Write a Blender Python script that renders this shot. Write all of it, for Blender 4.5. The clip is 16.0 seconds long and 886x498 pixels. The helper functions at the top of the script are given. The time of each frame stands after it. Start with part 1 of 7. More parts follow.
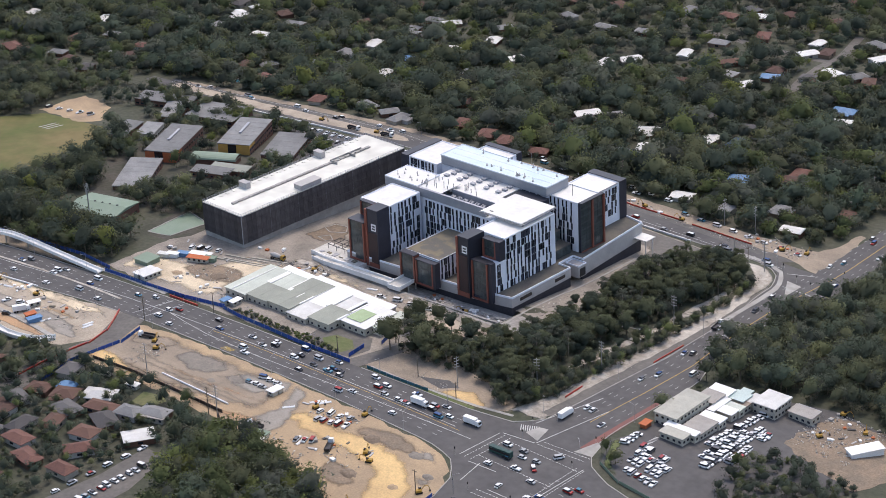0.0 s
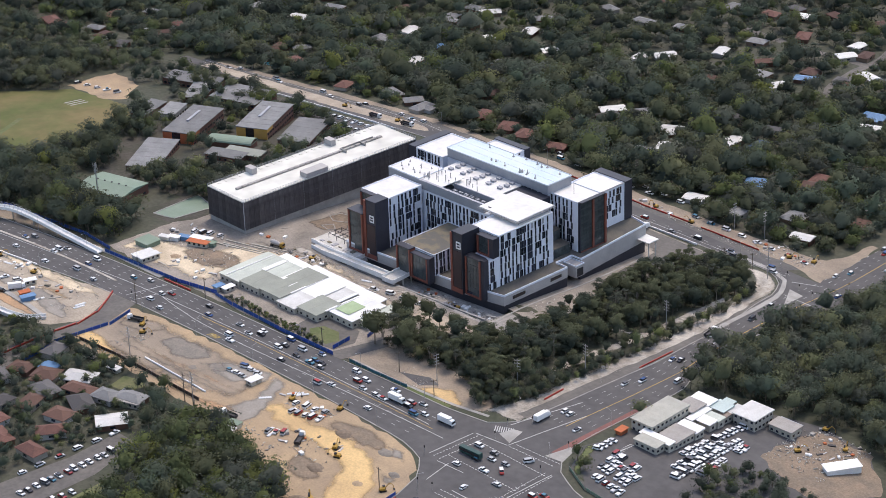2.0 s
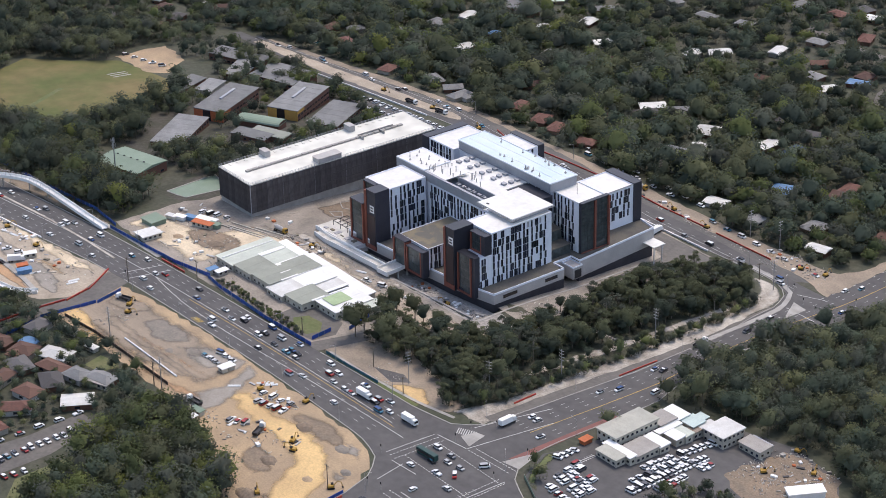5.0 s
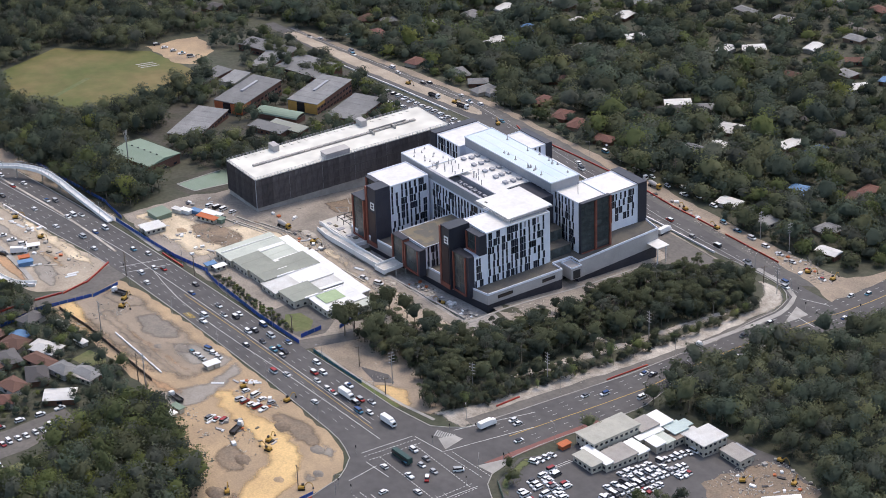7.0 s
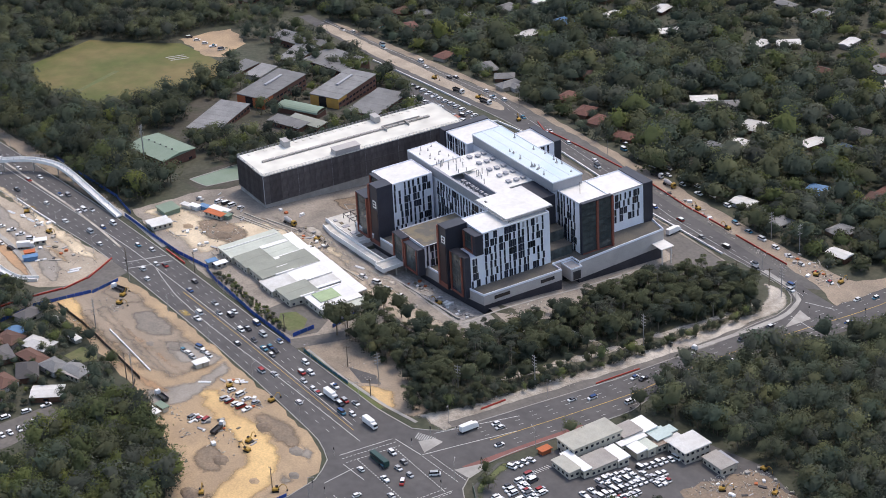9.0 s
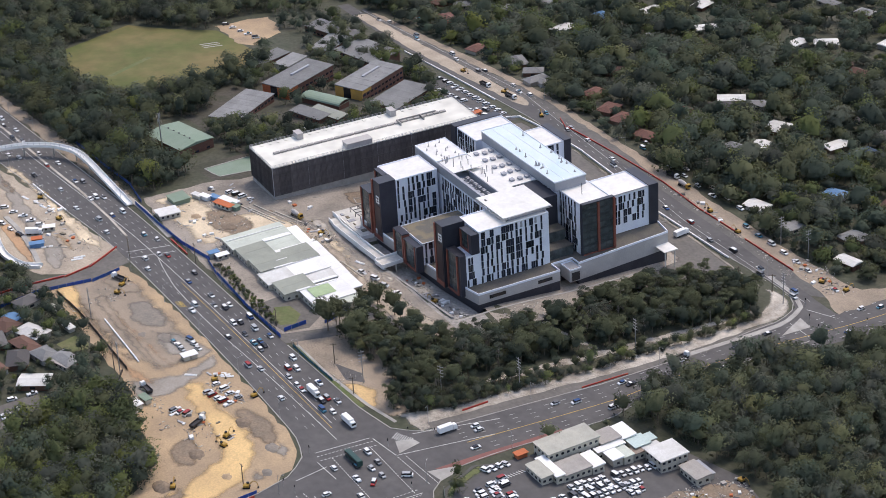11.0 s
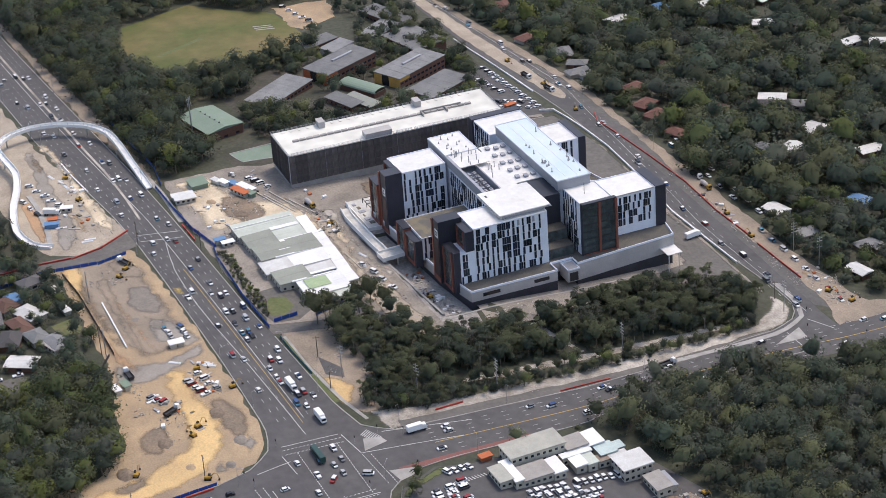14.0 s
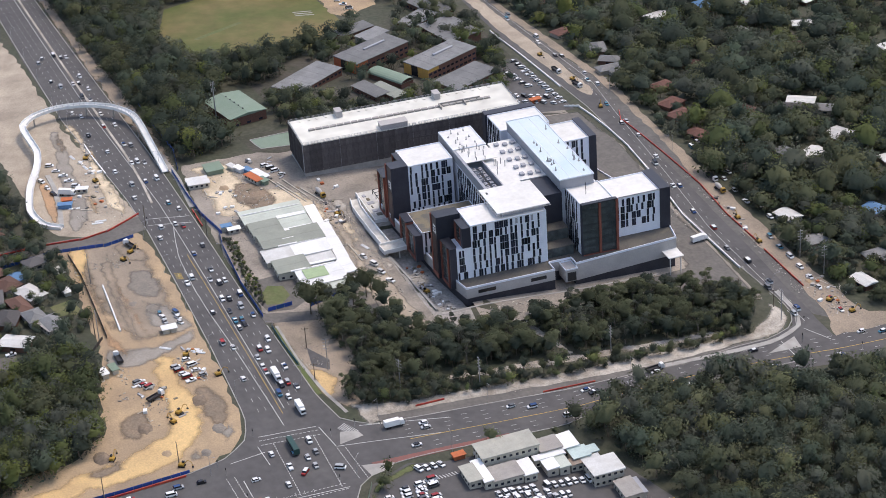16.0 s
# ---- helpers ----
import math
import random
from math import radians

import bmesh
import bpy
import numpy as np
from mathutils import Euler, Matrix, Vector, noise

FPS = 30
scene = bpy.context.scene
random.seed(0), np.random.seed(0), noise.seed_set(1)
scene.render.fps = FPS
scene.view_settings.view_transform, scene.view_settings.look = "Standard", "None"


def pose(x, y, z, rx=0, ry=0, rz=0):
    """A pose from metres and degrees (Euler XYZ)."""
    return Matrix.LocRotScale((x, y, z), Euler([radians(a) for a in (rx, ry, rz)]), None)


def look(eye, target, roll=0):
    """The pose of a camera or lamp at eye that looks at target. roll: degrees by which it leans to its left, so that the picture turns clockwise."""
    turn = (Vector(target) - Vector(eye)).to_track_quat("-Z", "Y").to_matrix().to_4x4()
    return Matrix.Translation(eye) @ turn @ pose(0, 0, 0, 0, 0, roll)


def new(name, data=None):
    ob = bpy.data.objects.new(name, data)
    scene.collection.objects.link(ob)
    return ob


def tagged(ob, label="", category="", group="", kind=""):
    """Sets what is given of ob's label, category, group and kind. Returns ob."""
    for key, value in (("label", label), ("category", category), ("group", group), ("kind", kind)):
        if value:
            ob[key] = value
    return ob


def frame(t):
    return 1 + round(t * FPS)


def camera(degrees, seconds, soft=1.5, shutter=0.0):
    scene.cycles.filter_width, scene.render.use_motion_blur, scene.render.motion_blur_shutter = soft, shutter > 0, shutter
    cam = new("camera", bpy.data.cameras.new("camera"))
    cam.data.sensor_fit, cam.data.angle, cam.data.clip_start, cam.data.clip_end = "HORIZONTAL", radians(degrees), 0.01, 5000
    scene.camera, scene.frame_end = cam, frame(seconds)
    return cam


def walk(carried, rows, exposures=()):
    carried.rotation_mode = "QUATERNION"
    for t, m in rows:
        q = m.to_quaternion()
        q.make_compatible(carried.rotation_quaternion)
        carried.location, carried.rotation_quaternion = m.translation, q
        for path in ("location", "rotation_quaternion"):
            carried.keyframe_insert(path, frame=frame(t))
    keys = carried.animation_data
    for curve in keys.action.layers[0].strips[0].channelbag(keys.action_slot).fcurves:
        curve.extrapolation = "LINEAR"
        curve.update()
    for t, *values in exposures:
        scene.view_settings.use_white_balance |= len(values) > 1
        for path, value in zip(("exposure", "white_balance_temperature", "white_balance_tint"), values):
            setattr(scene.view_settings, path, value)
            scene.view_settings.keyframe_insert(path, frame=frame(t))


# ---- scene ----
# ---- camera ----
cam = camera(22.70, 16.0, 0.45)
PATH = [
    (0, (665.52, -740.36, 501.80), (-31.64, -15.49, 32.98), -2.719),
    (0.5, (674.39, -728.19, 502.40), (-32.30, -13.66, 31.20), -2.648),
    (1, (683.15, -715.71, 503.02), (-33.12, -11.77, 29.68), -2.433),
    (1.5, (691.79, -702.95, 503.66), (-33.80, -10.18, 28.26), -2.148),
    (2, (700.31, -689.93, 504.32), (-34.52, -8.43, 26.72), -1.858),
    (2.5, (708.69, -676.67, 505.00), (-35.53, -6.80, 25.07), -1.614),
    (3, (716.94, -663.21, 505.69), (-36.52, -5.23, 23.63), -1.430),
    (3.5, (725.04, -649.55, 506.39), (-36.80, -4.18, 22.86), -1.301),
    (4, (732.99, -635.73, 507.11), (-38.24, -2.42, 21.21), -1.249),
    (6.5, (770.38, -564.60, 510.78), (-44.01, 4.06, 15.57), -1.698),
    (7, (777.37, -550.08, 511.53), (-45.13, 5.04, 14.63), -2.028),
    (7.5, (784.20, -535.49, 512.27), (-46.24, 5.81, 14.03), -2.317),
    (8, (790.86, -520.83, 513.03), (-47.84, 6.66, 12.99), -2.650),
    (8.5, (797.36, -506.12, 513.78), (-49.22, 7.48, 12.06), -2.863),
    (9, (803.69, -491.36, 514.53), (-50.56, 8.16, 11.02), -3.163),
    (11.5, (833.07, -417.00, 518.38), (-55.71, 10.07, 6.02), -3.503),
    (12, (838.52, -402.02, 519.17), (-55.41, 9.59, 5.61), -3.666),
    (12.5, (843.85, -387.01, 519.97), (-55.57, 9.22, 5.60), -3.868),
    (13, (849.05, -371.95, 520.79), (-56.94, 9.51, 4.58), -3.999),
    (13.5, (854.14, -356.85, 521.62), (-57.23, 9.18, 4.06), -4.126),
    (14, (859.12, -341.70, 522.47), (-58.19, 9.34, 2.87), -4.170),
    (14.5, (864.02, -326.49, 523.34), (-56.77, 8.45, 3.14), -4.212),
    (15, (868.83, -311.21, 524.23), (-55.94, 7.62, 3.16), -4.172),
    (15.5, (873.57, -295.85, 525.15), (-55.78, 7.38, 2.45), -4.106),
    (16, (878.25, -280.40, 526.11), (-58.29, 7.65, 0.19), -3.911),
]
walk(cam, [(t, look(eye, target, roll)) for t, eye, target, roll in PATH], [(0, 0.79, 7000, 14), (16, 0.73, 7050, 14)])

# ---- world, sun, exposure ----
SUN_AZ, SUN_EL = 112.0, 62.0          # direction to the sun: degrees from +x towards +y, and height
world = bpy.data.worlds.new("world")
scene.world = world
world.use_nodes = True
wn = world.node_tree
sky = wn.nodes.new("ShaderNodeTexSky")
sky.sky_type = 'NISHITA'
sky.sun_disc = False
sky.sun_elevation = radians(SUN_EL)
sky.sun_rotation = radians(90 - SUN_AZ)
sky.air_density, sky.dust_density, sky.ozone_density = 1.0, 2.0, 1.0
wn.links.new(sky.outputs[0], wn.nodes["Background"].inputs[0])
wn.nodes["Background"].inputs[1].default_value = 0.15
sun = new("sun", bpy.data.lights.new("sun", 'SUN'))
sun.data.energy, sun.data.angle, sun.data.color = 1.05, radians(14), (1.0, 0.95, 0.88)
sd = Vector((math.cos(radians(SUN_AZ)) * math.cos(radians(SUN_EL)), math.sin(radians(SUN_AZ)) * math.cos(radians(SUN_EL)), math.sin(radians(SUN_EL))))
sun.matrix_world = look(sd * 900, (0, 0, 0))

# ---- materials ----


def mat(name, a, b=None, scale=0.3, rough=0.8, metal=0.0, bump=0.0, bscale=2.0, fine=0.12, rnd=0.0, island=0.0, spec=0.3, lo=0.35, hi=0.65, stretch=None):
    """A two-tone surface: broad patches from a to b, fine grain, relief, and a shift from object to object."""
    m = bpy.data.materials.new(name)
    m.use_nodes = True
    nt = m.node_tree
    n, l = nt.nodes, nt.links
    p = n["Principled BSDF"]
    p.inputs["Roughness"].default_value = rough
    p.inputs["Metallic"].default_value = metal
    p.inputs["Specular IOR Level"].default_value = spec
    tc = n.new("ShaderNodeTexCoord")
    src = tc.outputs["Object"]
    if stretch:
        mp = n.new("ShaderNodeMapping")
        mp.inputs["Scale"].default_value = stretch
        l.new(src, mp.inputs[0])
        src = mp.outputs[0]
    n1 = n.new("ShaderNodeTexNoise")
    n1.inputs["Scale"].default_value, n1.inputs["Detail"].default_value, n1.inputs["Roughness"].default_value = scale, 6, 0.65
    l.new(src, n1.inputs["Vector"])
    ramp = n.new("ShaderNodeMapRange")
    ramp.inputs[1].default_value, ramp.inputs[2].default_value = lo, hi
    l.new(n1.outputs[0], ramp.inputs[0])
    mx = n.new("ShaderNodeMix")
    mx.data_type = 'RGBA'
    b = b or tuple(min(1, c * 0.8) for c in a)
    mx.inputs[6].default_value, mx.inputs[7].default_value = (*a, 1), (*b, 1)
    l.new(ramp.outputs[0], mx.inputs[0])
    n2 = n.new("ShaderNodeTexNoise")
    n2.inputs["Scale"].default_value, n2.inputs["Detail"].default_value = bscale, 4
    l.new(src, n2.inputs["Vector"])
    val = n.new("ShaderNodeMapRange")
    val.inputs[1].default_value, val.inputs[2].default_value = 0.25, 0.75
    val.inputs[3].default_value, val.inputs[4].default_value = 1 - fine, 1 + fine
    l.new(n2.outputs[0], val.inputs[0])
    hsv = n.new("ShaderNodeHueSaturation")
    l.new(mx.outputs[2], hsv.inputs["Color"])
    v = val.outputs[0]
    for amount, kind in ((rnd, "o"), (island, "i")):
        if amount:
            if kind == "o":
                r = n.new("ShaderNodeObjectInfo").outputs["Random"]
            else:
                r = n.new("ShaderNodeNewGeometry").outputs["Random Per Island"]
            rr = n.new("ShaderNodeMapRange")
            rr.inputs[3].default_value, rr.inputs[4].default_value = 1 - amount, 1 + amount
            l.new(r, rr.inputs[0])
            mul = n.new("ShaderNodeMath")
            mul.operation = 'MULTIPLY'
            l.new(v, mul.inputs[0])
            l.new(rr.outputs[0], mul.inputs[1])
            v = mul.outputs[0]
            rh = n.new("ShaderNodeMapRange")
            rh.inputs[3].default_value, rh.inputs[4].default_value = 0.5 - amount * 0.06, 0.5 + amount * 0.06
            l.new(r, rh.inputs[0])
            l.new(rh.outputs[0], hsv.inputs["Hue"])
    l.new(v, hsv.inputs["Value"])
    l.new(hsv.outputs[0], p.inputs["Base Color"])
    if bump:
        bp = n.new("ShaderNodeBump")
        bp.inputs["Strength"].default_value, bp.inputs["Distance"].default_value = bump, 0.1 if bump < 1 else 0.9
        l.new(n2.outputs[0], bp.inputs["Height"])
        l.new(bp.outputs[0], p.inputs["Normal"])
    return m


def palette(name, colours, rough=0.3, metal=0.0, spec=0.5):
    """Each object takes one of the colours."""
    m = bpy.data.materials.new(name)
    m.use_nodes = True
    n, l = m.node_tree.nodes, m.node_tree.links
    p = n["Principled BSDF"]
    p.inputs["Roughness"].default_value, p.inputs["Metallic"].default_value, p.inputs["Specular IOR Level"].default_value = rough, metal, spec
    r = n.new("ShaderNodeValToRGB")
    r.color_ramp.interpolation = 'CONSTANT'
    while len(r.color_ramp.elements) < len(colours):
        r.color_ramp.elements.new(0.5)
    for k, (pos, c) in enumerate(colours):
        r.color_ramp.elements[k].position, r.color_ramp.elements[k].color = pos, (*c, 1)
    l.new(n.new("ShaderNodeObjectInfo").outputs["Random"], r.inputs[0])
    d = n.new("ShaderNodeTexNoise")
    d.inputs["Scale"].default_value = 0.9
    mm = n.new("ShaderNodeMix")
    mm.data_type, mm.blend_type = 'RGBA', 'MULTIPLY'
    l.new(n.new("ShaderNodeTexCoord").outputs["Object"], d.inputs["Vector"])
    mr = n.new("ShaderNodeMapRange")
    mr.inputs[3].default_value, mr.inputs[4].default_value = 0.8, 1.1
    l.new(d.outputs[0], mr.inputs[0])
    mm.inputs[0].default_value = 1.0
    l.new(r.outputs[0], mm.inputs[6])
    l.new(mr.outputs[0], mm.inputs[7])
    l.new(mm.outputs[2], p.inputs["Base Color"])
    return m


def leafmat(name, a, b, rnd=0.2):
    """Leaves: broad patches, a tone of its own for each tree, and light that comes through."""
    m = mat(name, a, b, scale=0.05, rough=0.85, fine=0.1, bscale=0.12, rnd=rnd, island=0.05, spec=0.04)
    n, l = m.node_tree.nodes, m.node_tree.links
    p, out = n["Principled BSDF"], n["Material Output"]
    at = n.new("ShaderNodeAttribute")
    at.attribute_name = "tone"
    hs = n.new("ShaderNodeHueSaturation")
    for socket, lo, hi in (("Value", 0.6, 1.32), ("Hue", 0.525, 0.47), ("Saturation", 0.78, 1.2)):
        mr = n.new("ShaderNodeMapRange")
        mr.inputs[3].default_value, mr.inputs[4].default_value = lo, hi
        l.new(at.outputs["Fac"], mr.inputs[0])
        l.new(mr.outputs[0], hs.inputs[socket])
    l.new(p.inputs["Base Color"].links[0].from_socket, hs.inputs["Color"])
    l.new(hs.outputs[0], p.inputs["Base Color"])
    tr = n.new("ShaderNodeBsdfTranslucent")
    l.new(hs.outputs[0], tr.inputs[0])
    mix = n.new("ShaderNodeMixShader")
    mix.inputs[0].default_value = 0.4
    l.new(p.outputs[0], mix.inputs[1])
    l.new(tr.outputs[0], mix.inputs[2])
    l.new(mix.outputs[0], out.inputs[0])
    return m


def glassmat(name, c, rough=0.12):
    return mat(name, c, tuple(x * 0.55 for x in c), scale=0.25, rough=rough, spec=0.6, fine=0.3, bscale=0.5, rnd=0.45)


M_ground = mat("ground_soil", (0.072, 0.07, 0.05), (0.05, 0.058, 0.036), scale=0.03, fine=0.3, bscale=0.4, bump=0.6)
M_asphalt = mat("asphalt", (0.081, 0.078, 0.079), (0.108, 0.104, 0.102), scale=0.035, rough=0.85, fine=0.16, bscale=0.25, lo=0.3, hi=0.75)
M_asphalt_old = mat("asphalt_worn", (0.115, 0.108, 0.1), (0.155, 0.143, 0.13), scale=0.06, rough=0.9, fine=0.18, bscale=0.5)
M_lane_dust = mat("dusty_asphalt", (0.135, 0.128, 0.12), (0.1, 0.096, 0.092), scale=0.08, rough=0.9, fine=0.16, bscale=0.5)
M_site = mat("site_concrete_dust", (0.335, 0.295, 0.25), (0.19, 0.17, 0.147), scale=0.05, rough=0.95, fine=0.24, bscale=1.2, bump=0.3)
M_sand = mat("sandy_dirt", (0.44, 0.322, 0.2), (0.28, 0.212, 0.148), scale=0.035, rough=0.95, fine=0.2, bscale=1.3, bump=0.4)
M_cream_sand = mat("cream_sand", (0.68, 0.57, 0.41), (0.44, 0.36, 0.26), scale=0.06, rough=0.95, fine=0.2, bscale=1.3, bump=0.4)
M_sand_yellow = mat("yellow_sand", (0.66, 0.46, 0.22), (0.5, 0.345, 0.18), scale=0.05, rough=0.95, fine=0.18, bscale=1.2, bump=0.4)
M_works = mat("grey_works_earth", (0.34, 0.274, 0.208), (0.225, 0.187, 0.147), scale=0.045, rough=0.95, fine=0.22, bscale=1.3, bump=0.4)
M_schoolyard = mat("school_yard_earth", (0.085, 0.077, 0.066), (0.055, 0.057, 0.04), scale=0.05, rough=0.95, fine=0.25, bscale=0.5)
M_pale = mat("pale_verge", (0.54, 0.5, 0.44), (0.24, 0.212, 0.178), scale=0.07, rough=0.95, fine=0.28, bscale=1.2, bump=0.4)
M_grass = mat("oval_grass", (0.092, 0.108, 0.034), (0.175, 0.14, 0.062), scale=0.016, rough=0.9, fine=0.12, bscale=0.1, lo=0.38, hi=0.62)
M_lawn = mat("lawn", (0.1, 0.128, 0.048), (0.14, 0.14, 0.068), scale=0.08, rough=0.9, fine=0.2, bscale=0.6)
M_concrete = mat("concrete", (0.4, 0.385, 0.36), (0.28, 0.27, 0.25), scale=0.15, rough=0.9, fine=0.12, bscale=1.2, bump=0.1)
M_courtslab = mat("dusty_slab", (0.38, 0.355, 0.325), (0.25, 0.235, 0.215), scale=0.12, rough=0.95, fine=0.3, bscale=0.9)
M_white_line = mat("road_paint", (0.6, 0.6, 0.58), (0.4, 0.4, 0.39), scale=0.4, rough=0.7, fine=0.1)
M_yellow_line = mat("yellow_paint", (0.62, 0.4, 0.08), (0.5, 0.33, 0.09), scale=0.4, rough=0.7)
M_red_lane = mat("red_lane", (0.24, 0.1, 0.085), (0.19, 0.09, 0.08), scale=0.1, rough=0.85)
M_white = mat("white_cladding", (0.73, 0.765, 0.83), (0.66, 0.7, 0.78), scale=0.2, rough=0.45, fine=0.06, rnd=0.05)
M_podium = mat("podium_precast", (0.44, 0.42, 0.405), (0.37, 0.355, 0.345), scale=0.12, rough=0.7, fine=0.08)
M_black = mat("charcoal_cladding", (0.03, 0.032, 0.044), (0.04, 0.042, 0.054), scale=0.15, rough=0.4, fine=0.15, rnd=0.1)
M_plinth = mat("dark_plinth", (0.05, 0.05, 0.06), (0.032, 0.032, 0.042), scale=0.1, rough=0.6, fine=0.2)
M_brown = mat("terracotta_frame", (0.26, 0.085, 0.06), (0.2, 0.07, 0.05), scale=0.2, rough=0.5, fine=0.1)
M_roof = mat("white_membrane_roof", (0.74, 0.735, 0.71), (0.64, 0.63, 0.6), scale=0.06, rough=0.6, fine=0.08, bscale=0.35)
M_roof_blue = mat("pale_blue_roof_sheet", (0.5, 0.62, 0.67), (0.6, 0.68, 0.71), scale=0.05, rough=0.45, fine=0.06)
M_greymetal = mat("grey_metal_sheet", (0.36, 0.37, 0.4), (0.3, 0.31, 0.34), scale=0.1, rough=0.5, metal=0.2, fine=0.06)
M_tan = mat("gravel_roof", (0.2, 0.172, 0.122), (0.13, 0.125, 0.112), scale=0.12, rough=0.95, fine=0.15, lo=0.45, hi=0.55)
M_podroof = mat("podium_roof_felt", (0.13, 0.12, 0.1), (0.085, 0.082, 0.08), scale=0.1, rough=0.95, fine=0.2)
M_win = glassmat("dark_window", (0.024, 0.03, 0.046))
# Teal tint, with the sky's reflection painted in as a lighter base tone.
M_glass = mat("tinted_glazing", (0.085, 0.1, 0.1), (0.04, 0.05, 0.054), scale=0.16, rough=0.14, spec=0.6, fine=0.3, bscale=0.4)
M_glassbar = mat("dark_glazing_bar", (0.042, 0.05, 0.053), rough=0.3)
M_winframe = mat("grey_window_frame", (0.14, 0.155, 0.18), rough=0.45)
M_umber = mat("dark_umber_panel", (0.055, 0.032, 0.032), (0.04, 0.028, 0.03), scale=0.2, rough=0.45, fine=0.1)
M_mesh = mat("black_mesh_screen", (0.115, 0.105, 0.108), (0.085, 0.078, 0.082), scale=0.1, rough=0.7, fine=0.25, bscale=0.6, rnd=0.25)
M_meshbar = mat("mesh_frame_bar", (0.11, 0.105, 0.105), rough=0.5, metal=0.4)
M_deck = mat("white_carpark_deck", (0.74, 0.73, 0.66), (0.55, 0.54, 0.49), scale=0.1, rough=0.8, fine=0.1, bscale=0.4)
M_steel = mat("galvanised_steel", (0.42, 0.42, 0.43), (0.33, 0.33, 0.34), scale=0.5, rough=0.45, metal=0.6)
# Dark steel parts; also paints the inner shade of the garage core.
M_darksteel_and_shade = mat("dark_steel", (0.06, 0.06, 0.065), rough=0.5, metal=0.5)
M_bark = mat("eucalypt_bark", (0.2, 0.165, 0.13), (0.1, 0.08, 0.065), scale=0.6, rough=0.95, fine=0.3, bscale=3)
M_bark_pale = mat("pale_eucalypt_bark", (0.34, 0.3, 0.25), (0.2, 0.17, 0.14), scale=0.6, rough=0.95, fine=0.25, bscale=3)
M_leaf = leafmat("eucalypt_leaves", (0.106, 0.126, 0.077), (0.126, 0.137, 0.084))
M_leaf_dark = leafmat("dark_leaves", (0.072, 0.097, 0.075), (0.086, 0.104, 0.078))
M_leaf_grey = leafmat("grey_green_leaves", (0.096, 0.113, 0.09), (0.11, 0.12, 0.096))
M_leaf_light = leafmat("light_leaves", (0.125, 0.16, 0.07), (0.122, 0.146, 0.07))
M_tin = mat("pale_roof_sheet", (0.62, 0.62, 0.6), (0.48, 0.47, 0.44), scale=0.12, rough=0.5, fine=0.1, rnd=0.12)
M_tin_light = mat("light_grey_roof_sheet", (0.5, 0.53, 0.46), (0.41, 0.435, 0.38), scale=0.1, rough=0.55, fine=0.1, rnd=0.14)
M_tin_white = mat("white_roof_sheet", (0.82, 0.82, 0.81), (0.7, 0.7, 0.68), scale=0.12, rough=0.5, fine=0.08, rnd=0.06)
M_tin_green = mat("grey_green_roof_sheet", (0.285, 0.3, 0.25), (0.235, 0.248, 0.21), scale=0.1, rough=0.6, fine=0.1, rnd=0.08)
M_green = mat("green_roof_sheet", (0.17, 0.235, 0.17), (0.2, 0.26, 0.2), scale=0.1, rough=0.55, fine=0.1)
M_schoolroof = mat("weathered_grey_roof", (0.21, 0.212, 0.21), (0.145, 0.147, 0.148), scale=0.12, rough=0.65, fine=0.16, rnd=0.22)
M_brick = mat("red_brick", (0.17, 0.085, 0.06), (0.13, 0.07, 0.055), scale=0.5, rough=0.9, fine=0.15, bscale=3)
M_orange = mat("orange_plaster", (0.5, 0.14, 0.055), (0.42, 0.13, 0.06), scale=0.3, rough=0.8)
M_ochre = mat("ochre_plaster", (0.55, 0.31, 0.07), (0.47, 0.27, 0.08), scale=0.3, rough=0.8)
M_cream = mat("cream_wall", (0.5, 0.46, 0.38), (0.42, 0.39, 0.33), scale=0.3, rough=0.85, rnd=0.1)
M_tile = palette("tiled_roof", [(0, (0.12, 0.07, 0.055)), (0.2, (0.15, 0.085, 0.066)), (0.33, (0.085, 0.08, 0.08)), (0.5, (0.13, 0.125, 0.125)), (0.66, (0.28, 0.275, 0.265)), (0.76, (0.1, 0.06, 0.05)), (0.88, (0.55, 0.54, 0.52)), (0.95, (0.07, 0.11, 0.17))], rough=0.8, spec=0.2)
M_housewall = palette("house_wall", [(0, (0.16, 0.085, 0.06)), (0.4, (0.4, 0.36, 0.3)), (0.7, (0.25, 0.17, 0.12)), (0.85, (0.55, 0.53, 0.5))], rough=0.9, spec=0.2)
M_car = palette("car_paint", [(0, (0.78, 0.78, 0.78)), (0.55, (0.42, 0.43, 0.44)), (0.66, (0.14, 0.145, 0.155)), (0.74, (0.02, 0.02, 0.025)), (0.85, (0.025, 0.07, 0.2)), (0.91, (0.33, 0.025, 0.02)), (0.96, (0.06, 0.2, 0.28))], rough=0.25)
M_carwhite = palette("white_car_paint", [(0, (0.8, 0.8, 0.8)), (0.78, (0.55, 0.55, 0.56)), (0.88, (0.08, 0.08, 0.09)), (0.96, (0.3, 0.03, 0.03))], rough=0.25)
M_carglass = mat("car_glass", (0.015, 0.018, 0.022), rough=0.1, spec=0.6)
M_tyre = mat("tyre", (0.015, 0.015, 0.016), rough=0.9)
M_blue = mat("blue_hoarding", (0.018, 0.065, 0.26), (0.03, 0.09, 0.3), scale=0.3, rough=0.6, fine=0.15, rnd=0.15)
M_teal = mat("teal_cloth", (0.03, 0.11, 0.14), (0.045, 0.13, 0.16), scale=0.3, rough=0.7, fine=0.15, rnd=0.15)
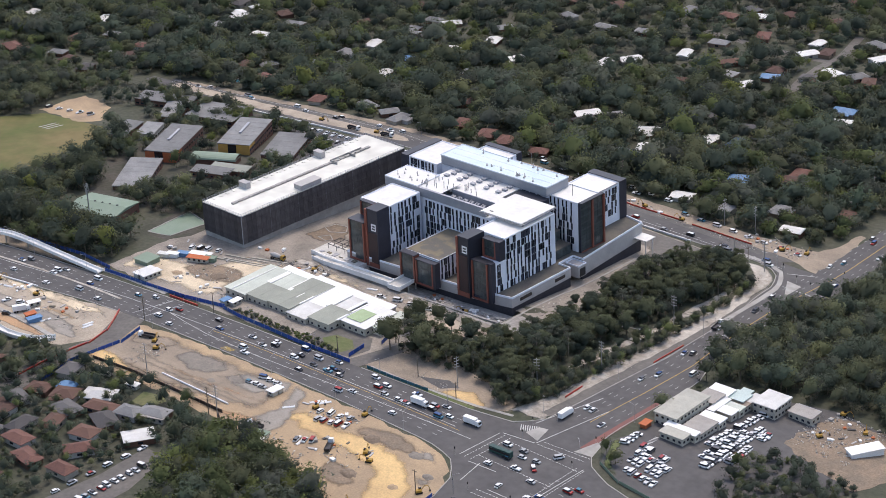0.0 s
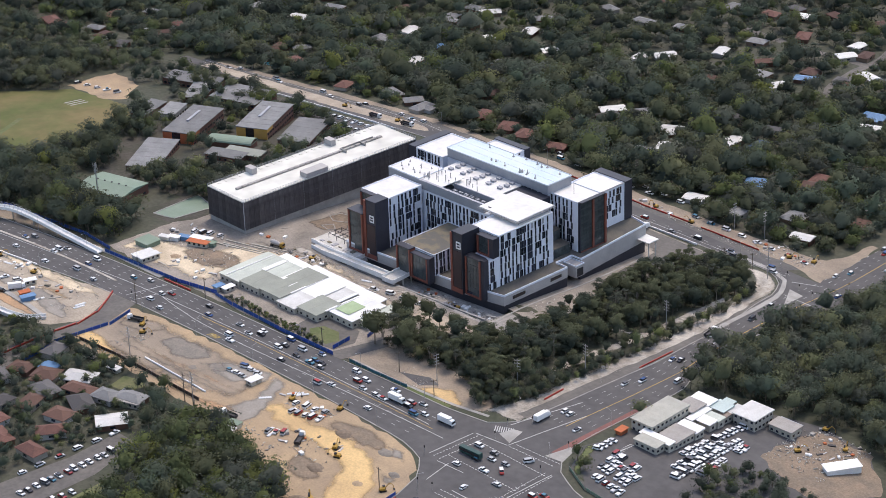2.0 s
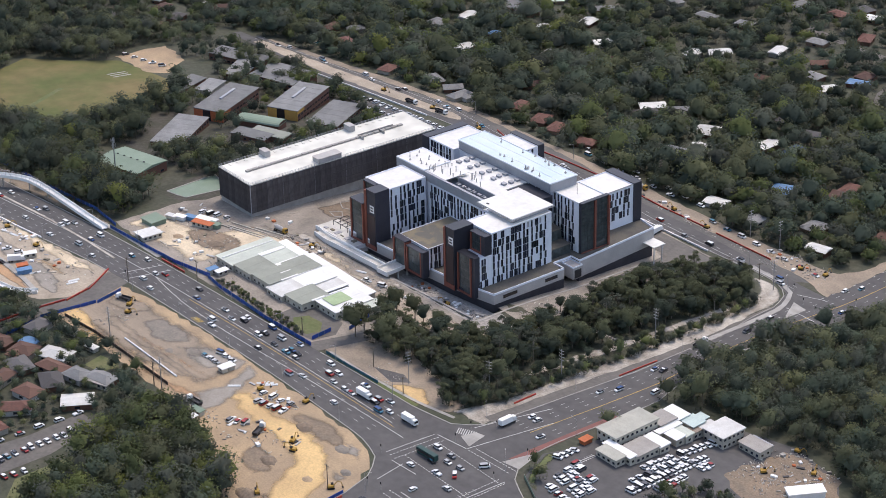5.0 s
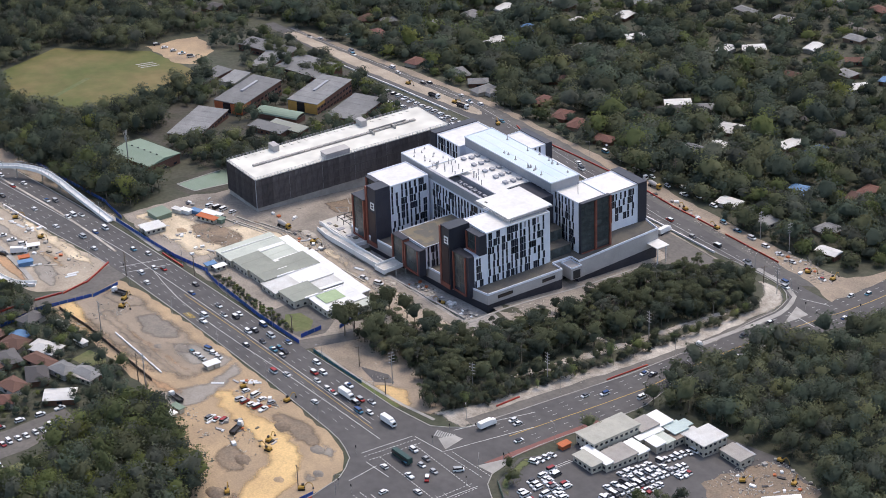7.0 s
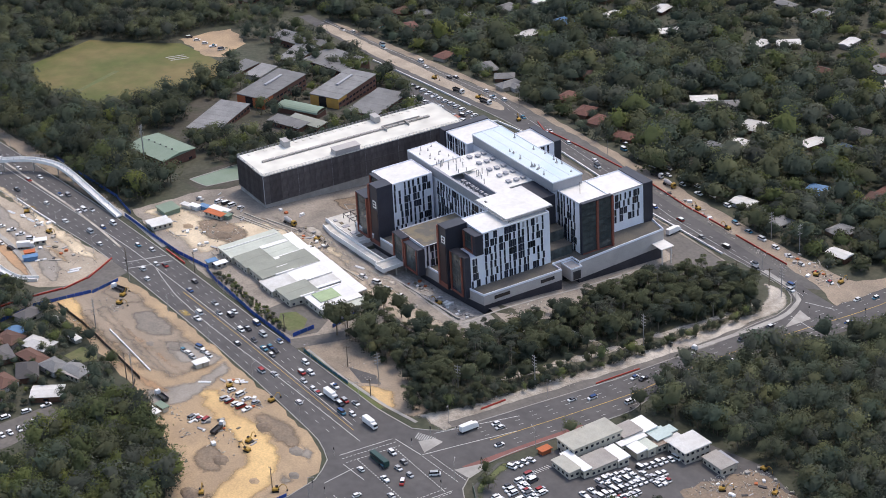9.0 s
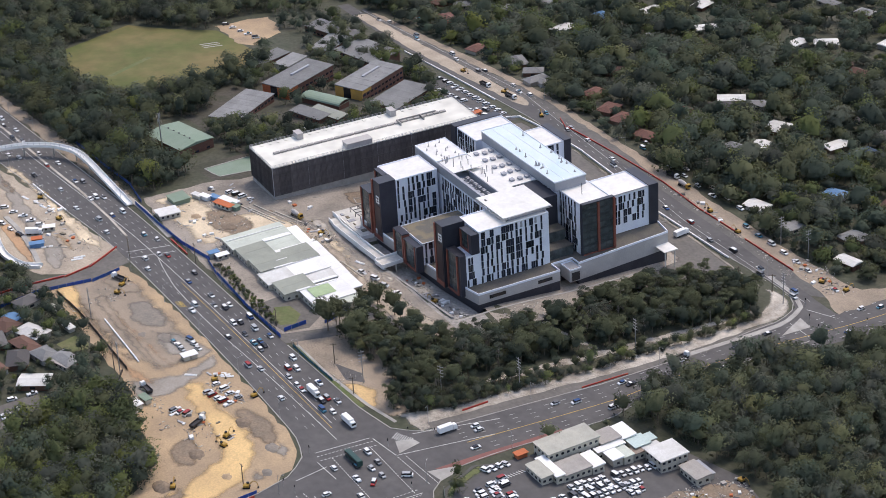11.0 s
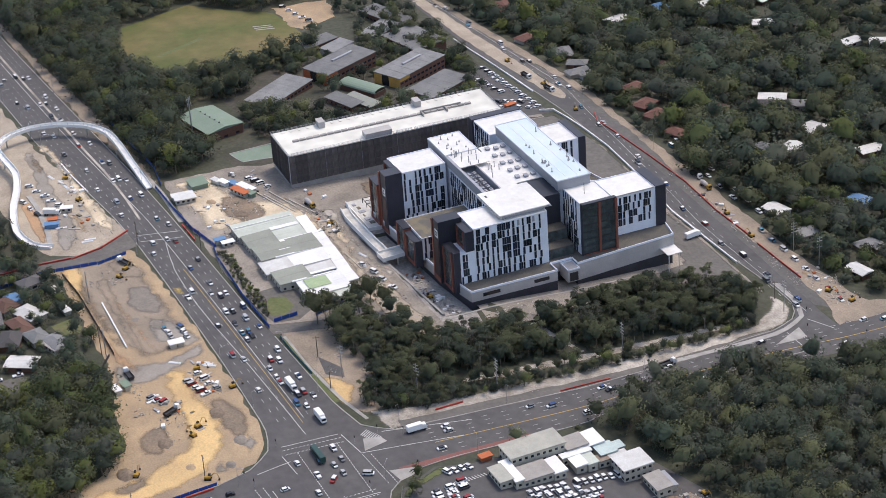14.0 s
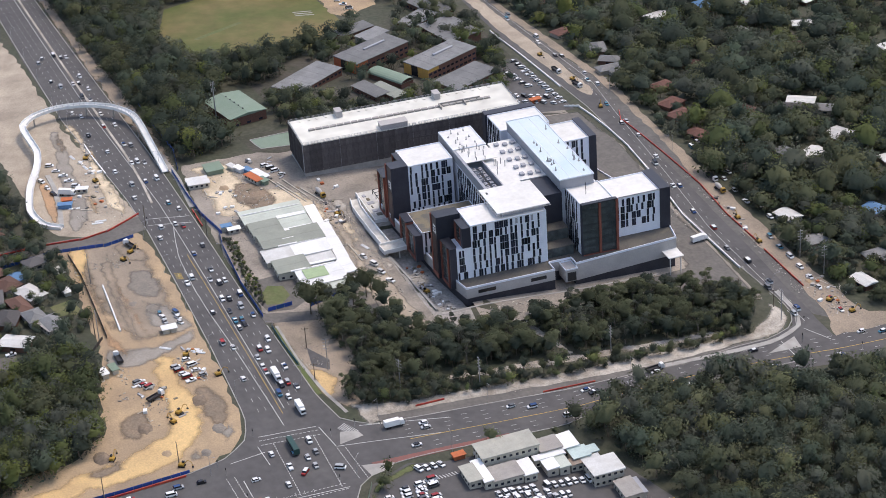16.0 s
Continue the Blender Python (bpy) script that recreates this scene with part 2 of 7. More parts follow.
M_red = mat("red_barrier_plastic", (0.45, 0.06, 0.04), (0.38, 0.055, 0.04), scale=0.5, rough=0.5, rnd=0.1)
M_yellow = mat("machine_yellow", (0.42, 0.25, 0.04), (0.33, 0.2, 0.045), scale=0.7, rough=0.5, fine=0.15)
M_bluetarp = mat("blue_roof_sheet", (0.09, 0.2, 0.36), (0.12, 0.24, 0.4), scale=0.2, rough=0.5)
M_pool = mat("pool_water", (0.08, 0.42, 0.5), (0.1, 0.48, 0.55), scale=0.5, rough=0.1)
M_pile = mat("spoil_heap", (0.235, 0.178, 0.128), (0.16, 0.128, 0.1), scale=0.3, rough=0.95, fine=0.3, bscale=1.0, bump=0.8)
M_works_pale = mat("pale_works_earth", (0.44, 0.375, 0.295), (0.29, 0.245, 0.195), scale=0.05, rough=0.95, fine=0.22, bscale=1.3, bump=0.4)
M_rust_earth = mat("orange_clay", (0.46, 0.29, 0.17), (0.36, 0.24, 0.15), scale=0.06, rough=0.95, fine=0.2, bscale=1.2, bump=0.4)
M_haul = mat("grey_haul_road", (0.33, 0.3, 0.262), (0.24, 0.218, 0.19), scale=0.06, rough=0.95, fine=0.15, bscale=1.1, bump=0.3)
M_dug = mat("dark_dug_earth", (0.265, 0.2, 0.142), (0.185, 0.15, 0.115), scale=0.1, rough=0.95, fine=0.25, bscale=1.0, bump=0.6)
M_gravel = mat("gravel_heap", (0.262, 0.23, 0.192), (0.19, 0.17, 0.148), scale=0.2, rough=0.95, fine=0.22, bscale=1.0, bump=0.7)

# ---- building helpers ----
from mathutils.geometry import delaunay_2d_cdt


def ground(x, y):
    """Height of the land: a gentle ridge that falls away to the north and west."""
    u, v = math.tanh((x + 100) / 350), math.tanh(y / 300)
    z = 2.62 + 0.777 * u - 16.629 * v - 22.245 * u * u - 8.187 * u * v - 16.927 * v * v
    south = -10.4 + (x + 107) * 0.0775 - y          # distance out from the hospital's south wall
    if -5 < south < 14.6 and -93 < x < 4:
        z -= 2.7 * min(1, (14.6 - south) / 0.7) * min(1, (x + 93) / 2) * min(1, (4 - x) / 4) * min(1, (south + 5) / 2)
    return z


class Shape:
    """Collects vertices and faces of one mesh."""

    def __init__(self):
        self.v, self.f = [], []

    def face(self, pts):
        n = len(self.v)
        self.v += [tuple(p) for p in pts]
        self.f.append(tuple(range(n, n + len(pts))))
        return self

    def prism(self, poly, z0, z1, taper=1.0):
        """An upright prism over a polygon that runs anticlockwise."""
        n, k = len(self.v), len(poly)
        cx, cy = sum(p[0] for p in poly) / k, sum(p[1] for p in poly) / k
        self.v += [(x, y, z0) for x, y in poly]
        self.v += [(cx + (x - cx) * taper, cy + (y - cy) * taper, z1) for x, y in poly]
        self.f += [(n + i, n + (i + 1) % k, n + k + (i + 1) % k, n + k + i) for i in range(k)]
        self.f += [tuple(n + k + i for i in range(k)), tuple(n + i for i in reversed(range(k)))]
        return self

    def box(self, x0, x1, y0, y1, z0, z1):
        return self.prism([(x0, y0), (x1, y0), (x1, y1), (x0, y1)], z0, z1)

    def rod(self, a, b, r, r2=None, sides=6):
        a, b = Vector(a), Vector(b)
        r2 = r if r2 is None else r2
        q = (b - a).to_track_quat("Z", "Y")
        n = len(self.v)
        for c, rad in ((a, r), (b, r2)):
            for i in range(sides):
                w = 2 * math.pi * i / sides
                self.v.append(tuple(c + q @ Vector((rad * math.cos(w), rad * math.sin(w), 0))))
        self.f += [(n + i, n + (i + 1) % sides, n + sides + (i + 1) % sides, n + sides + i) for i in range(sides)]
        self.f += [tuple(n + sides + i for i in range(sides)), tuple(n + i for i in reversed(range(sides)))]
        return self

    def hip(self, x0, x1, y0, y1, z0, rise, inset=None, eave=0.0):
        """A hipped roof (inset 0: gabled) with its ridge along the longer side."""
        x0, x1, y0, y1 = x0 - eave, x1 + eave, y0 - eave, y1 + eave
        n = len(self.v)
        t = 0.18
        if x1 - x0 >= y1 - y0:
            i = (y1 - y0) / 2 if inset is None else inset
            ym = (y0 + y1) / 2
            ridge = [(x0 + i, ym), (x1 - i, ym)]
        else:
            i = (x1 - x0) / 2 if inset is None else inset
            xm = (x0 + x1) / 2
            ridge = [(xm, y0 + i), (xm, y1 - i)]
        base = [(x0, y0), (x1, y0), (x1, y1), (x0, y1)]
        self.v += [(x, y, z0 - t) for x, y in base] + [(x, y, z0) for x, y in base] + [(x, y, z0 + rise) for x, y in ridge]
        self.f += [(n + k, n + (k + 1) % 4, n + 4 + (k + 1) % 4, n + 4 + k) for k in range(4)]
        self.f.append((n + 3, n + 2, n + 1, n))
        if x1 - x0 >= y1 - y0:
            self.f += [(n + 4, n + 5, n + 9, n + 8), (n + 6, n + 7, n + 8, n + 9), (n + 5, n + 6, n + 9), (n + 7, n + 4, n + 8)]
        else:
            self.f += [(n + 5, n + 6, n + 9, n + 8), (n + 7, n + 4, n + 8, n + 9), (n + 4, n + 5, n + 8), (n + 6, n + 7, n + 9)]
        return self

    def data(self, name, material, smooth=False):
        me = bpy.data.meshes.new(name)
        me.from_pydata(self.v, [], self.f)
        me.materials.append(material)
        if smooth:
            me.polygons.foreach_set("use_smooth", [True] * len(me.polygons))
        me.update()
        return me


def part(name, shape, material, parent=None, label="", smooth=False, m=None):
    """One mesh object under a thing or a part."""
    ob = new(name, shape if isinstance(shape, bpy.types.Mesh) else shape.data(name, material, smooth))
    ob.parent = parent
    if m is not None:
        ob.matrix_basis = m
    return tagged(ob, label)


def thing(name, label, category, x=0.0, y=0.0, z=None, turn=0.0, group="", kind=""):
    """An Empty at the base of a thing."""
    ob = new(name)
    ob.empty_display_size = 0.5
    ob.matrix_basis = pose(x, y, ground(x, y) if z is None else z, 0, 0, turn)
    return tagged(ob, label, category, group, kind)


def soften(material):
    """The same earth, worn away unevenly towards the edge of its sheet."""
    name = material.name + "_spread"
    if name in bpy.data.materials:
        return bpy.data.materials[name]
    m = material.copy()
    m.name = name
    n, l = m.node_tree.nodes, m.node_tree.links
    at = n.new("ShaderNodeAttribute")
    at.attribute_name = "edge"
    nz = n.new("ShaderNodeTexNoise")
    nz.inputs["Scale"].default_value, nz.inputs["Detail"].default_value, nz.inputs["Roughness"].default_value = 0.16, 8.0, 0.72
    l.new(n.new("ShaderNodeTexCoord").outputs["Object"], nz.inputs["Vector"])
    add = n.new("ShaderNodeMath")
    l.new(at.outputs["Fac"], add.inputs[0])
    l.new(nz.outputs[0], add.inputs[1])
    mr = n.new("ShaderNodeMapRange")
    mr.interpolation_type = 'SMOOTHSTEP'
    mr.inputs[1].default_value, mr.inputs[2].default_value = 0.62, 1.35
    l.new(add.outputs[0], mr.inputs[0])
    mix = n.new("ShaderNodeMixShader")
    l.new(mr.outputs[0], mix.inputs[0])
    l.new(n.new("ShaderNodeBsdfTransparent").outputs[0], mix.inputs[1])
    l.new(n["Principled BSDF"].outputs[0], mix.inputs[2])
    l.new(mix.outputs[0], n["Material Output"].inputs[0])
    return m


def edge_distance(x, y, poly):
    best = 1e9
    for (x0, y0), (x1, y1) in zip(poly, poly[1:] + poly[:1]):
        d = (x1 - x0) ** 2 + (y1 - y0) ** 2 or 1e-9
        f = min(1, max(0, ((x - x0) * (x1 - x0) + (y - y0) * (y1 - y0)) / d))
        best = min(best, math.hypot(x - x0 - f * (x1 - x0), y - y0 - f * (y1 - y0)))
    return best


def drape(name, poly, dz, material, label, category, cell=16.0, soft=0.0):
    """A sheet over a polygon of the plan, laid dz above the land."""
    bm = bmesh.new()
    k = len(poly)
    flat, _, tris, *_ = delaunay_2d_cdt([Vector(p) for p in poly], [], [list(range(k))], 1, 1e-5)
    vs = [bm.verts.new((p[0], p[1], 0)) for p in flat]
    for t in tris:
        bm.faces.new([vs[i] for i in t])
    for axis in (0, 1):
        lo, hi = min(p[axis] for p in poly), max(p[axis] for p in poly)
        for k in range(math.ceil(lo / cell), math.floor(hi / cell) + 1):
            co, no = [0, 0, 0], [0, 0, 0]
            co[axis], no[axis] = k * cell, 1
            bmesh.ops.bisect_plane(bm, geom=bm.verts[:] + bm.edges[:] + bm.faces[:], plane_co=co, plane_no=no)
    for v in bm.verts:
        v.co.z = ground(v.co.x, v.co.y) + dz
    bmesh.ops.recalc_face_normals(bm, faces=bm.faces[:])
    if bm.faces[:] and sum(f.normal.z for f in bm.faces) < 0:
        bmesh.ops.reverse_faces(bm, faces=bm.faces[:])
    me = bpy.data.meshes.new(name)
    bm.to_mesh(me)
    bm.free()
    me.materials.append(soften(material) if soft else material)
    if soft:
        e = me.attributes.new("edge", 'FLOAT', 'POINT')
        for i, v in enumerate(me.vertices):
            e.data[i].value = min(1.0, edge_distance(v.co.x, v.co.y, poly) / soft)
    return tagged(new(name, me), label, category, kind="structure")


def ragged(poly, amp, seed, step=5.0):
    """The polygon with an uneven, worn edge."""
    r = random.Random(seed)
    out = []
    for x, y, a in along(poly + poly[:1], step):
        d = r.uniform(-amp, amp)
        out.append((x - math.sin(a) * d, y + math.cos(a) * d))
    return out


def along(points, step):
    """Points and directions at even steps along a line of the plan."""
    out, left = [], 0.0
    for (x0, y0), (x1, y1) in zip(points, points[1:]):
        d = math.hypot(x1 - x0, y1 - y0)
        s = left
        while s < d:
            out.append((x0 + (x1 - x0) * s / d, y0 + (y1 - y0) * s / d, math.atan2(y1 - y0, x1 - x0)))
            s += step
        left = s - d
    return out


def ribbon(shape, points, width, z0, z1, step=8.0):
    """A band of that width and height along a line of the plan, laid on the land."""
    pts = along(points, step)
    pts.append((*points[-1], pts[-1][2]))
    n = len(shape.v)
    for x, y, a in pts:
        ox, oy, g = -math.sin(a) * width / 2, math.cos(a) * width / 2, ground(x, y)
        shape.v += [(x - ox, y - oy, g + z0), (x + ox, y + oy, g + z0), (x + ox, y + oy, g + z1), (x - ox, y - oy, g + z1)]
    for i in range(len(pts) - 1):
        a, b = n + 4 * i, n + 4 * i + 4
        shape.f += [(a + k, b + k, b + (k + 1) % 4, a + (k + 1) % 4) for k in range(4)]
    e = n + 4 * (len(pts) - 1)
    shape.f += [(n, n + 1, n + 2, n + 3), (e + 3, e + 2, e + 1, e)]
    return shape


def structure(name, shape, material, label, category):
    return tagged(part(name, shape, material), label, category, kind="structure")


def inside(x, y, poly):
    hit = False
    for (x0, y0), (x1, y1) in zip(poly, poly[1:] + poly[:1]):
        if (y0 > y) != (y1 > y) and x < (x1 - x0) * (y - y0) / (y1 - y0) + x0:
            hit = not hit
    return hit


# ---- the land and its surfaces ----
sheet = Shape()
XS = [-5000, -3000, -2000, -1500, -1200] + list(range(-1000, -99, 12)) + list(range(-100, 9, 2)) + list(range(20, 501, 12)) + [700, 1000, 1500, 2500, 5000]
YS = [-5000, -3000, -1500, -900, -600] + list(range(-400, -27, 12)) + [-26 + 1.25 * k for k in range(22)] + list(range(8, 801, 12)) + [1000, 1400, 2000, 3000, 5000]
sheet.v = [(x, y, ground(x, y)) for y in YS for x in XS]
W = len(XS)
sheet.f = [(j * W + i, j * W + i + 1, (j + 1) * W + i + 1, (j + 1) * W + i) for j in range(len(YS) - 1) for i in range(W - 1)]
structure("ground", sheet, M_ground, "dark soil and leaf litter over a gently sloping suburb", "ground")

drape("site_ground", ragged([(-205, -94), (-150, -98), (-60, -97), (-22, -94), (-16, -76), (-8, -50), (22, -18.5), (5, -18.6), (-62, -22), (-93, -24), (-94, -2), (5, 2), (24, 2), (26, 60), (20, 112), (38, 140), (0, 139), (-62, 137), (-150, 142), (-205, 130)], 1, 77), 0.05, M_site, "dusty concrete and compacted fill of a building site", "ground")
drape("site_sand", ragged([(-200, -92), (-128, -92), (-128, -52), (-100, -40), (-60, -30), (-40, -32), (-30, -52), (-24, -48), (-16, -24), (-60, -26), (-110, -28), (-150, -44), (-160, -62), (-205, -70)], 2, 63), 0.09, M_cream_sand, "pale sandy haul track over the site", "ground", 4.0, 7.0)
drape("verge_east", ragged([(64, -84), (70, -78), (85.2, -78), (86, -48), (86, 16), (83, 45), (80, 78), (73, 106), (70, 127), (62, 141), (50, 146), (38, 140), (52, 134), (62, 118), (67, 70), (70, 20), (72, -30), (70, -60)], 1, 70), 0.07, M_pale, "pale trampled verge of sand and rubble beside the road", "ground", 3.0, 3.0)
drape("verge_south", ragged([(-22, -95), (20, -92.5), (60, -89), (69, -82), (68, -70), (44, -64), (20, -60), (0, -54), (-8, -58), (-14, -72)], 1, 77), 0.07, M_works, "sandy trampled ground at the road corner", "ground", 3.0, 4.0)
drape("corner_sand", ragged([(30, -90), (34, -82), (44, -75), (56, -82), (60, -88), (48, -90)], 1, 12), 0.1, M_sand_yellow, "yellow sand spilt at the road corner", "ground", 2.0, 4.0)
drape("works_south", ragged([(-138, -141), (-134, -133), (-111, -129.5), (-75, -128.5), (-24, -126.5), (0, -127), (62, -127), (80, -134), (90, -150), (94, -190), (96, -240), (70, -235), (66, -205), (48, -186), (15, -182), (-21, -174), (-85, -174), (-131, -175)], 1.2, 77), 0.06, M_sand, "bare sandy earth of the road works", "ground")
drape("works_upper", ragged([(-134, -140), (-110, -131), (-70, -130), (-28, -128), (-20, -140), (-18, -155), (-34, -166), (-84, -170), (-128, -172)], 2, 31), 0.08, M_works, "grey-pink compacted earth of the road works", "ground", 4.0, 9.0)
drape("works_track", ragged([(-10, -152), (-3, -139.5), (16, -143), (44, -139), (60, -143), (72, -148), (82, -158), (90, -172), (91, -200), (94, -228), (84, -230), (74, -205), (69, -180), (60, -163), (41, -157), (14, -159)], 2, 77), 0.1, M_sand_yellow, "yellow sand of a haul road", "ground", 2.5, 6.0)
drape("works_west", ragged([(-560, -165), (-420, -150), (-300, -145), (-231, -137), (-180, -132), (-148, -129), (-134, -150), (-146, -172), (-190, -180), (-300, -186), (-560, -190)], 1.2, 70), 0.06, M_works_pale, "pale bare earth of the road works", "ground")
drape("works_north", ragged([(66, 222), (70, 205), (74, 177), (75.5, 156), (60, 163), (26, 163), (-16, 161.5), (-50, 160), (-91, 162.5), (-137, 166), (-196, 167), (-244, 168), (-288, 163), (-371, 157), (-430, 154), (-430, 157), (-390, 161), (-305, 168), (-230, 174), (-169, 171), (-100, 172), (-46, 173), (-9, 174), (16, 176), (34, 179), (50, 180), (60, 184), (64, 200), (61, 222)], 0.8, 77), 0.13, M_works, "bare earth of road works along the street", "ground")

drape("works_west_sand", ragged([(-303, -145), (-296, -136), (-262, -134), (-216, -133.5), (-168, -132), (-150, -132), (-160, -139), (-182, -143), (-205, -143), (-237, -141), (-262, -141)], 1.4, 61), 0.1, M_cream_sand, "pale sand spread beside the road", "ground", 3.0, 4.0)
drape("works_west_sand", ragged([(-218, -170), (-220, -165.2), (-192, -164.8), (-167, -167.2), (-160, -171), (-186, -173)], 0.8, 62), 0.1, M_rust_earth, "orange sand inside the ramp loop", "ground", 2.0, 1.5)
drape("haul_road", ragged([(-294, -154), (-292, -147), (-262, -145.5), (-240, -148), (-212, -149), (-184, -149), (-160, -152), (-146, -160), (-150, -166), (-180, -160.5), (-205, -159), (-227, -159), (-255, -155)], 1.0, 63), 0.12, M_haul, "grey compacted haul road inside the ramp loop", "ground", 3.0, 3.0)
for k, (poly, m, text) in enumerate((
        ([(-114, -161.3), (-82, -163.6), (-44, -162.6), (-33, -163), (-37, -166.5), (-67, -169.5), (-112, -170)], M_dug, "dark turned strip beside the pipe"),
        ([(-80, -173.5), (-73, -169.5), (-45, -167.2), (-22, -162), (-12, -160), (-10, -166), (-20, -171), (-50, -172.8)], M_rust_earth, "orange sand along the fence"),
        ([(-130, -172), (-130, -160), (-116, -160), (-82, -170), (-84, -173.5)], M_sand_yellow, "yellow sand behind the fence corner"),
        ([(-93, -147), (-90, -134), (-66, -132.5), (-58, -138), (-62, -148), (-74, -152)], M_gravel, "grey gravel spread"),
        ([(-62, -147), (-53, -136.5), (-41, -139), (-43, -148)], M_gravel, "grey gravel spread"),
        ([(-58, -138), (-30, -127.5), (-23, -127), (-20, -137), (-32, -149), (-48, -149)], M_haul, "grey parking patch on the works"),
        ([(-22, -173), (-15, -150), (-25, -127.5), (-12, -128.5), (-5, -143), (3, -161), (-4, -177)], M_haul, "grey haul crossing"),
        ([(-128, -138), (-104, -131), (-96, -136), (-104, -148), (-124, -150)], M_works, "grey trampled earth by the side street"),
        ([(-110, -150), (-60, -153), (-24, -152), (-24, -159), (-60, -161), (-108, -160)], M_works, "grey wheel-worn strip beside the pipe"),
        ([(-88, -153), (-50, -150), (-20, -148), (-22, -153), (-56, -156), (-88, -157)], M_rust_earth, "reddish wheel-worn strip"),
        ([(27, -144), (26, -134), (40, -129.6), (53, -128.8), (64, -134), (61, -141), (52, -143.5)], M_dug, "dark dug earth beside the road"),
        ([(58, -132), (70, -130), (78, -138), (66, -141)], M_haul, "grey gravel spread"),
        ([(36, -163), (52, -165), (62, -173), (58, -181), (46, -182), (36, -174)], M_dug, "dark dug earth"),
        ([(73, -150), (84, -147), (87, -156), (79, -158)], M_gravel, "grey gravel spread"),
        ([(70, -184), (80, -180), (84, -196), (76, -204)], M_dug, "dark dug earth by the haul road"),
        ([(-286, -152), (-288, -146.5), (-264, -146), (-250, -149), (-256, -153)], M_dug, "brown dug earth inside the ramp loop"),
        ([(-205, -147), (-176, -144), (-162, -146), (-166, -151), (-200, -151)], M_sand, "tan earth inside the ramp loop"),
        ([(-172, -74), (-150, -80), (-132, -74), (-128, -62), (-144, -54), (-166, -60)], M_dug, "dark dug earth on the site"),
        ([(-150, -40), (-120, -36), (-96, -30), (-100, -24), (-130, -30), (-154, -36)], M_haul, "grey haul road on the site"),
        ([(-128, -42), (-118, -30), (-90, -31), (-60, -32), (-36, -34), (-24, -42), (-30, -44), (-60, -40), (-100, -40)], M_works_pale, "tan wheel-worn track beside the clinic"),
        ([(-132, -34), (-128, -22), (-96, -25), (-66, -25), (-48, -20), (-40, -26), (-60, -30), (-96, -29.5)], M_pale, "pale cement dust along the entry ramp"))):
    drape("dug_ground", ragged(poly, 0.8, 70 + k, 3.0), 0.13 + 0.004 * (k % 5), m, text, "ground", 2.0, 5.0)
drape("verge_west", ragged([(-204, -104.4), (-233, -106.4), (-312, -110.4), (-436, -115.4), (-560, -122), (-560, -114), (-436, -107), (-330, -99), (-264, -96), (-204, -96)], 0.8, 45), 0.07, M_works, "bare tan verge between the road and the trees", "ground", 4.0, 2.0)
MAIN = [(-900, -162), (-640, -154), (-514, -149), (-420, -147), (-305, -142), (-236, -136), (-174, -130), (-139, -128), (0, -125.5), (60, -125.5), (76, -129), (87, -140), (93, -160), (96, -240), (98, -420), (132, -420), (130, -240), (132, -170), (140, -152), (160, -146), (500, -150), (500, -104), (165, -104), (140, -99), (126, -92), (117, -80),
        (114.5, -60), (114, -35), (112.5, 5), (107, 20), (99, 53), (96, 96), (98, 120), (98, 162), (92, 202), (84, 260), (70, 330), (40, 430), (26, 425), (54, 330), (65, 262), (70, 205), (75, 157), (60, 156), (30, 157), (-37, 159.5), (-91, 161.5), (-136, 165), (-196, 163), (-279, 154), (-371, 151), (-456, 150),
        (-456, 142), (-399, 140), (-317, 139), (-202, 145), (-154, 145), (-111, 144), (-62, 139), (-1, 142), (38, 147), (50, 147), (62, 142), (70, 127), (73, 106), (80, 78), (83, 45), (86, 16), (86, -48), (85, -74), (77, -86), (54, -91), (0, -95), (-46, -99), (-97, -101), (-152, -103), (-233, -106), (-312, -110), (-436, -115), (-535, -121), (-900, -138)]
drape("road", MAIN, 0.1, M_asphalt, "dark grey asphalt of a wide multi-lane road and its junctions", "road")
drape("old_lane", [(-440, 151), (-374, 152.6), (-331, 154), (-288, 156), (-225, 159), (-190, 158.5), (-130, 156.5), (-54, 155.5), (-2, 156), (30, 155.6), (55, 156.4), (60, 163), (26, 164), (-16, 162.5), (-50, 161), (-91, 163.5), (-137, 167), (-166, 167), (-213, 168), (-244, 168), (-288, 163), (-336, 160), (-384, 156.5), (-440, 155)], 0.125, M_lane_dust, "worn dusty lane beside the road works", "road")
drape("works_median", ragged([(-430, 142.5), (-345, 142.5), (-284, 145.5), (-228, 149.5), (-218, 153), (-226, 158.6), (-288, 155.8), (-331, 153.8), (-374, 152.4), (-430, 150.8)], 0.6, 8), 0.14, M_works_pale, "tan bare earth between the old and new lanes", "ground")
drape("side_street", [(-152, -129), (-134, -128), (-127, -150), (-131, -178), (-126, -206), (-120, -270), (-134, -270), (-143, -204), (-141, -168), (-139, -155)], 0.11, M_asphalt_old, "worn asphalt of a side street", "road")
drape("south_street", [(-20, -212), (-12, -240), (-12, -300), (-40, -300), (-32, -240), (-34, -212)], 0.09, M_asphalt_old, "worn asphalt of a suburban street", "road")
drape("yard_asphalt", [(118, -69), (122, -56), (122, -44), (134, -2), (146, 18), (176, 30), (205, 26), (230, 0), (215, -50), (165, -96), (143, -95), (128, -88)], 0.08, M_asphalt, "dark asphalt of a packed car yard", "ground")
drape("yard_lawn", [(118.4, -68), (121.4, -57), (124, -66), (130, -82), (142, -92), (134, -91), (127, -86)], 0.11, M_lawn, "dull grass strip inside the yard fence", "grass", 3.0, 2.0)
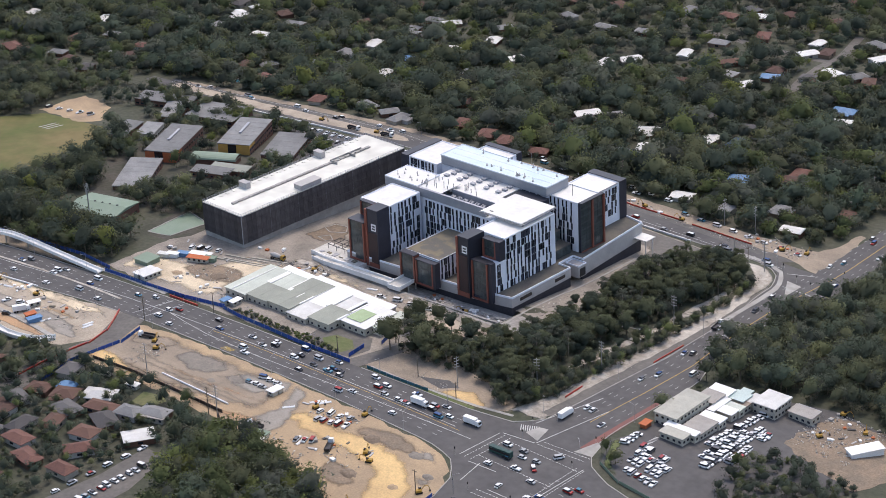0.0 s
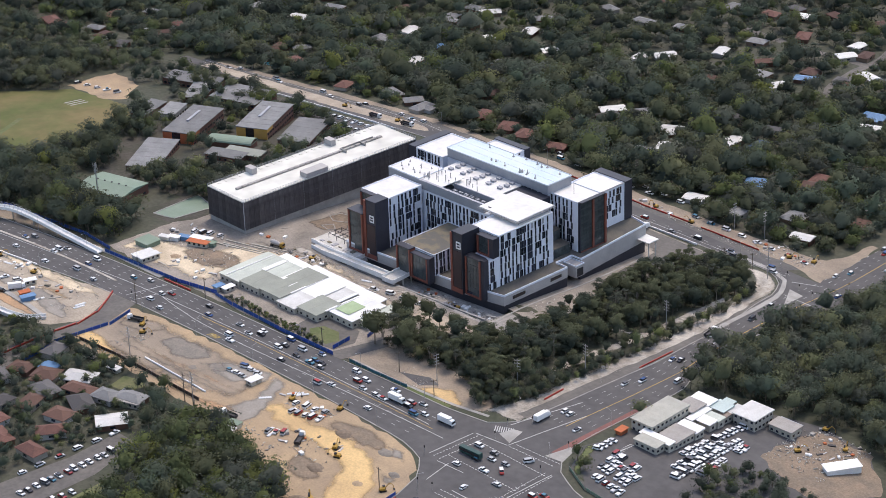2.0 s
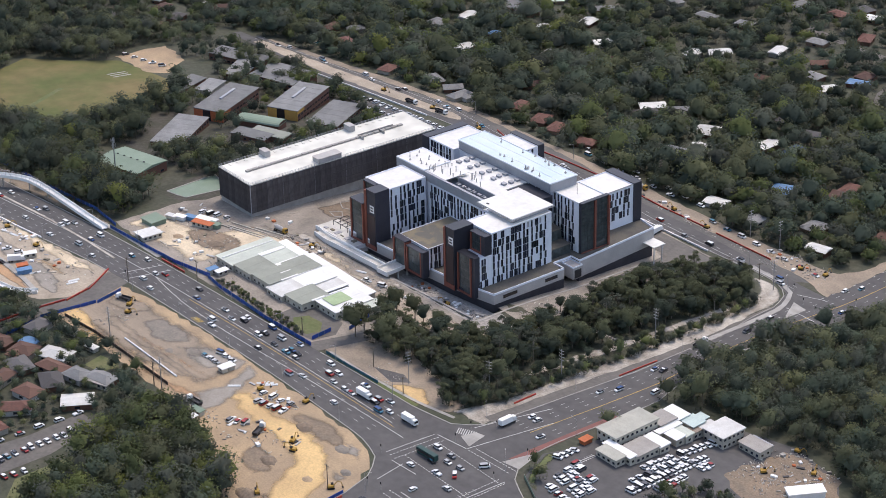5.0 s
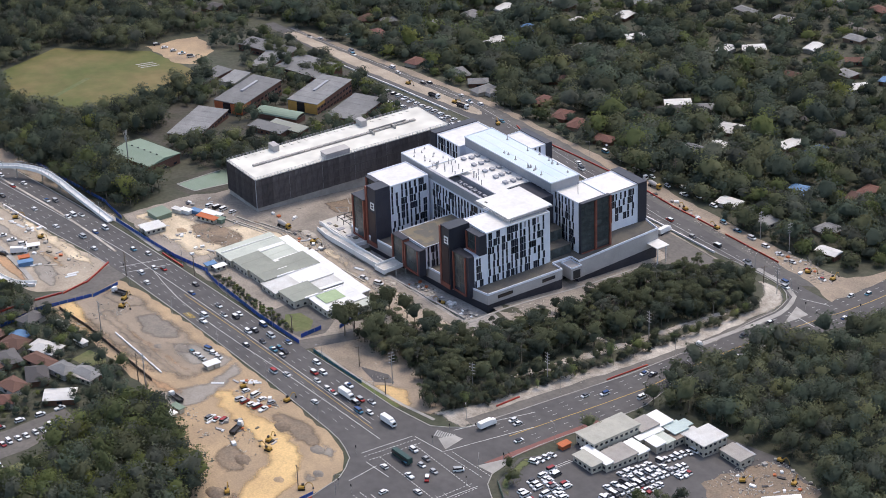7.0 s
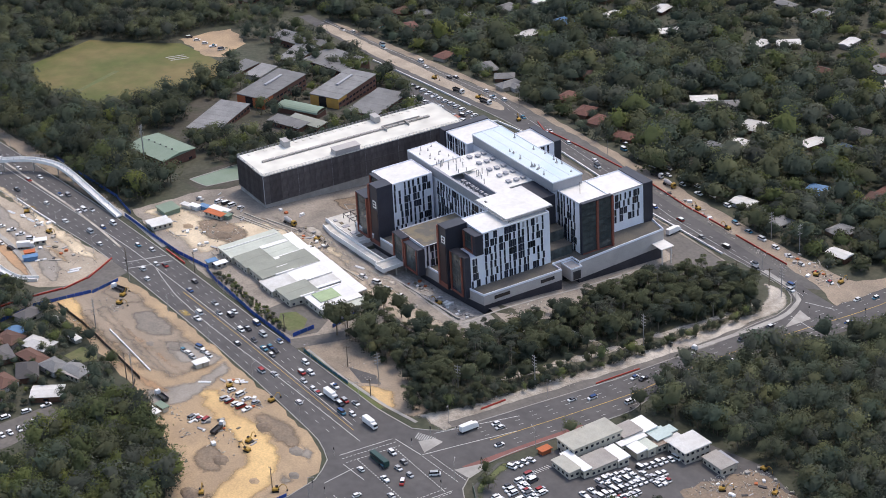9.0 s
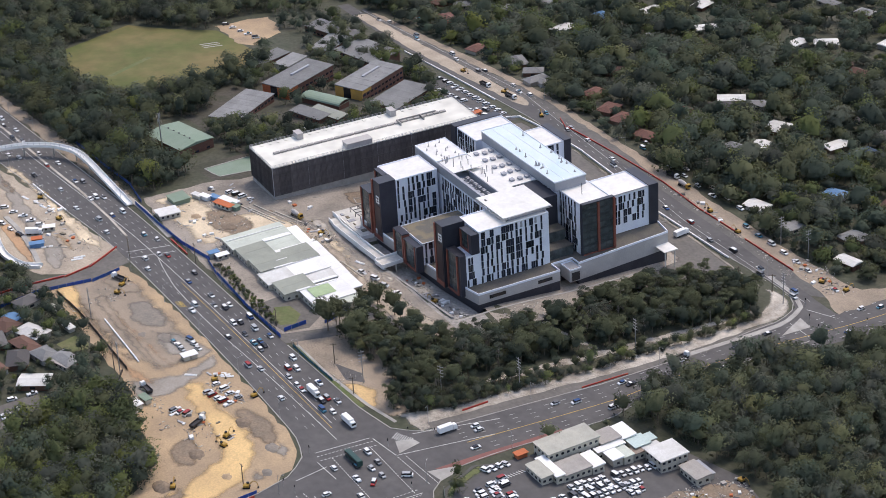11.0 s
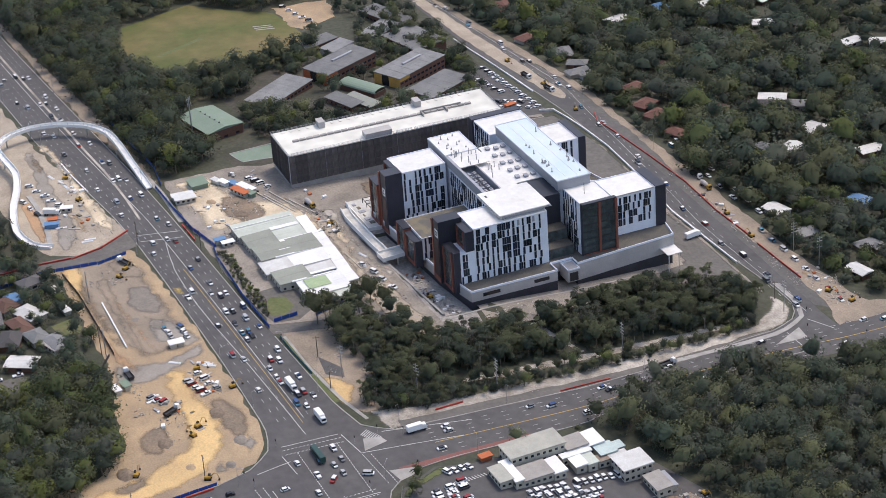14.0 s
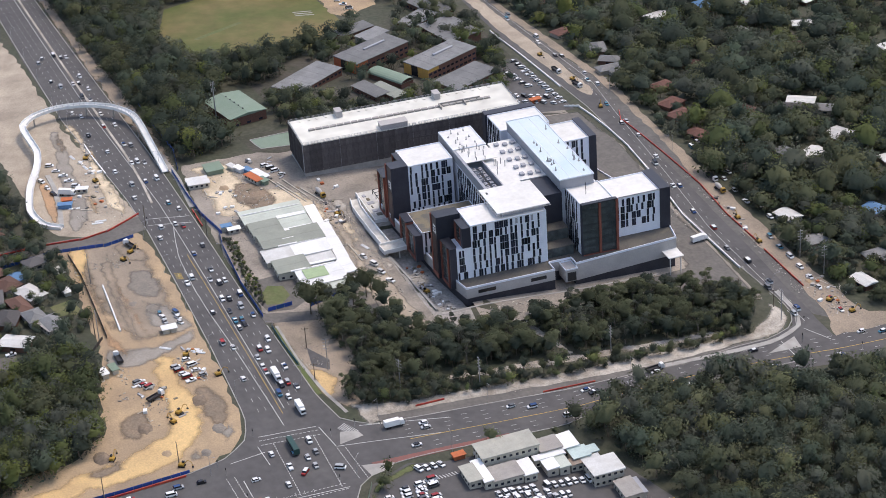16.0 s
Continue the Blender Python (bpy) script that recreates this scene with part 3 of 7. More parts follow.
drape("yard_dirt", ragged([(174, -12), (176, 9), (174, 25), (205, 26), (230, 0), (222, -30), (196, -24)], 2.0, 63), 0.12, M_dug, "oil-stained dirt of a plant depot", "ground")
drape("oval", [(-470, -46), (-492, 5), (-468, 26), (-448, 51), (-394, 55), (-362, 36), (-350, 13), (-338, -43), (-350, -52), (-370, -52), (-384, -62), (-422, -60)], 0.06, M_grass, "mown school sports oval with worn brown patches", "grass")
drape("dirt_lot", ragged([(-456, 53), (-458, 75), (-458, 92), (-425, 86), (-404, 62), (-415, 52)], 1.5, 56), 0.09, M_sand, "bare sandy parking patch beside the oval", "ground")
drape("pitch_strip", [(-405.2, -41), (-401.8, -39), (-421, -5), (-424, -7)], 0.1, M_lawn, "bright green cricket pitch strip", "grass")
for k in range(3):
    drape("cricket_mat", [(-428 + k * 3.6, 30), (-426.6 + k * 3.6, 30), (-424.6 + k * 3.6, 42), (-426 + k * 3.6, 42)], 0.1, M_concrete, "pale practice mat on the oval", "pitch")
drape("school_ground", [(-330, -30), (-245, -25), (-200, -20), (-198, 130), (-330, 134), (-400, 130), (-350, 80), (-345, 20)], 0.05, M_schoolyard, "worn asphalt and bare earth between school buildings", "ground")
drape("school_parking", [(-268, 112), (-250, 86), (-205, 88), (-202, 137), (-292, 135), (-294, 124)], 0.1, M_asphalt, "asphalt school car park", "ground")
drape("court_surround", [(-232, -56), (-206, -52), (-199, -40), (-200, -10), (-232, -14)], 0.08, M_schoolyard, "worn earth and grass round a games court", "ground")
court_edge = Shape()
ribbon(court_edge, [(-224, -50), (-209, -48), (-206, -22), (-228, -16), (-224, -50)], 0.6, 0.05, 0.3)
structure("court_edge", court_edge, M_concrete, "pale concrete edge round a games court", "kerb")
drape("court", [(-223.6, -49.6), (-209.4, -47.6), (-206.4, -22.4), (-227.4, -16.6)], 0.12, M_green, "green acrylic games court", "court")
drape("dug_ground", ragged([(-152, 0), (-136, -4), (-127, 8), (-136, 24), (-151, 24)], 1.0, 91, 3.0), 0.13, M_pile, "dark dug earth beside the parking garage", "ground", 2.0, 3.0)
drape("easement", ragged([(57, -34), (65, -34), (66, 30), (65, 80), (60, 122), (52, 124), (58, 80), (58.5, 30)], 1, 5), 0.09, M_pale, "bare pale track of the power line easement", "ground", 4.0, 3.0)
drape("side_path", ragged([(20, 14), (36, 20), (60, 28), (60, 34), (34, 26), (20, 20)], 1, 6), 0.11, M_pale, "bare track through the wood", "ground", 3.0, 2.5)
drape("hospital_parking", [(6, 62), (22, 62), (20, 112), (34, 138), (0, 138), (-62, 136), (-110, 140.5), (-150, 142), (-198, 138), (-196, 96), (-128, 96), (-100, 107), (-38, 121), (-2, 115)], 0.12, M_asphalt_old, "grey asphalt apron behind the hospital", "ground", 4.0, 1.5)
GARDEN_LAWN = [(-75, -178.5), (-72, -189), (-61, -187), (-59, -178), (-64, -175.5)]
drape("garden_lawn", GARDEN_LAWN, 0.1, M_lawn, "dull back lawn behind the timber fence", "grass")
drape("street_lawn", [(-4, -262), (-5, -234), (5, -232), (13, -250), (10, -275)], 0.1, M_lawn, "patch of mown lawn beside the street", "grass")
drape("lawn", [(-49, -86), (-46, -79), (-36, -78), (-29, -84), (-31, -91), (-40, -92)], 0.13, M_lawn, "small oval lawn inside a drive loop", "grass")
drape("forecourt", [(-56, -92), (-58, -78), (-50, -72), (-30, -70), (-22, -80), (-24, -92), (-40, -95)], 0.1, M_asphalt_old, "grey drive loop of the clinic", "ground")
drape("verge_wood", ragged([(-40, -27), (-10, -26), (8, -23), (22, -19), (23, 8), (27, 8), (28, 0), (26, -24), (14, -37), (-6, -42), (-36, -41)], 0.8, 83), 0.11, M_works_pale, "pale trampled ground strewn with chips between the court and the wood", "ground", 2.0, 2.0)
drape("paved_court", [(-93, -24), (-93.5, -6), (-30, -2), (4, 0), (22, -2), (22, -18.5), (5, -19.2), (-62, -22.6)], 0.06, M_courtslab, "grey dusty works court sunk below the hospital", "ground", 1.5)
court_wall = Shape()
for x0, x1 in ((-93, -62), (-62, -28), (-28, 3)):
    y0, y1 = -25.3 + (x0 + 107) * 0.0775, -25.3 + (x1 + 107) * 0.0775
    court_wall.prism([(x0, y0), (x1, y1), (x1, y1 + 1.1), (x0, y0 + 1.1)], -3.0, 3.9 - 0.012 * (x0 + 93))
structure("retaining_wall", court_wall, M_concrete, "pale concrete retaining wall along the sunken court", "wall")
drape("asphalt_patch", [(14, -84), (28, -77), (36, -79), (30, -86)], 0.11, M_asphalt, "black asphalt patch by the corner", "ground")
drape("crossover", [(-24, -97), (-14, -96), (-6, -60), (6, -30), (0, -28), (-14, -60)], 0.1, M_asphalt_old, "narrow worn asphalt access lane", "road")
for poly in ([(86, -89.5), (95, -92), (92, -80.5), (87.5, -82)], [(113, -88), (122, -86), (119, -76), (115.5, -74)], [(122, -133), (131, -130), (130, -142), (124, -143)], [(71.5, 138), (82.5, 119), (81, 137)]):
    drape("traffic_island", poly, 0.22, M_concrete, "raised pale concrete traffic island at the junction", "kerb")

drape("road_shoulder", ragged([(79, -70), (86, -70), (86.6, 16), (83.6, 45), (80.6, 78), (74, 106), (71, 124), (69, 124), (72, 104), (76, 78), (79, 45), (80, 10), (80, -40)], 0.6, 4), 0.13, M_asphalt_old, "dusty asphalt shoulder of the side road", "road")
kerb = Shape()
for line in ([(-900, -138), (-535, -121), (-312, -110), (-233, -106), (-152, -103), (-97, -101), (-46, -99), (-24, -97.3)], [(-12, -96), (0, -95), (54, -91), (77, -86), (85, -74), (86, -48), (86, 16), (83, 45), (80, 78), (73, 106), (70, 127), (62, 142), (50, 147), (38, 147), (-1, 142), (-62, 139), (-111, 144), (-202, 145), (-317, 139)],
             [(-514, -149), (-305, -142), (-236, -136), (-174, -130), (-152, -129)], [(-138, -128), (0, -125.5), (60, -125.5), (76, -129), (87, -140), (93, -160), (96, -240)], [(165, -104), (140, -99), (126, -92), (117, -80), (114.5, -60), (114, -35), (112.5, 5), (107, 20), (99, 53), (95, 96), (92, 128)]):
    ribbon(kerb, line, 0.45, -0.1, 0.26)
median = Shape()
ribbon(median, [(-880, -146), (-530, -130.5), (-310, -121.5), (-278, -120.4), (-236, -118.4), (-194, -118), (-164, -118.6)], 1.3, -0.1, 0.24)
structure("median", median, M_pale, "narrow pale median kerb between the carriageways", "kerb")
structure("kerb", kerb, M_concrete, "pale concrete kerb along the roads", "kerb")
path = Shape()
ribbon(path, [(80, 60), (76, 106), (73, 127), (64, 144), (50, 149.5), (30, 149)], 3.0, 0.0, 0.2)
ribbon(path, [(-10, -92), (20, -91), (52, -87), (72, -82)], 1.6, 0.0, 0.16)
ribbon(path, [(-232, -101), (-190, -99), (-150, -100)], 3.0, 0.0, 0.18)
ribbon(path, [(7, -17), (4, 6), (3.4, 30), (3.8, 48), (3.2, 62), (0, 100)], 1.0, 0.0, 0.2)
ribbon(path, [(-228, -163.6), (-207, -163), (-187, -164.6), (-170, -166.2), (-156, -168.4)], 2.6, 0.0, 0.5)
structure("pavement", path, M_concrete, "pale concrete footpath along the kerb", "pavement")
grassy = Shape()
ribbon(grassy, [(-8, -93.6), (20, -92.4), (54, -89.4)], 2.2, 0.0, 0.14)
structure("grass_verge", grassy, M_lawn, "thin strip of green grass behind the kerb", "grass")

# lane markings
dash, solid, amber = Shape(), Shape(), Shape()


def offset(line, d):
    return [(x - math.sin(a) * d, y + math.cos(a) * d) for x, y, a in along(line, 20)]


AXIS = [(-880, -150), (-530, -134), (-310, -125.5), (-236, -121), (-160, -116), (-97, -114), (0, -110.5), (74, -107.5)]
EAST = [(122, -124), (480, -126)]
SIDE = [(100, -62), (100, -20), (99, 15), (93, 50), (88, 90), (86, 128), (85, 165), (80, 205), (73, 262)]
BACK = [(60, 149.5), (-37, 145), (-100, 150), (-190, 157), (-240, 163), (-300, 159.5), (-390, 155), (-440, 152)]
for line, lanes in ((AXIS, (-10.5, -7, -3.6, 3.6, 7, 10)), (EAST, (-12, -8, -4, 4, 8, 12)), (SIDE, (-9, -5.6, 3, 6.4, 9.6)), (BACK, (-3, 3.2))):
    for d in lanes:
        for x, y, a in along(offset(line, d), 9.0):
            ribbon(dash, [(x, y), (x + 2.6 * math.cos(a), y + 2.6 * math.sin(a))], 0.17, 0.1, 0.125)
ribbon(solid, offset(AXIS, 0.8), 0.3, 0.1, 0.125)
ribbon(amber, offset(AXIS[5:], -1.0), 0.22, 0.1, 0.125)
for line in ([(-130, -114.5), (-115, -117), (-96, -119.5), (-60, -120), (-34, -118.6), (10, -115), (72, -111)],):
    ribbon(solid, line, 0.3, 0.1, 0.126)
ribbon(amber, offset(SIDE, -1.2), 0.3, 0.1, 0.125)
ribbon(solid, offset(BACK, 0), 0.2, 0.13, 0.15)
for a, b in (((79, -97), (95.5, -94)), ((95.8, -93.5), (101, -48)), ((84, -126), (99, -124.5)), ((126, -97), (126, -128)), ((106, -138), (124, -137)), ((78, -98), (77, -124)), ((-146, -126), (-140, -104)), ((-138, -126), (-132, -104)), ((74, 130), (92, 131)), ((66, 146), (78, 154)), ((84, -80), (91, -40)), ((89, -124), (92, -140))):
    ribbon(solid, [a, b], 0.35, 0.1, 0.125)
for a, b in (((97, -94), (121, -91.5)), ((98, -90.5), (121.5, -88)), ((81, -98), (80, -124)), ((84.5, -98), (83.5, -124)), ((123, -98), (124, -130)), ((127, -98), (128, -130)), ((102, -141), (126, -139)), ((102, -144.5), (126, -142.5)), ((84, -101), (124, -100)), ((84, -119), (124, -118))):
    for x, y, w in along([a, b], 1.8):
        ribbon(solid, [(x, y), (x + 1.1 * math.cos(w), y + 1.1 * math.sin(w))], 0.35, 0.1, 0.125)
for k in range(9):
    ribbon(solid, [(80 + k * 0.9, -85.5 + k * 0.5), (83 + k * 0.9, -89.5 + k * 0.5)], 0.45, 0.1, 0.125)
for x0, y0, x1, y1, n in ((130.5, -52, 132, -69, 12), (152, -20.5, 160, -20.5, 7), (150, -2, 158, 2, 6)):
    for k in range(n):
        x, y = x0 + (x1 - x0) * k / n, y0 + (y1 - y0) * k / n
        ribbon(solid, [(x, y), (x + 2.2, y + 0.9)], 0.45, 0.1, 0.125)
for name, s, m, text in (("lane_dashes", dash, M_white_line, "white dashed lane markings"), ("lane_lines", solid, M_white_line, "white solid stop and edge lines"), ("amber_lines", amber, M_yellow_line, "faded yellow median lines")):
    tagged(part(name, s, m), text, "road marking", kind="stuff")
M_amber = mat("worn_amber_paint", (0.36, 0.25, 0.07), (0.14, 0.12, 0.08), scale=0.9, rough=0.8, lo=0.45, hi=0.55)
drape("keep_clear_box", [(-80, -125.5), (-73, -125.5), (-72, -122.3), (-79, -122.3)], 0.125, M_amber, "hatched yellow box on the road", "road marking")
drape("red_bus_lane", [(112.6, -84), (116.2, -80), (113.4, -20), (110.6, -20)], 0.115, M_red_lane, "dull red bus lane surface", "road marking")
drape("red_bus_lane", [(120, -134), (180, -137), (180, -141), (120, -138)], 0.115, M_red_lane, "dull red bus lane surface", "road marking")

# ---- the hospital ----
rng = random.Random(7)
hospital = thing("hospital", "new white and charcoal hospital with staggered dark windows and white roofs", "building", 0, 0, 0.0)


def window_mesh(width, height, bars):
    """Glass set in a thin dark frame that stands a little proud of the wall."""
    front = [(0.0, -0.18)]
    for k in range(bars + 1):
        x = min(max(width * k / bars, 0.06), width - 0.06)
        front += [(x - 0.06, -0.18), (x + 0.06, -0.18), (x + 0.06, -0.08), (x + (width / bars if k < bars else 0) - 0.06 if k < bars else x + 0.06, -0.08)]
    front = [p for n, p in enumerate(front) if n == 0 or p != front[n - 1]]
    s = Shape().prism(front + [(width, -0.08), (width, 0.12), (0, 0.12)], 0, height)
    me = s.data("window", M_win)
    me.materials.append(M_winframe)
    for p in me.polygons:          # the proud faces are the frame
        p.material_index = 1 if all(me.vertices[i].co.y < -0.17 for i in p.vertices) else 0
    return me


STOREY = 3.94
WINDOWS = {k: window_mesh(*v) for k, v in {"narrow": (1.2, 3.72, 1), "wide": (2.15, 3.72, 2), "slim": (0.95, 3.72, 1), "bay": (4.4, 3.5, 3), "short": (0.95, 2.3, 1)}.items()}
SIZE = {"narrow": 1.2, "wide": 2.15, "slim": 0.95, "bay": 4.4, "short": 0.95}


def windows(wall, p, q, z0, rows, seed, pitch=2.75, bay=()):
    """Rows of staggered windows along the wall from p to q, with its outside on the right of that way."""
    r = random.Random(seed)
    dx, dy = q[0] - p[0], q[1] - p[1]
    length = math.hypot(dx, dy)
    a = math.atan2(dy, dx)
    cols = max(1, int((length - 0.8) / pitch))
    kinds, gaps, shift = [], [], [0.0] * cols
    for row in range(rows):
        fresh = [row == 0 or r.random() < 0.6 for _ in range(cols)]          # some windows stand in one line over two storeys
        kinds = [r.choice(("narrow", "narrow", "wide", "slim", "wide")) if f else kinds[k] for k, f in enumerate(fresh)]
        gaps = [r.random() < 0.05 for _ in range(cols)]
        shift = [(0.5 if row % 2 else 0.0) + r.choice((0.0, 0.2, 0.4)) if f else shift[k] for k, f in enumerate(fresh)]
        col = 0
        while col < cols:
            kind = kinds[col]
            s = 0.5 + col * pitch + shift[col]
            if (row, col) in bay:
                kind = "bay"
                col += 1
            elif gaps[col]:
                col += 1
                continue
            s = min(max(s, 0.35), length - SIZE[kind] - 0.35)
            m = pose(p[0] + dx / length * s, p[1] + dy / length * s, z0 + row * STOREY + 0.02) @ Matrix.Rotation(a, 4, 'Z')
            part("window", WINDOWS[kind], None, wall, m=m)
            col += 1


def parapet(name, rect, z, h, t, material, owner):
    x0, x1, y0, y1 = rect
    s = Shape().box(x0, x1, y0, y0 + t, z, z + h).box(x0, x1, y1 - t, y1, z, z + h)
    s.box(x0, x0 + t, y0 + t, y1 - t, z, z + h).box(x1 - t, x1, y0 + t, y1 - t, z, z + h)
    return part(name, s, material, owner)


def block(name, rect, z0, z1, wall_mat, roof_mat, owner, rim=0.5, label=""):
    """A wing: its walls, a roof slab laid on them and a rim round the roof."""
    x0, x1, y0, y1 = rect
    wall = part(name, Shape().box(x0, x1, y0, y1, z0, z1 - 0.3), wall_mat, owner, label)
    part("roof", Shape().box(x0, x1, y0, y1, z1 - 0.3, z1), roof_mat, owner)
    if rim:
        parapet("parapet", rect, z1, rim, 0.35, M_white if roof_mat is M_roof else wall_mat, owner)
    return wall


# podium
POD = [(0, 0), (0.5, 45.5), (-7.5, 45.5), (-7.5, 57), (-1, 57), (-5, 112), (-38, 118), (-100, 104), (-126, 90), (-126, 58), (-107, 56), (-107, -10.5), (-68, -8), (-30, -5), (-9, -1.7)]
part("podium_wall", Shape().prism(POD, 3.2, 8.2), M_podium, hospital, "pale precast podium wall")
part("plinth", Shape().prism([(x * 0.995 - 0.3, y * 0.99 + 0.4) for x, y in POD], -12.0, 3.2), M_plinth, hospital, "dark undercroft wall")
part("podium_roof", Shape().prism([(x * 0.993 - 0.2, y * 0.99 + 0.3) for x, y in POD], 8.2, 8.35), M_podroof, hospital, "grey-brown gravel podium roof")
for (x0, y0), (x1, y1) in zip(POD, POD[1:] + POD[:1]):
    d = math.hypot(x1 - x0, y1 - y0)
    nx, ny = -(y1 - y0) / d * 0.45, (x1 - x0) / d * 0.45
    part("podium_parapet", Shape().prism([(x0, y0), (x1, y1), (x1 + nx, y1 + ny), (x0 + nx, y0 + ny)], 8.2, 9.2), M_white, hospital)
for y0, y1, x0, z0, z1 in ((6, 15, 0.1, 5.0, 6.8), (33, 41, 0.4, 5.0, 6.8), (60, 84, -1.9, 0.4, 2.2), (86, 106, -3.7, 0.4, 2.2)):
    x1 = x0 if y0 < 50 else x0 - (y1 - y0) * 0.073
    part("strip_window", Shape().prism([(x0 - 0.6, y0), (x0 + 0.12, y0), (x1 + 0.12, y1), (x1 - 0.6, y1)], z0, z1), M_win, hospital, "long dark strip window")
for x0, x1 in ((-105, -92), (-66, -42), (-29, -12)):
    f = lambda x: -0.3 - 1.05 * (0 - x) * 0.093 - (1.4 if x < -9 else 0)
    y0, y1 = -10.4 + (x0 + 107) * 0.0775, -10.4 + (x1 + 107) * 0.0775
    part("strip_window", Shape().prism([(x0, y0 - 0.35), (x1, y1 - 0.35), (x1, y1 + 0.8), (x0, y0 + 0.8)], 4.2, 6.2), M_win, hospital, "long dark strip window")
part("podium_lower_wall", Shape().prism([(-1.0, 57.2), (-5.0, 112), (-12, 112), (-8, 57.2)], -0.6, 3.2), M_podium, hospital, "pale precast podium wall")
part("entry_box", Shape().box(-7.6, 1.5, 50.5, 57, 1.0, 7.2), M_podium, hospital, "pale entry pavilion on the podium side")
parapet("parapet", (-7.6, 1.5, 50.5, 57), 7.2, 0.7, 0.35, M_white, hospital)
part("shutter", Shape().box(1.5, 1.62, 51.5, 56, 1.4, 6.0), M_darksteel_and_shade, hospital, "dark roller shutter")
part("canopy", Shape().box(-6, 4, 104, 112, 2.6, 3.0).box(2.5, 2.9, 105, 105.4, -7, 2.6).box(2.5, 2.9, 110.6, 111, -7, 2.6), M_roof, hospital, "white entry canopy")

# front tower
front = block("front_tower", (-30, -10, 7, 46), 8.3, 36, M_white, M_roof, hospital, label="white panelled ward tower")
part("front_tower_step", Shape().box(-22, -10.1, -0.8, 7, 8.3, 25.0), M_white, hospital)
windows(front, (-10, 7), (-10, 46), 8.4, 7, 11, bay=((3, 9),))
windows(front, (-10.1, -0.8), (-10.1, 7.0), 8.4, 4, 12, pitch=2.6)
for y in (30, 38):
    part("blank_panel", Shape().box(-10.0, -9.93, y, y + 1.2, 32.6, 35.6), M_greymetal, hospital)
# left tower
left = block("west_tower", (-105, -84.5, 0, 24), 8.3, 36, M_white, M_roof, hospital, label="white panelled ward tower")
windows(left, (-84.5, 0.3), (-84.5, 24), 8.4, 7, 21, bay=((3, 4),))
# middle wing with the roof plant
mid = part("middle_wing", Shape().box(-110, -31, 26, 46, 8.3, 33.2), M_white, hospital, "white panelled wing in the court")
windows(mid, (-84, 26), (-31, 26), 8.4, 6, 31)
part("plant_screen", Shape().box(-112, -88, 25.7, 43.5, 33.2, 38.0), M_greymetal, hospital, "grey metal plant screen")
part("plant_screen", Shape().box(-88, -40, 25.7, 27.2, 33.2, 38.0), M_greymetal, hospital, "grey metal plant screen")
part("roof", Shape().box(-112, -88, 25.7, 43.5, 38.0, 38.3), M_roof, hospital)
part("roof", Shape().box(-88, -72, 27.2, 43.5, 37.7, 38.0), M_roof, hospital)
part("plant_pit_floor", Shape().box(-72, -40, 27.2, 36, 33.2, 33.5), M_podroof, hospital)
part("roof", Shape().box(-88, -31, 36, 46, 35.6, 36.0), M_roof, hospital)
part("plant_screen", Shape().box(-72, -40, 35.6, 36.2, 33.2, 37.4), M_greymetal, hospital)
parapet("parapet", (-112, -88, 25.7, 43.5), 38.3, 0.4, 0.3, M_white, hospital)
# spine
spine = part("spine_wing", Shape().box(-103, -28.5, 60.5, 80, 8.3, 35.6), M_white, hospital, "white panelled spine wing")
windows(spine, (-46, 60.5), (-28.5, 60.5), 8.4, 7, 41)
part("link_roof", Shape().box(-93, -46, 46, 60.5, 35.0, 36), M_roof, hospital, "white flat roof with skylight boxes")
part("link_wall", Shape().box(-93, -46, 46.2, 60.4, 8.3, 35.0), M_black, hospital)
part("dark_link", Shape().box(-31, -12, 46, 60.4, 8.3, 13.4), M_glass, hospital, "low dark glazed link between the towers")
part("link_terrace", Shape().box(-31, -11.6, 46, 60.4, 13.4, 13.8), M_podroof, hospital)
part("dark_link", Shape().box(-31, -19, 46, 60.4, 13.8, 19.4), M_glass, hospital, "stepped dark glazed link")
part("link_terrace", Shape().box(-31, -18.6, 46, 60.4, 19.4, 19.8), M_podroof, hospital)
part("dark_link_upper", Shape().box(-46, -26, 46, 60.4, 16.5, 35.5), M_black, hospital)
part("plant_room", Shape().box(-102.5, -27.5, 60.2, 78, 36, 41.0), M_greymetal, hospital, "long grey metal rooftop plant room")
part("plant_room_roof", Shape().box(-102.8, -27.2, 59.9, 78.3, 41.0, 41.3), M_roof_blue, hospital, "pale blue-white sheet roof")
parapet("parapet", (-102.8, -27.2, 59.9, 78.3), 41.3, 0.35, 0.3, M_white, hospital)
for y in (66, 72):
    part("roof_seam", Shape().box(-102, -28, y, y + 0.25, 41.3, 41.42), M_white, hospital)
# right tower and end tower
right = block("east_tower", (-28.5, -8.5, 63, 80.5), 8.3, 36, M_white, M_roof, hospital, label="white panelled ward tower")
windows(right, (-28.5, 63), (-8.5, 63), 8.4, 7, 51)
part("dark_panel", Shape().box(-8.5, -7.0, 62.9, 63.5, 8.0, 36.3), M_black, hospital, "charcoal corner panel")
end = block("north_tower", (-39.5, -18, 80.5, 109), 8.3, 29.6, M_white, M_roof, hospital, label="lower white panelled tower")
windows(end, (-18, 82), (-18, 108.5), 13.2, 4, 61)
part("dark_end_wall", Shape().box(-40, -17.5, 109, 114.5, 3.2, 30.6), M_black, hospital, "charcoal end wall")
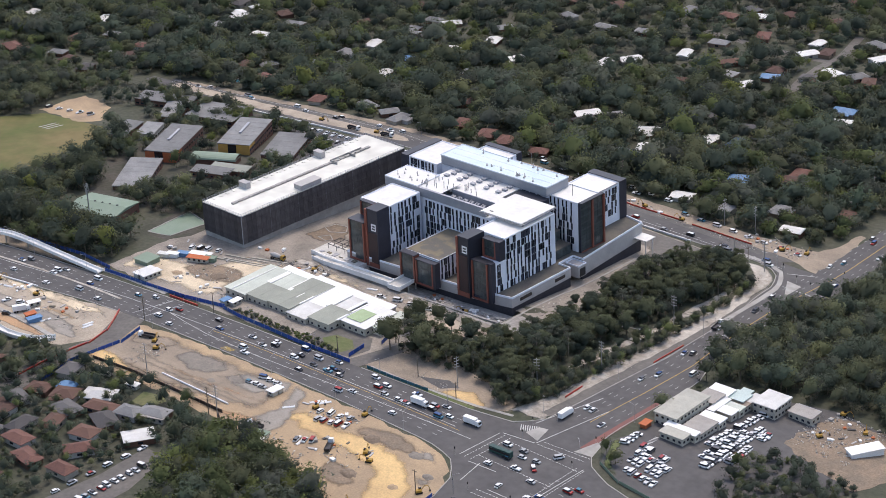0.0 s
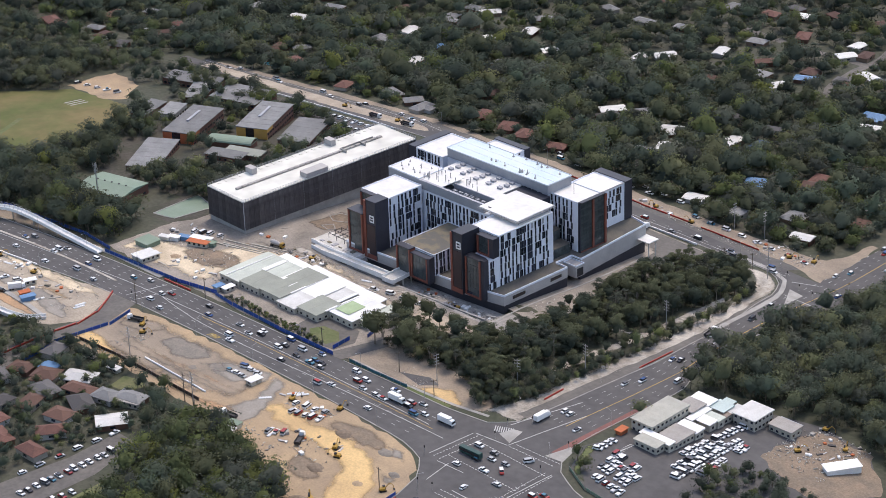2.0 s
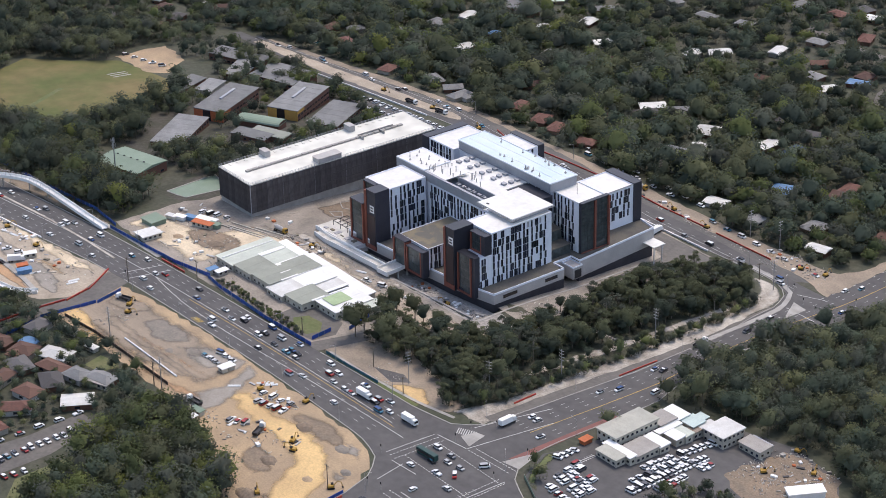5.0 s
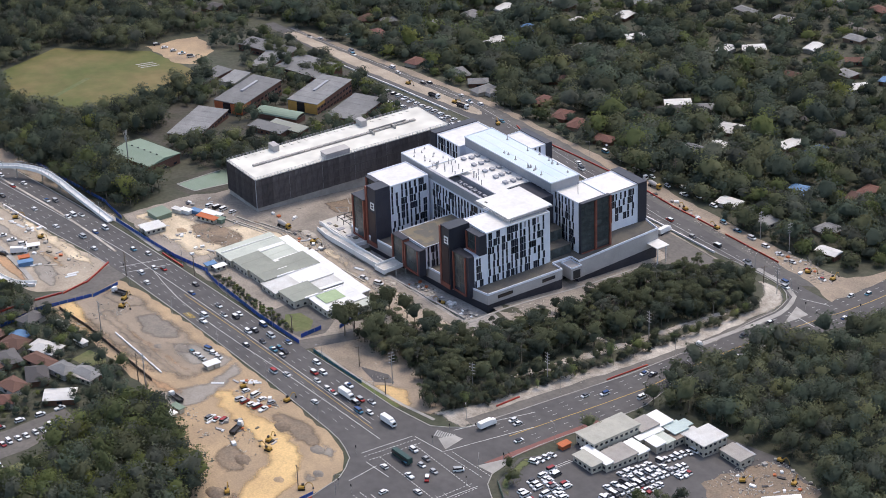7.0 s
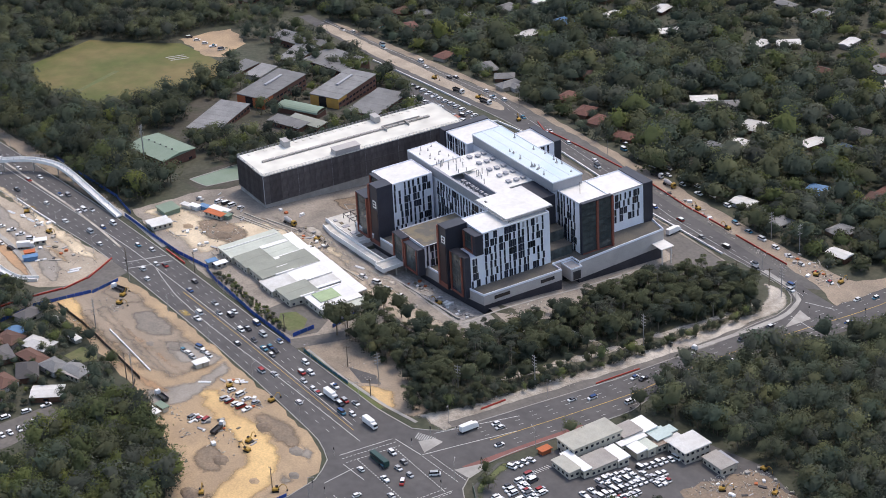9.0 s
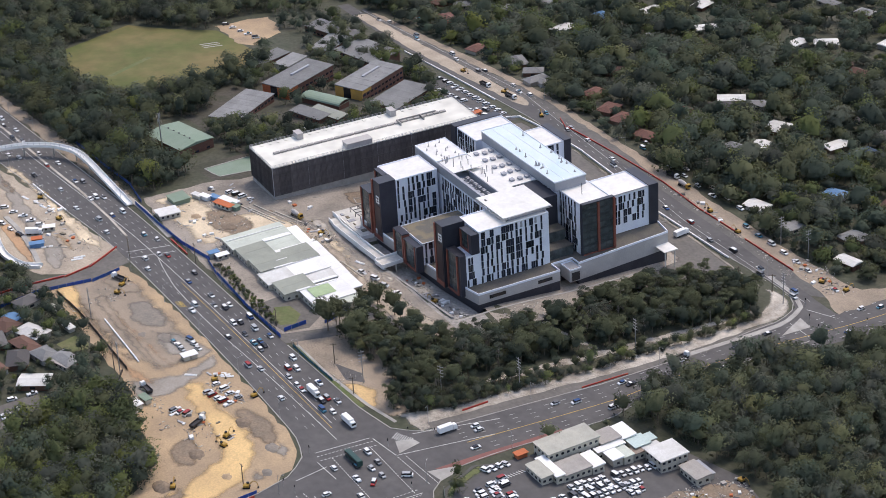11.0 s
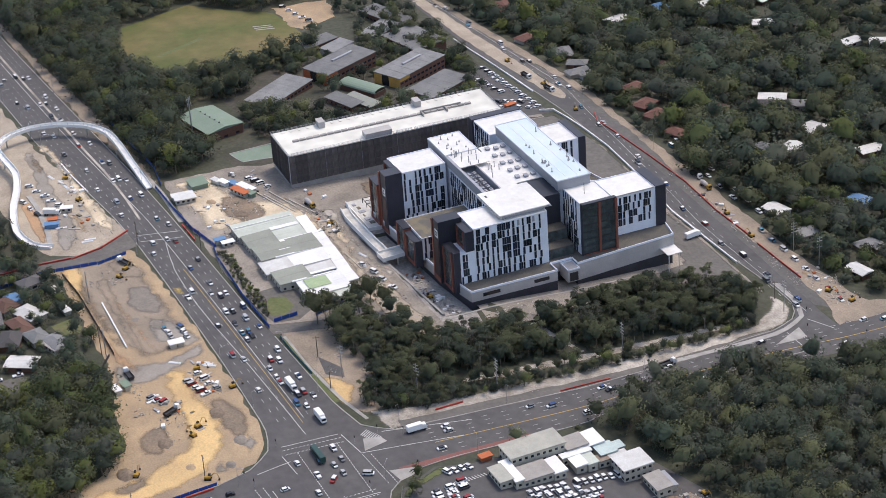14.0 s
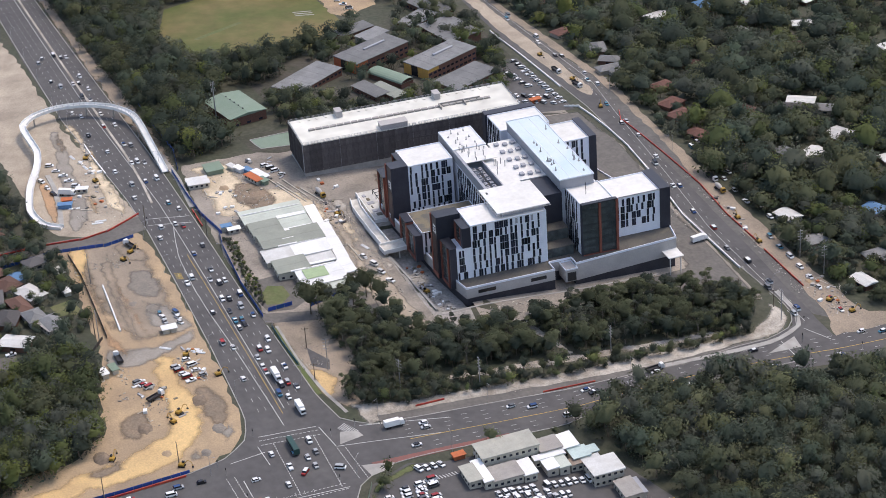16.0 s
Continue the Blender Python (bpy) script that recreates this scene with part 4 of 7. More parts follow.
# wings at the back
back = block("back_wing", (-124, -103, 57, 84), 4.0, 36, M_white, M_roof, hospital)
windows(back, (-124, 57), (-103, 57), 12.3, 6, 71)
part("dark_end_wall", Shape().box(-129, -124.2, 56, 84, 3, 37), M_black, hospital)
rear = block("rear_wing", (-103, -80.5, 80, 97), 4.0, 34, M_white, M_roof, hospital)
windows(rear, (-80.5, 80.5), (-80.5, 97), 10.4, 6, 81)
part("dark_end_wall", Shape().box(-104, -80, 97, 101, 3, 35), M_black, hospital)


def framed_bay(x0, x1, y0, y1, z0, z1, panes, storeys, frame=None, t=0.9, sides=True):
    """A glazed bay that faces south, in a thick terracotta frame, with a charcoal top."""
    frame = frame or M_brown
    s = Shape().box(x0, x0 + t, y0, y1, z0, z1).box(x1 - t, x1, y0, y1, z0, z1).box(x0 + t, x1 - t, y0, y1, z0, z0 + t)
    part("bay_frame", s, frame, hospital, "terracotta-red bay frame")
    part("bay_top", Shape().box(x0, x1, y0, y1, z1 - 0.05, z1 + 0.5), M_black, hospital)
    g = part("bay_glass", Shape().box(x0 + t, x1 - t, y0 + 0.7, y1, z0 + t, z1 - 0.1), M_glass, hospital, "dark green tinted glazing")
    for k in range(1, panes):
        x = x0 + t + (x1 - x0 - 2 * t) * k / panes
        part("mullion", Shape().box(x - 0.04, x + 0.04, y0 + 0.64, y0 + 0.72, z0 + t, z1 - 0.1), M_glassbar, g)
    for k in range(1, storeys):
        z = z0 + t + (z1 - z0 - t) * k / storeys
        part("spandrel", Shape().box(x0 + t, x1 - t, y0 + 0.62, y0 + 0.72, z - 0.12, z + 0.12), M_glassbar, g)
    return g


def sign_panel(x0, x1, y, z0, z1):
    """A white square sign with plain dark bars."""
    g = part("sign_panel", Shape().box(x0, x1, y - 0.15, y, z0, z1), M_tin_white, hospital, "white square sign")
    w = x1 - x0
    for k in (0, 1):
        part("sign_bar", Shape().box(x0 + 0.2 * w, x0 + 0.8 * w, y - 0.2, y - 0.15, z0 + (0.2 + 0.38 * k) * (z1 - z0), z0 + (0.42 + 0.38 * k) * (z1 - z0)), M_darksteel_and_shade, g)


# south ends of the towers
part("charcoal_block", Shape().box(-31, -23.5, -5.8, 6.5, 4.0, 37.2), M_black, hospital, "charcoal stair block")
part("charcoal_return", Shape().box(-31.6, -30.2, -6.3, 6.0, 4.0, 36.6).box(-30.2, -23.5, -6.2, -5.8, 4.0, 6.6), M_brown, hospital, "terracotta-red edge")
part("umber_panel", Shape().box(-30.1, -24.2, -6.0, -5.8, 6.7, 27.0), M_umber, hospital, "dark umber infill panel")
sign_panel(-27.6, -24.2, -5.9, 28.5, 32.5)
framed_bay(-23.0, -12.2, -4.6, 0.2, 4.0, 25.4, 4, 5)
part("charcoal_corner", Shape().box(-12.2, -9.9, -3.9, -0.7, 4.0, 26.0), M_black, hospital)
framed_bay(-21.5, -12.6, 2.6, 7.0, 25.2, 35.0, 4, 2)
part("charcoal_corner", Shape().box(-12.6, -9.8, 2.6, 7.0, 25.2, 35.8), M_black, hospital)
part("charcoal_block", Shape().box(-92.2, -84.3, -9.2, 0, 4.0, 37.0), M_black, hospital, "charcoal stair block")
part("charcoal_return", Shape().box(-93.3, -91.6, -9.7, 0, 4.0, 36.4).box(-91.6, -84.3, -9.5, -9.2, 4.0, 6.4), M_brown, hospital, "terracotta-red edge")
part("umber_panel", Shape().box(-91.5, -85.0, -9.4, -9.2, 6.5, 23.5), M_umber, hospital, "dark umber infill panel")
sign_panel(-88.8, -85.4, -9.3, 25.0, 29.0)
framed_bay(-104.5, -93.4, -10.8, -3.0, 5.5, 28.0, 4, 5)
framed_bay(-103, -93.4, -2.8, 0.2, 28.0, 36.0, 4, 2)
# low block between them
low = part("low_block", Shape().box(-66.5, -42.5, -7.5, 25.7, 8.3, 19.7), M_white, hospital, "low white block with a gravel roof")
part("gravel_roof", Shape().box(-66.5, -42.5, -7.5, 25.7, 19.7, 20.0), M_tan, hospital, "tan gravel roof")
parapet("parapet", (-66.5, -42.5, -7.5, 25.7), 20.0, 0.4, 0.35, M_white, hospital)
windows(low, (-42.5, -7.3), (-42.5, 25), 8.5, 3, 91)
framed_bay(-66.8, -56.5, -11.6, -7.4, 5.0, 20.0, 4, 3)
framed_bay(-56.0, -43.8, -11.4, -7.4, 5.0, 18.6, 4, 3)
part("charcoal_corner", Shape().box(-43.8, -42.2, -11.2, -7.4, 5.0, 19.4), M_black, hospital)


def east_bay(y0, y1, x0, x1, z0, z1, panes, storeys, fin):
    """A flush sheet of dark glazing on the east face, with one red fin and a red sill."""
    g = part("bay_glass", Shape().box(x0, x1, y0, y1, z0 + 1.4, z1), M_glass, hospital, "dark grey-green tinted glazing")
    part("bay_frame", Shape().box(x0, x1 + 0.9, fin, fin + 1.15, z0, z1).box(x0, x1 + 0.5, y0, y1, z0, z0 + 1.4), M_brown, hospital, "terracotta-red bay frame")
    for k in range(1, panes):
        y = y0 + (y1 - y0) * k / panes
        part("mullion", Shape().box(x1, x1 + 0.06, y - 0.06, y + 0.06, z0 + 1.4, z1), M_glassbar, g)
    for k in range(storeys):
        z = z0 + 1.4 + (z1 - z0 - 1.4) * k / storeys
        part("spandrel", Shape().box(x1, x1 + 0.05, y0, y1, z, z + 0.9), M_glassbar, g)


east_bay(63.5, 72.2, -8.5, -7.2, 7.4, 36.0, 4, 7, 71.9)
east_bay(72.6, 81.0, -8.5, -6.8, 7.4, 36.2, 4, 7, 80.8)
part("bay_top", Shape().box(-8.5, -6.1, 63.2, 81.5, 36.2, 36.7), M_black, hospital)

# helipad
part("helipad_deck", Shape().box(-39.2, -11.8, 21.8, 48.8, 38.3, 38.85), M_roof, hospital, "broad white rooftop helipad deck")
net = Shape()
for k in range(10):
    f = k / 9
    net.box(-39.6 + 28.2 * f, -39.3 + 28.2 * f, 20.9, 21.8, 38.2, 38.4).box(-11.8, -10.9, 21.8 + 26.8 * f, 22.1 + 26.8 * f, 38.2, 38.4)
net.box(-39.6, -10.9, 20.8, 20.95, 38.2, 38.45).box(-11.0, -10.8, 20.8, 49, 38.2, 38.45)
part("safety_net", net, M_steel, hospital, "light steel safety frame")
for x in (-37, -25, -13):
    for y in (24, 35, 46):
        part("column", Shape().rod((x, y, 36), (x, y, 38.3), 0.3), M_steel, hospital)
part("under_deck", Shape().box(-36, -13, 25, 46, 36.1, 38.2), M_greymetal, hospital)
part("hatch", Shape().box(-35.2, -33.2, 24, 25, 38.85, 38.95), M_darksteel_and_shade, hospital)
# roof clutter
for k in range(34):
    x, y = rng.uniform(-90, -50), rng.uniform(28.5, 34) if k % 3 else rng.uniform(37, 45)
    z = 33.5 if (x > -72 and y < 35.6) else (36.0 if y > 36 and x > -88 else 38.0)
    if x < -72 and y > 36:
        z = 38.0
    h = rng.uniform(1.2, 3.4)
    part("vent_pipe", Shape().rod((x, y, z), (x, y, z + h), 0.22).rod((x, y, z + h), (x, y, z + h + 0.4), 0.4, 0.15), M_steel, hospital)
for k in range(20):
    x, y = -108 + (k % 5) * 4 + rng.uniform(-1.5, 1.5), 29 + (k // 5) * 3.2 + rng.uniform(-1, 1)
    if k % 2:
        part("vent_pipe", Shape().rod((x, y, 38.3), (x, y, 38.3 + rng.uniform(1, 2.4)), 0.2).box(x - 0.35, x + 0.35, y - 0.35, y + 0.35, 38.3, 38.7), M_steel, hospital)
for i in range(5):
    for j in range(3):
        x, y = -89 + i * 9.2 + rng.uniform(-0.7, 0.7), 48.2 + j * 4.2
        part("skylight_box", Shape().box(x, x + 2.6, y, y + 2.0, 36, 36.9).prism([(x - 0.15, y - 0.15), (x + 2.75, y - 0.15), (x + 2.75, y + 2.15), (x - 0.15, y + 2.15)], 36.9, 37.1), M_greymetal, hospital)
for k in range(18):
    x, y = rng.uniform(-98, -32), rng.choice((62.5, 64, 75.5, 76.5)) + rng.uniform(-0.6, 0.6)
    part("vent_pipe", Shape().rod((x, y, 41.3), (x, y, 41.3 + rng.uniform(1, 2.6)), 0.22).box(x - 0.5, x + 0.5, y - 0.4, y + 0.4, 41.3, 41.8), M_steel, hospital)
for k in range(14):
    x, y = -70 + (k % 7) * 4.2, 29.2 + (k // 7) * 3.2
    part("chiller", Shape().box(x, x + 2.6, y, y + 1.8, 33.5, 35.2).rod((x + 0.8, y + 0.9, 35.2), (x + 0.8, y + 0.9, 35.5), 0.6, sides=10), M_greymetal, hospital, "grey rooftop chiller unit")
part("mast", Shape().rod((-18, 70, 36), (-18, 70, 42.5), 0.14), M_darksteel_and_shade, hospital)
part("edge_rail", Shape().box(-18.2, -17.9, 81, 109, 29.9, 30.3), M_steel, hospital)

# ---- the multi-storey car park ----
park = thing("parking_garage", "long black mesh-clad parking garage with a white roof deck", "building", -176, 27, 0.0, 358.3)
PW, PL, PT = 16.0, 61.5, 22.3
# Solid block; its dark colour paints the shade on floors behind the mesh.
part("core", Shape().box(-PW + 0.6, PW - 0.6, -PL + 0.6, PL - 0.6, -12, PT - 0.6), M_darksteel_and_shade, park, "solid core coloured dark for the shaded inner floors")
part("base_wall", Shape().box(-PW + 0.2, PW - 0.2, -PL + 0.2, PL - 0.2, -12, 6.2), M_concrete, park, "pale concrete base wall")
part("roof_deck", Shape().box(-PW, PW, -PL, PL, PT - 0.6, PT), M_deck, park, "bright white parking deck")
for (x0, y0, x1, y1, n) in ((PW, -PL, PW, PL, 36), (-PW, -PL, PW, -PL, 10), (PW, PL, -PW, PL, 10), (-PW, PL, -PW, -PL, 36)):
    d = math.hypot(x1 - x0, y1 - y0)
    a = math.atan2(y1 - y0, x1 - x0)
    w = d / n
    panel = Shape().box(0.06, w - 0.06, -0.25, -0.05, 0, PT - 6.4)
    for k in range(5):
        panel.box(0.15 + k * w / 5, 0.27 + k * w / 5, -0.42, -0.25, 0, PT - 6.4)
    me = panel.data("mesh_panel", M_mesh)
    for k in range(n):
        part("mesh_panel", me, None, park, m=pose(x0 + (x1 - x0) * k / n, y0 + (y1 - y0) * k / n, 5.6) @ Matrix.Rotation(a, 4, 'Z'))
    for k in range(0, n + 1, 6):
        x, y = x0 + (x1 - x0) * k / n, y0 + (y1 - y0) * k / n
        part("frame_post", Shape().rod((x, y, 5.0), (x, y, PT + 0.2), 0.3, sides=4), M_greymetal, park)
    rail = Shape()
    for z in (PT - 0.1, PT + 0.55, PT + 1.15):
        rail.rod((x0, y0, z), (x1, y1, z), 0.09, sides=4)
    for k in range(n * 2 + 1):
        x, y = x0 + (x1 - x0) * k / n / 2, y0 + (y1 - y0) * k / n / 2
        rail.rod((x, y, PT - 0.4), (x, y, PT + 1.15), 0.07, sides=4)
    part("edge_rail", rail, M_steel, park, "pale lattice edge rail")
for z in (10.0, 14.3):
    part("floor_band", Shape().box(PW + 0.05, PW + 0.5, -PL * 0.2, PL * 0.5, z, z + 0.35), M_meshbar, park)
for k in range(26):
    y = -54 + k * 4.0
    part("deck_upstand", Shape().box(-0.9, 0.9, y, y + 3.4, PT, PT + 0.9), M_concrete, park)
for k in range(24):
    part("deck_rib", Shape().box(-15, -12.6, -56 + k * 4.7, -54.5 + k * 4.7, PT, PT + 0.25), M_deck, park)
for x, y, w, l, h in ((-12.5, -34, 3.0, 3.4, 3.4), (-12.5, 22, 3.0, 3.4, 3.4), (12.8, -10, 3.0, 15, 2.6)):
    part("lift_overrun", Shape().box(x - w, x + w, y - l / 2, y + l / 2, PT, PT + h).box(x - w - 0.2, x + w + 0.2, y - l / 2 - 0.2, y + l / 2 + 0.2, PT + h, PT + h + 0.2), M_podium, park, "grey rooftop lift housing")
part("deck_wall", Shape().box(-1.5, -1.0, 20, 44, PT, PT + 1.6).box(-1.5, 4, 20, 20.6, PT, PT + 1.6).box(-1.5, 4, 34, 34.6, PT, PT + 1.6), M_concrete, park)

# ---- other buildings ----


def pane_mesh(w, h):
    s = Shape().box(-w / 2, w / 2, -0.06, 0.08, 0, h)
    return s.data("window", M_win)


PANES = {"small": pane_mesh(1.3, 1.1), "wide": pane_mesh(2.4, 1.2), "tall": pane_mesh(1.6, 2.1)}


def glaze(wall, l, w, z, pane, pitch, sides=(0, 1, 2, 3)):
    """A row of windows along the chosen walls of a box that is l long and w wide."""
    for side in sides:
        span, a, off = ((l, 0, w), (w, 90, l), (l, 180, w), (w, 270, l))[side]
        n = int(span / pitch)
        for k in range(n):
            s = (k + 0.5) * span / n - span / 2
            part("window", PANES[pane], None, wall, m=Matrix.Rotation(radians(a), 4, 'Z') @ pose(s, -off / 2 - 0.02, z))


def hall(name, label, category, x, y, l, w, turn, h, wall, roof, rise=0.6, style="skillion", pane="small", pitch=3.6, storeys=1, group="", z=None, sides=(0, 1, 3)):
    """A plain building: walls, roof with eaves, rows of windows, gutters."""
    t = thing(name, label, category, x, y, z, turn, group=group)
    wl = part("wall", Shape().box(-l / 2, l / 2, -w / 2, w / 2, -2.0, h), wall, t)
    e = 0.5
    s = Shape()
    if style == "skillion":
        s.v = [(-l / 2 - e, -w / 2 - e, h), (l / 2 + e, -w / 2 - e, h), (l / 2 + e, w / 2 + e, h), (-l / 2 - e, w / 2 + e, h), (-l / 2 - e, -w / 2 - e, h + 0.25), (l / 2 + e, -w / 2 - e, h + 0.25), (l / 2 + e, w / 2 + e, h + 0.25 + rise), (-l / 2 - e, w / 2 + e, h + 0.25 + rise)]
        s.f = [(3, 2, 1, 0), (4, 5, 6, 7), (0, 1, 5, 4), (1, 2, 6, 5), (2, 3, 7, 6), (3, 0, 4, 7)]
    elif style == "arch":
        for k in range(8):
            a0, a1 = math.pi * k / 8, math.pi * (k + 1) / 8
            p0, p1 = (-math.cos(a0) * (w / 2 + e), h + math.sin(a0) * rise), (-math.cos(a1) * (w / 2 + e), h + math.sin(a1) * rise)
            s.face([(-l / 2 - e, p0[0], p0[1]), (l / 2 + e, p0[0], p0[1]), (l / 2 + e, p1[0], p1[1]), (-l / 2 - e, p1[0], p1[1])])
        s.face([(-l / 2 - e, -w / 2 - e, h - 0.1), (-l / 2 - e, w / 2 + e, h - 0.1), (l / 2 + e, w / 2 + e, h - 0.1), (l / 2 + e, -w / 2 - e, h - 0.1)])
    elif style == "gable":
        s.hip(-l / 2, l / 2, -w / 2, w / 2, h + 0.2, rise, 0.0, e)
    else:
        s.hip(-l / 2, l / 2, -w / 2, w / 2, h + 0.2, rise, None, e)
    rf = part("roof", s, roof, t)
    if l > 14 and style != "arch":
        for k in range(1, int(l / 7)):
            xx = -l / 2 + k * l / int(l / 7)
            if style == "skillion":
                q = Shape()
                q.v = [(xx, -w / 2 - e, h + 0.25), (xx + 0.14, -w / 2 - e, h + 0.25), (xx + 0.14, w / 2 + e, h + 0.25 + rise), (xx, w / 2 + e, h + 0.25 + rise)]
                q.v += [(a, b, c + 0.05) for a, b, c in q.v]
                q.f = [(4, 5, 6, 7), (0, 1, 5, 4), (1, 2, 6, 5), (2, 3, 7, 6), (3, 0, 4, 7)]
                part("roof_rib", q, roof, rf)
    for k in range(storeys):
        glaze(wl, l, w, 1.0 + k * 3.2, pane, pitch, sides)
    return t


# the clinic's low sheds
SHEDS = (("pale green-grey ribbed-roof clinic wing", -125, -110, -81, -49, M_tin_light, 4.0), ("grey-green clinic wing", -109.7, -95.2, -80, -65, M_tin_green, 4.2), ("pale green-grey clinic wing", -109.7, -95.2, -64.8, -49.5, M_tin_light, 4.0),
         ("grey-green clinic wing", -95, -79.6, -79, -47.6, M_tin_green, 4.4), ("white-roofed clinic wing", -79.3, -66, -66.6, -48, M_tin_white, 3.9), ("cream-grey clinic wing", -79.3, -66, -81, -66.8, M_tin, 3.6),
         ("grey-green clinic wing", -65.6, -51.5, -79, -63, M_tin_green, 4.3), ("cream-roofed clinic wing", -65.8, -55, -62.6, -49, M_tin, 3.7), ("white-roofed clinic wing", -51.2, -34, -71, -49, M_tin_white, 4.1),
         ("white-roofed clinic wing", -54.6, -40, -48.7, -43, M_tin_white, 3.6), ("light grey clinic wing", -33.8, -28, -66, -46, M_tin_light, 3.5))
for text, x0, x1, y0, y1, m, h in SHEDS:
    hall("clinic_wing", "low " + text + " with cream walls", "building", (x0 + x1) / 2, (y0 + y1) / 2, x1 - x0, y1 - y0, 0, h - 0.6 + 0.5, M_cream, m, rise=0.35, group="clinic sheds", z=ground(-70, -62), sides=(0, 1))
for x0, x1, y0, y1 in ((-118, -97, -47.6, -43), (-96, -79, -46.4, -41.5), (-78, -56, -47.2, -42)):
    hall("covered_walk", "white sheet-roofed covered walk", "walkway", (x0 + x1) / 2, (y0 + y1) / 2, x1 - x0, y1 - y0, -2, 3.2, M_cream, M_tin_white, rise=0.2, z=ground(-70, -62), sides=())
M_green_pale = mat("faded_green_sheet", (0.36, 0.46, 0.27), (0.3, 0.39, 0.23), scale=0.2, rough=0.7, fine=0.1)
part("green_roof_panel", Shape().box(-6, 4, -7, 4.5, 4.62, 4.7), M_green_pale, None, m=pose(-44, -61, ground(-70, -62)))
tagged(bpy.data.objects["green_roof_panel"], "pale green roof panel lying on a white clinic roof", "roof panel")
STRIPS = ((-110, -57, 1.6, 7.5), (-95, -57, 1.2, 7.5), (-79.4, -60, 0.5, 12), (-120, -65, 0.25, 15.5), (-86, -62, 0.25, 6), (-51.4, -62, 0.6, 11), (-66, -57, 1.4, 8), (-54.6, -56, 1.0, 6.5))
for k, (x, y, w, l) in enumerate(STRIPS):
    part("roof_strip", Shape().box(-w, w, -l, l, 4.2, 4.74), M_tin_white, None, m=pose(x, y, ground(-70, -62)))
    tagged(bpy.data.objects["roof_strip" if k == 0 else "roof_strip.%03d" % k], "white roof strip on a pale shed roof", "roof panel", "roof strips")

# the school
SCHOOL = (("orange-ended", -318, 50.5, 43, 20, 116.5, 8.3, M_orange, 2), ("ochre-ended", -293, 86.3, 42, 20, 118, 8.3, M_ochre, 2), ("grey", -343, 109, 35, 24, 15, 6.2, M_brick, 2), ("grey", -398, 112, 40, 14, 18, 4.6, M_brick, 1),
          ("grey", -374, 98, 26, 14, 125, 4.6, M_brick, 1), ("low brick", -297, 4, 42, 19, 125, 3.8, M_brick, 1), ("small grey", -369, 54, 24, 11, 110, 4.4, M_brick, 1), ("small pale", -355, 62, 19, 11, 118, 4.6, M_cream, 1), ("low grey", -264, 93, 36, 20, 118, 3.8, M_brick, 1))
for text, x, y, l, w, a, h, m, n in SCHOOL:
    block_thing = hall("school_block", text + " school block with a weathered grey sheet roof", "building", x, y, l, w, a, h, M_brick if n == 2 else m, M_schoolroof, rise=0.35, pane="wide", storeys=n, group="school blocks", sides=(0, 2))
    if m in (M_orange, M_ochre):
        part("end_panel", Shape().box(-l / 2 - 0.3, -l / 2 - 0.02, -w / 2 - 0.05, -1.5, -1.0, h - 0.1).box(-l / 2 - 0.3, -l / 2 - 0.02, 4.0, w / 2 + 0.05, -1.0, h - 0.1).box(-l / 2, -l / 2 + 9, -w / 2 - 0.12, -w / 2 - 0.02, h - 2.2, h - 0.1), m, block_thing, "brightly painted end panel")
        part("end_glazing", Shape().box(-l / 2 - 0.16, -l / 2 - 0.02, -1.5, 4.0, 0, h - 0.4), M_win, block_thing, "dark glazed stairwell")
        part("ridge_light", Shape().box(-l * 0.1, l * 0.3, 1.0, 2.6, h + 0.3, h + 1.3), M_greymetal, block_thing, "grey clerestory box on the roof")
hall("covered_area", "green arched roof over a school court", "building", -281, 51, 28, 10, 27, 3.6, M_brick, M_green, rise=2.0, style="arch", sides=())
hall("school_shed", "low school shed with a pale skillion roof", "building", -264, 33, 24, 9, 20, 3.4, M_brick, M_schoolroof, sides=(0,))
hall("school_shed", "low school shed with a white-edged roof", "building", -258, 42, 24, 8, 20, 3.8, M_brick, M_tin_green, sides=(0,))
hall("school_hall", "brick school hall with a pale green gabled roof", "building", -265, -48, 33, 23, 14, 6.2, M_brick, M_green, rise=1.5, style="gable", pane="wide", pitch=6, sides=(0, 1))
for k in range(5):
    part("ridge_vent", Shape().box(-0.5, 0.5, -0.4, 0.4, 0, 0.5), M_darksteel_and_shade, None, m=pose(-275 + k * 5, -50.5 + k * 1.25, ground(-265, -48) + 7.8))
    tagged(bpy.data.objects["ridge_vent" if k == 0 else "ridge_vent.%03d" % k], "dark roof vent on the ridge of the school hall", "vent", "ridge vents")

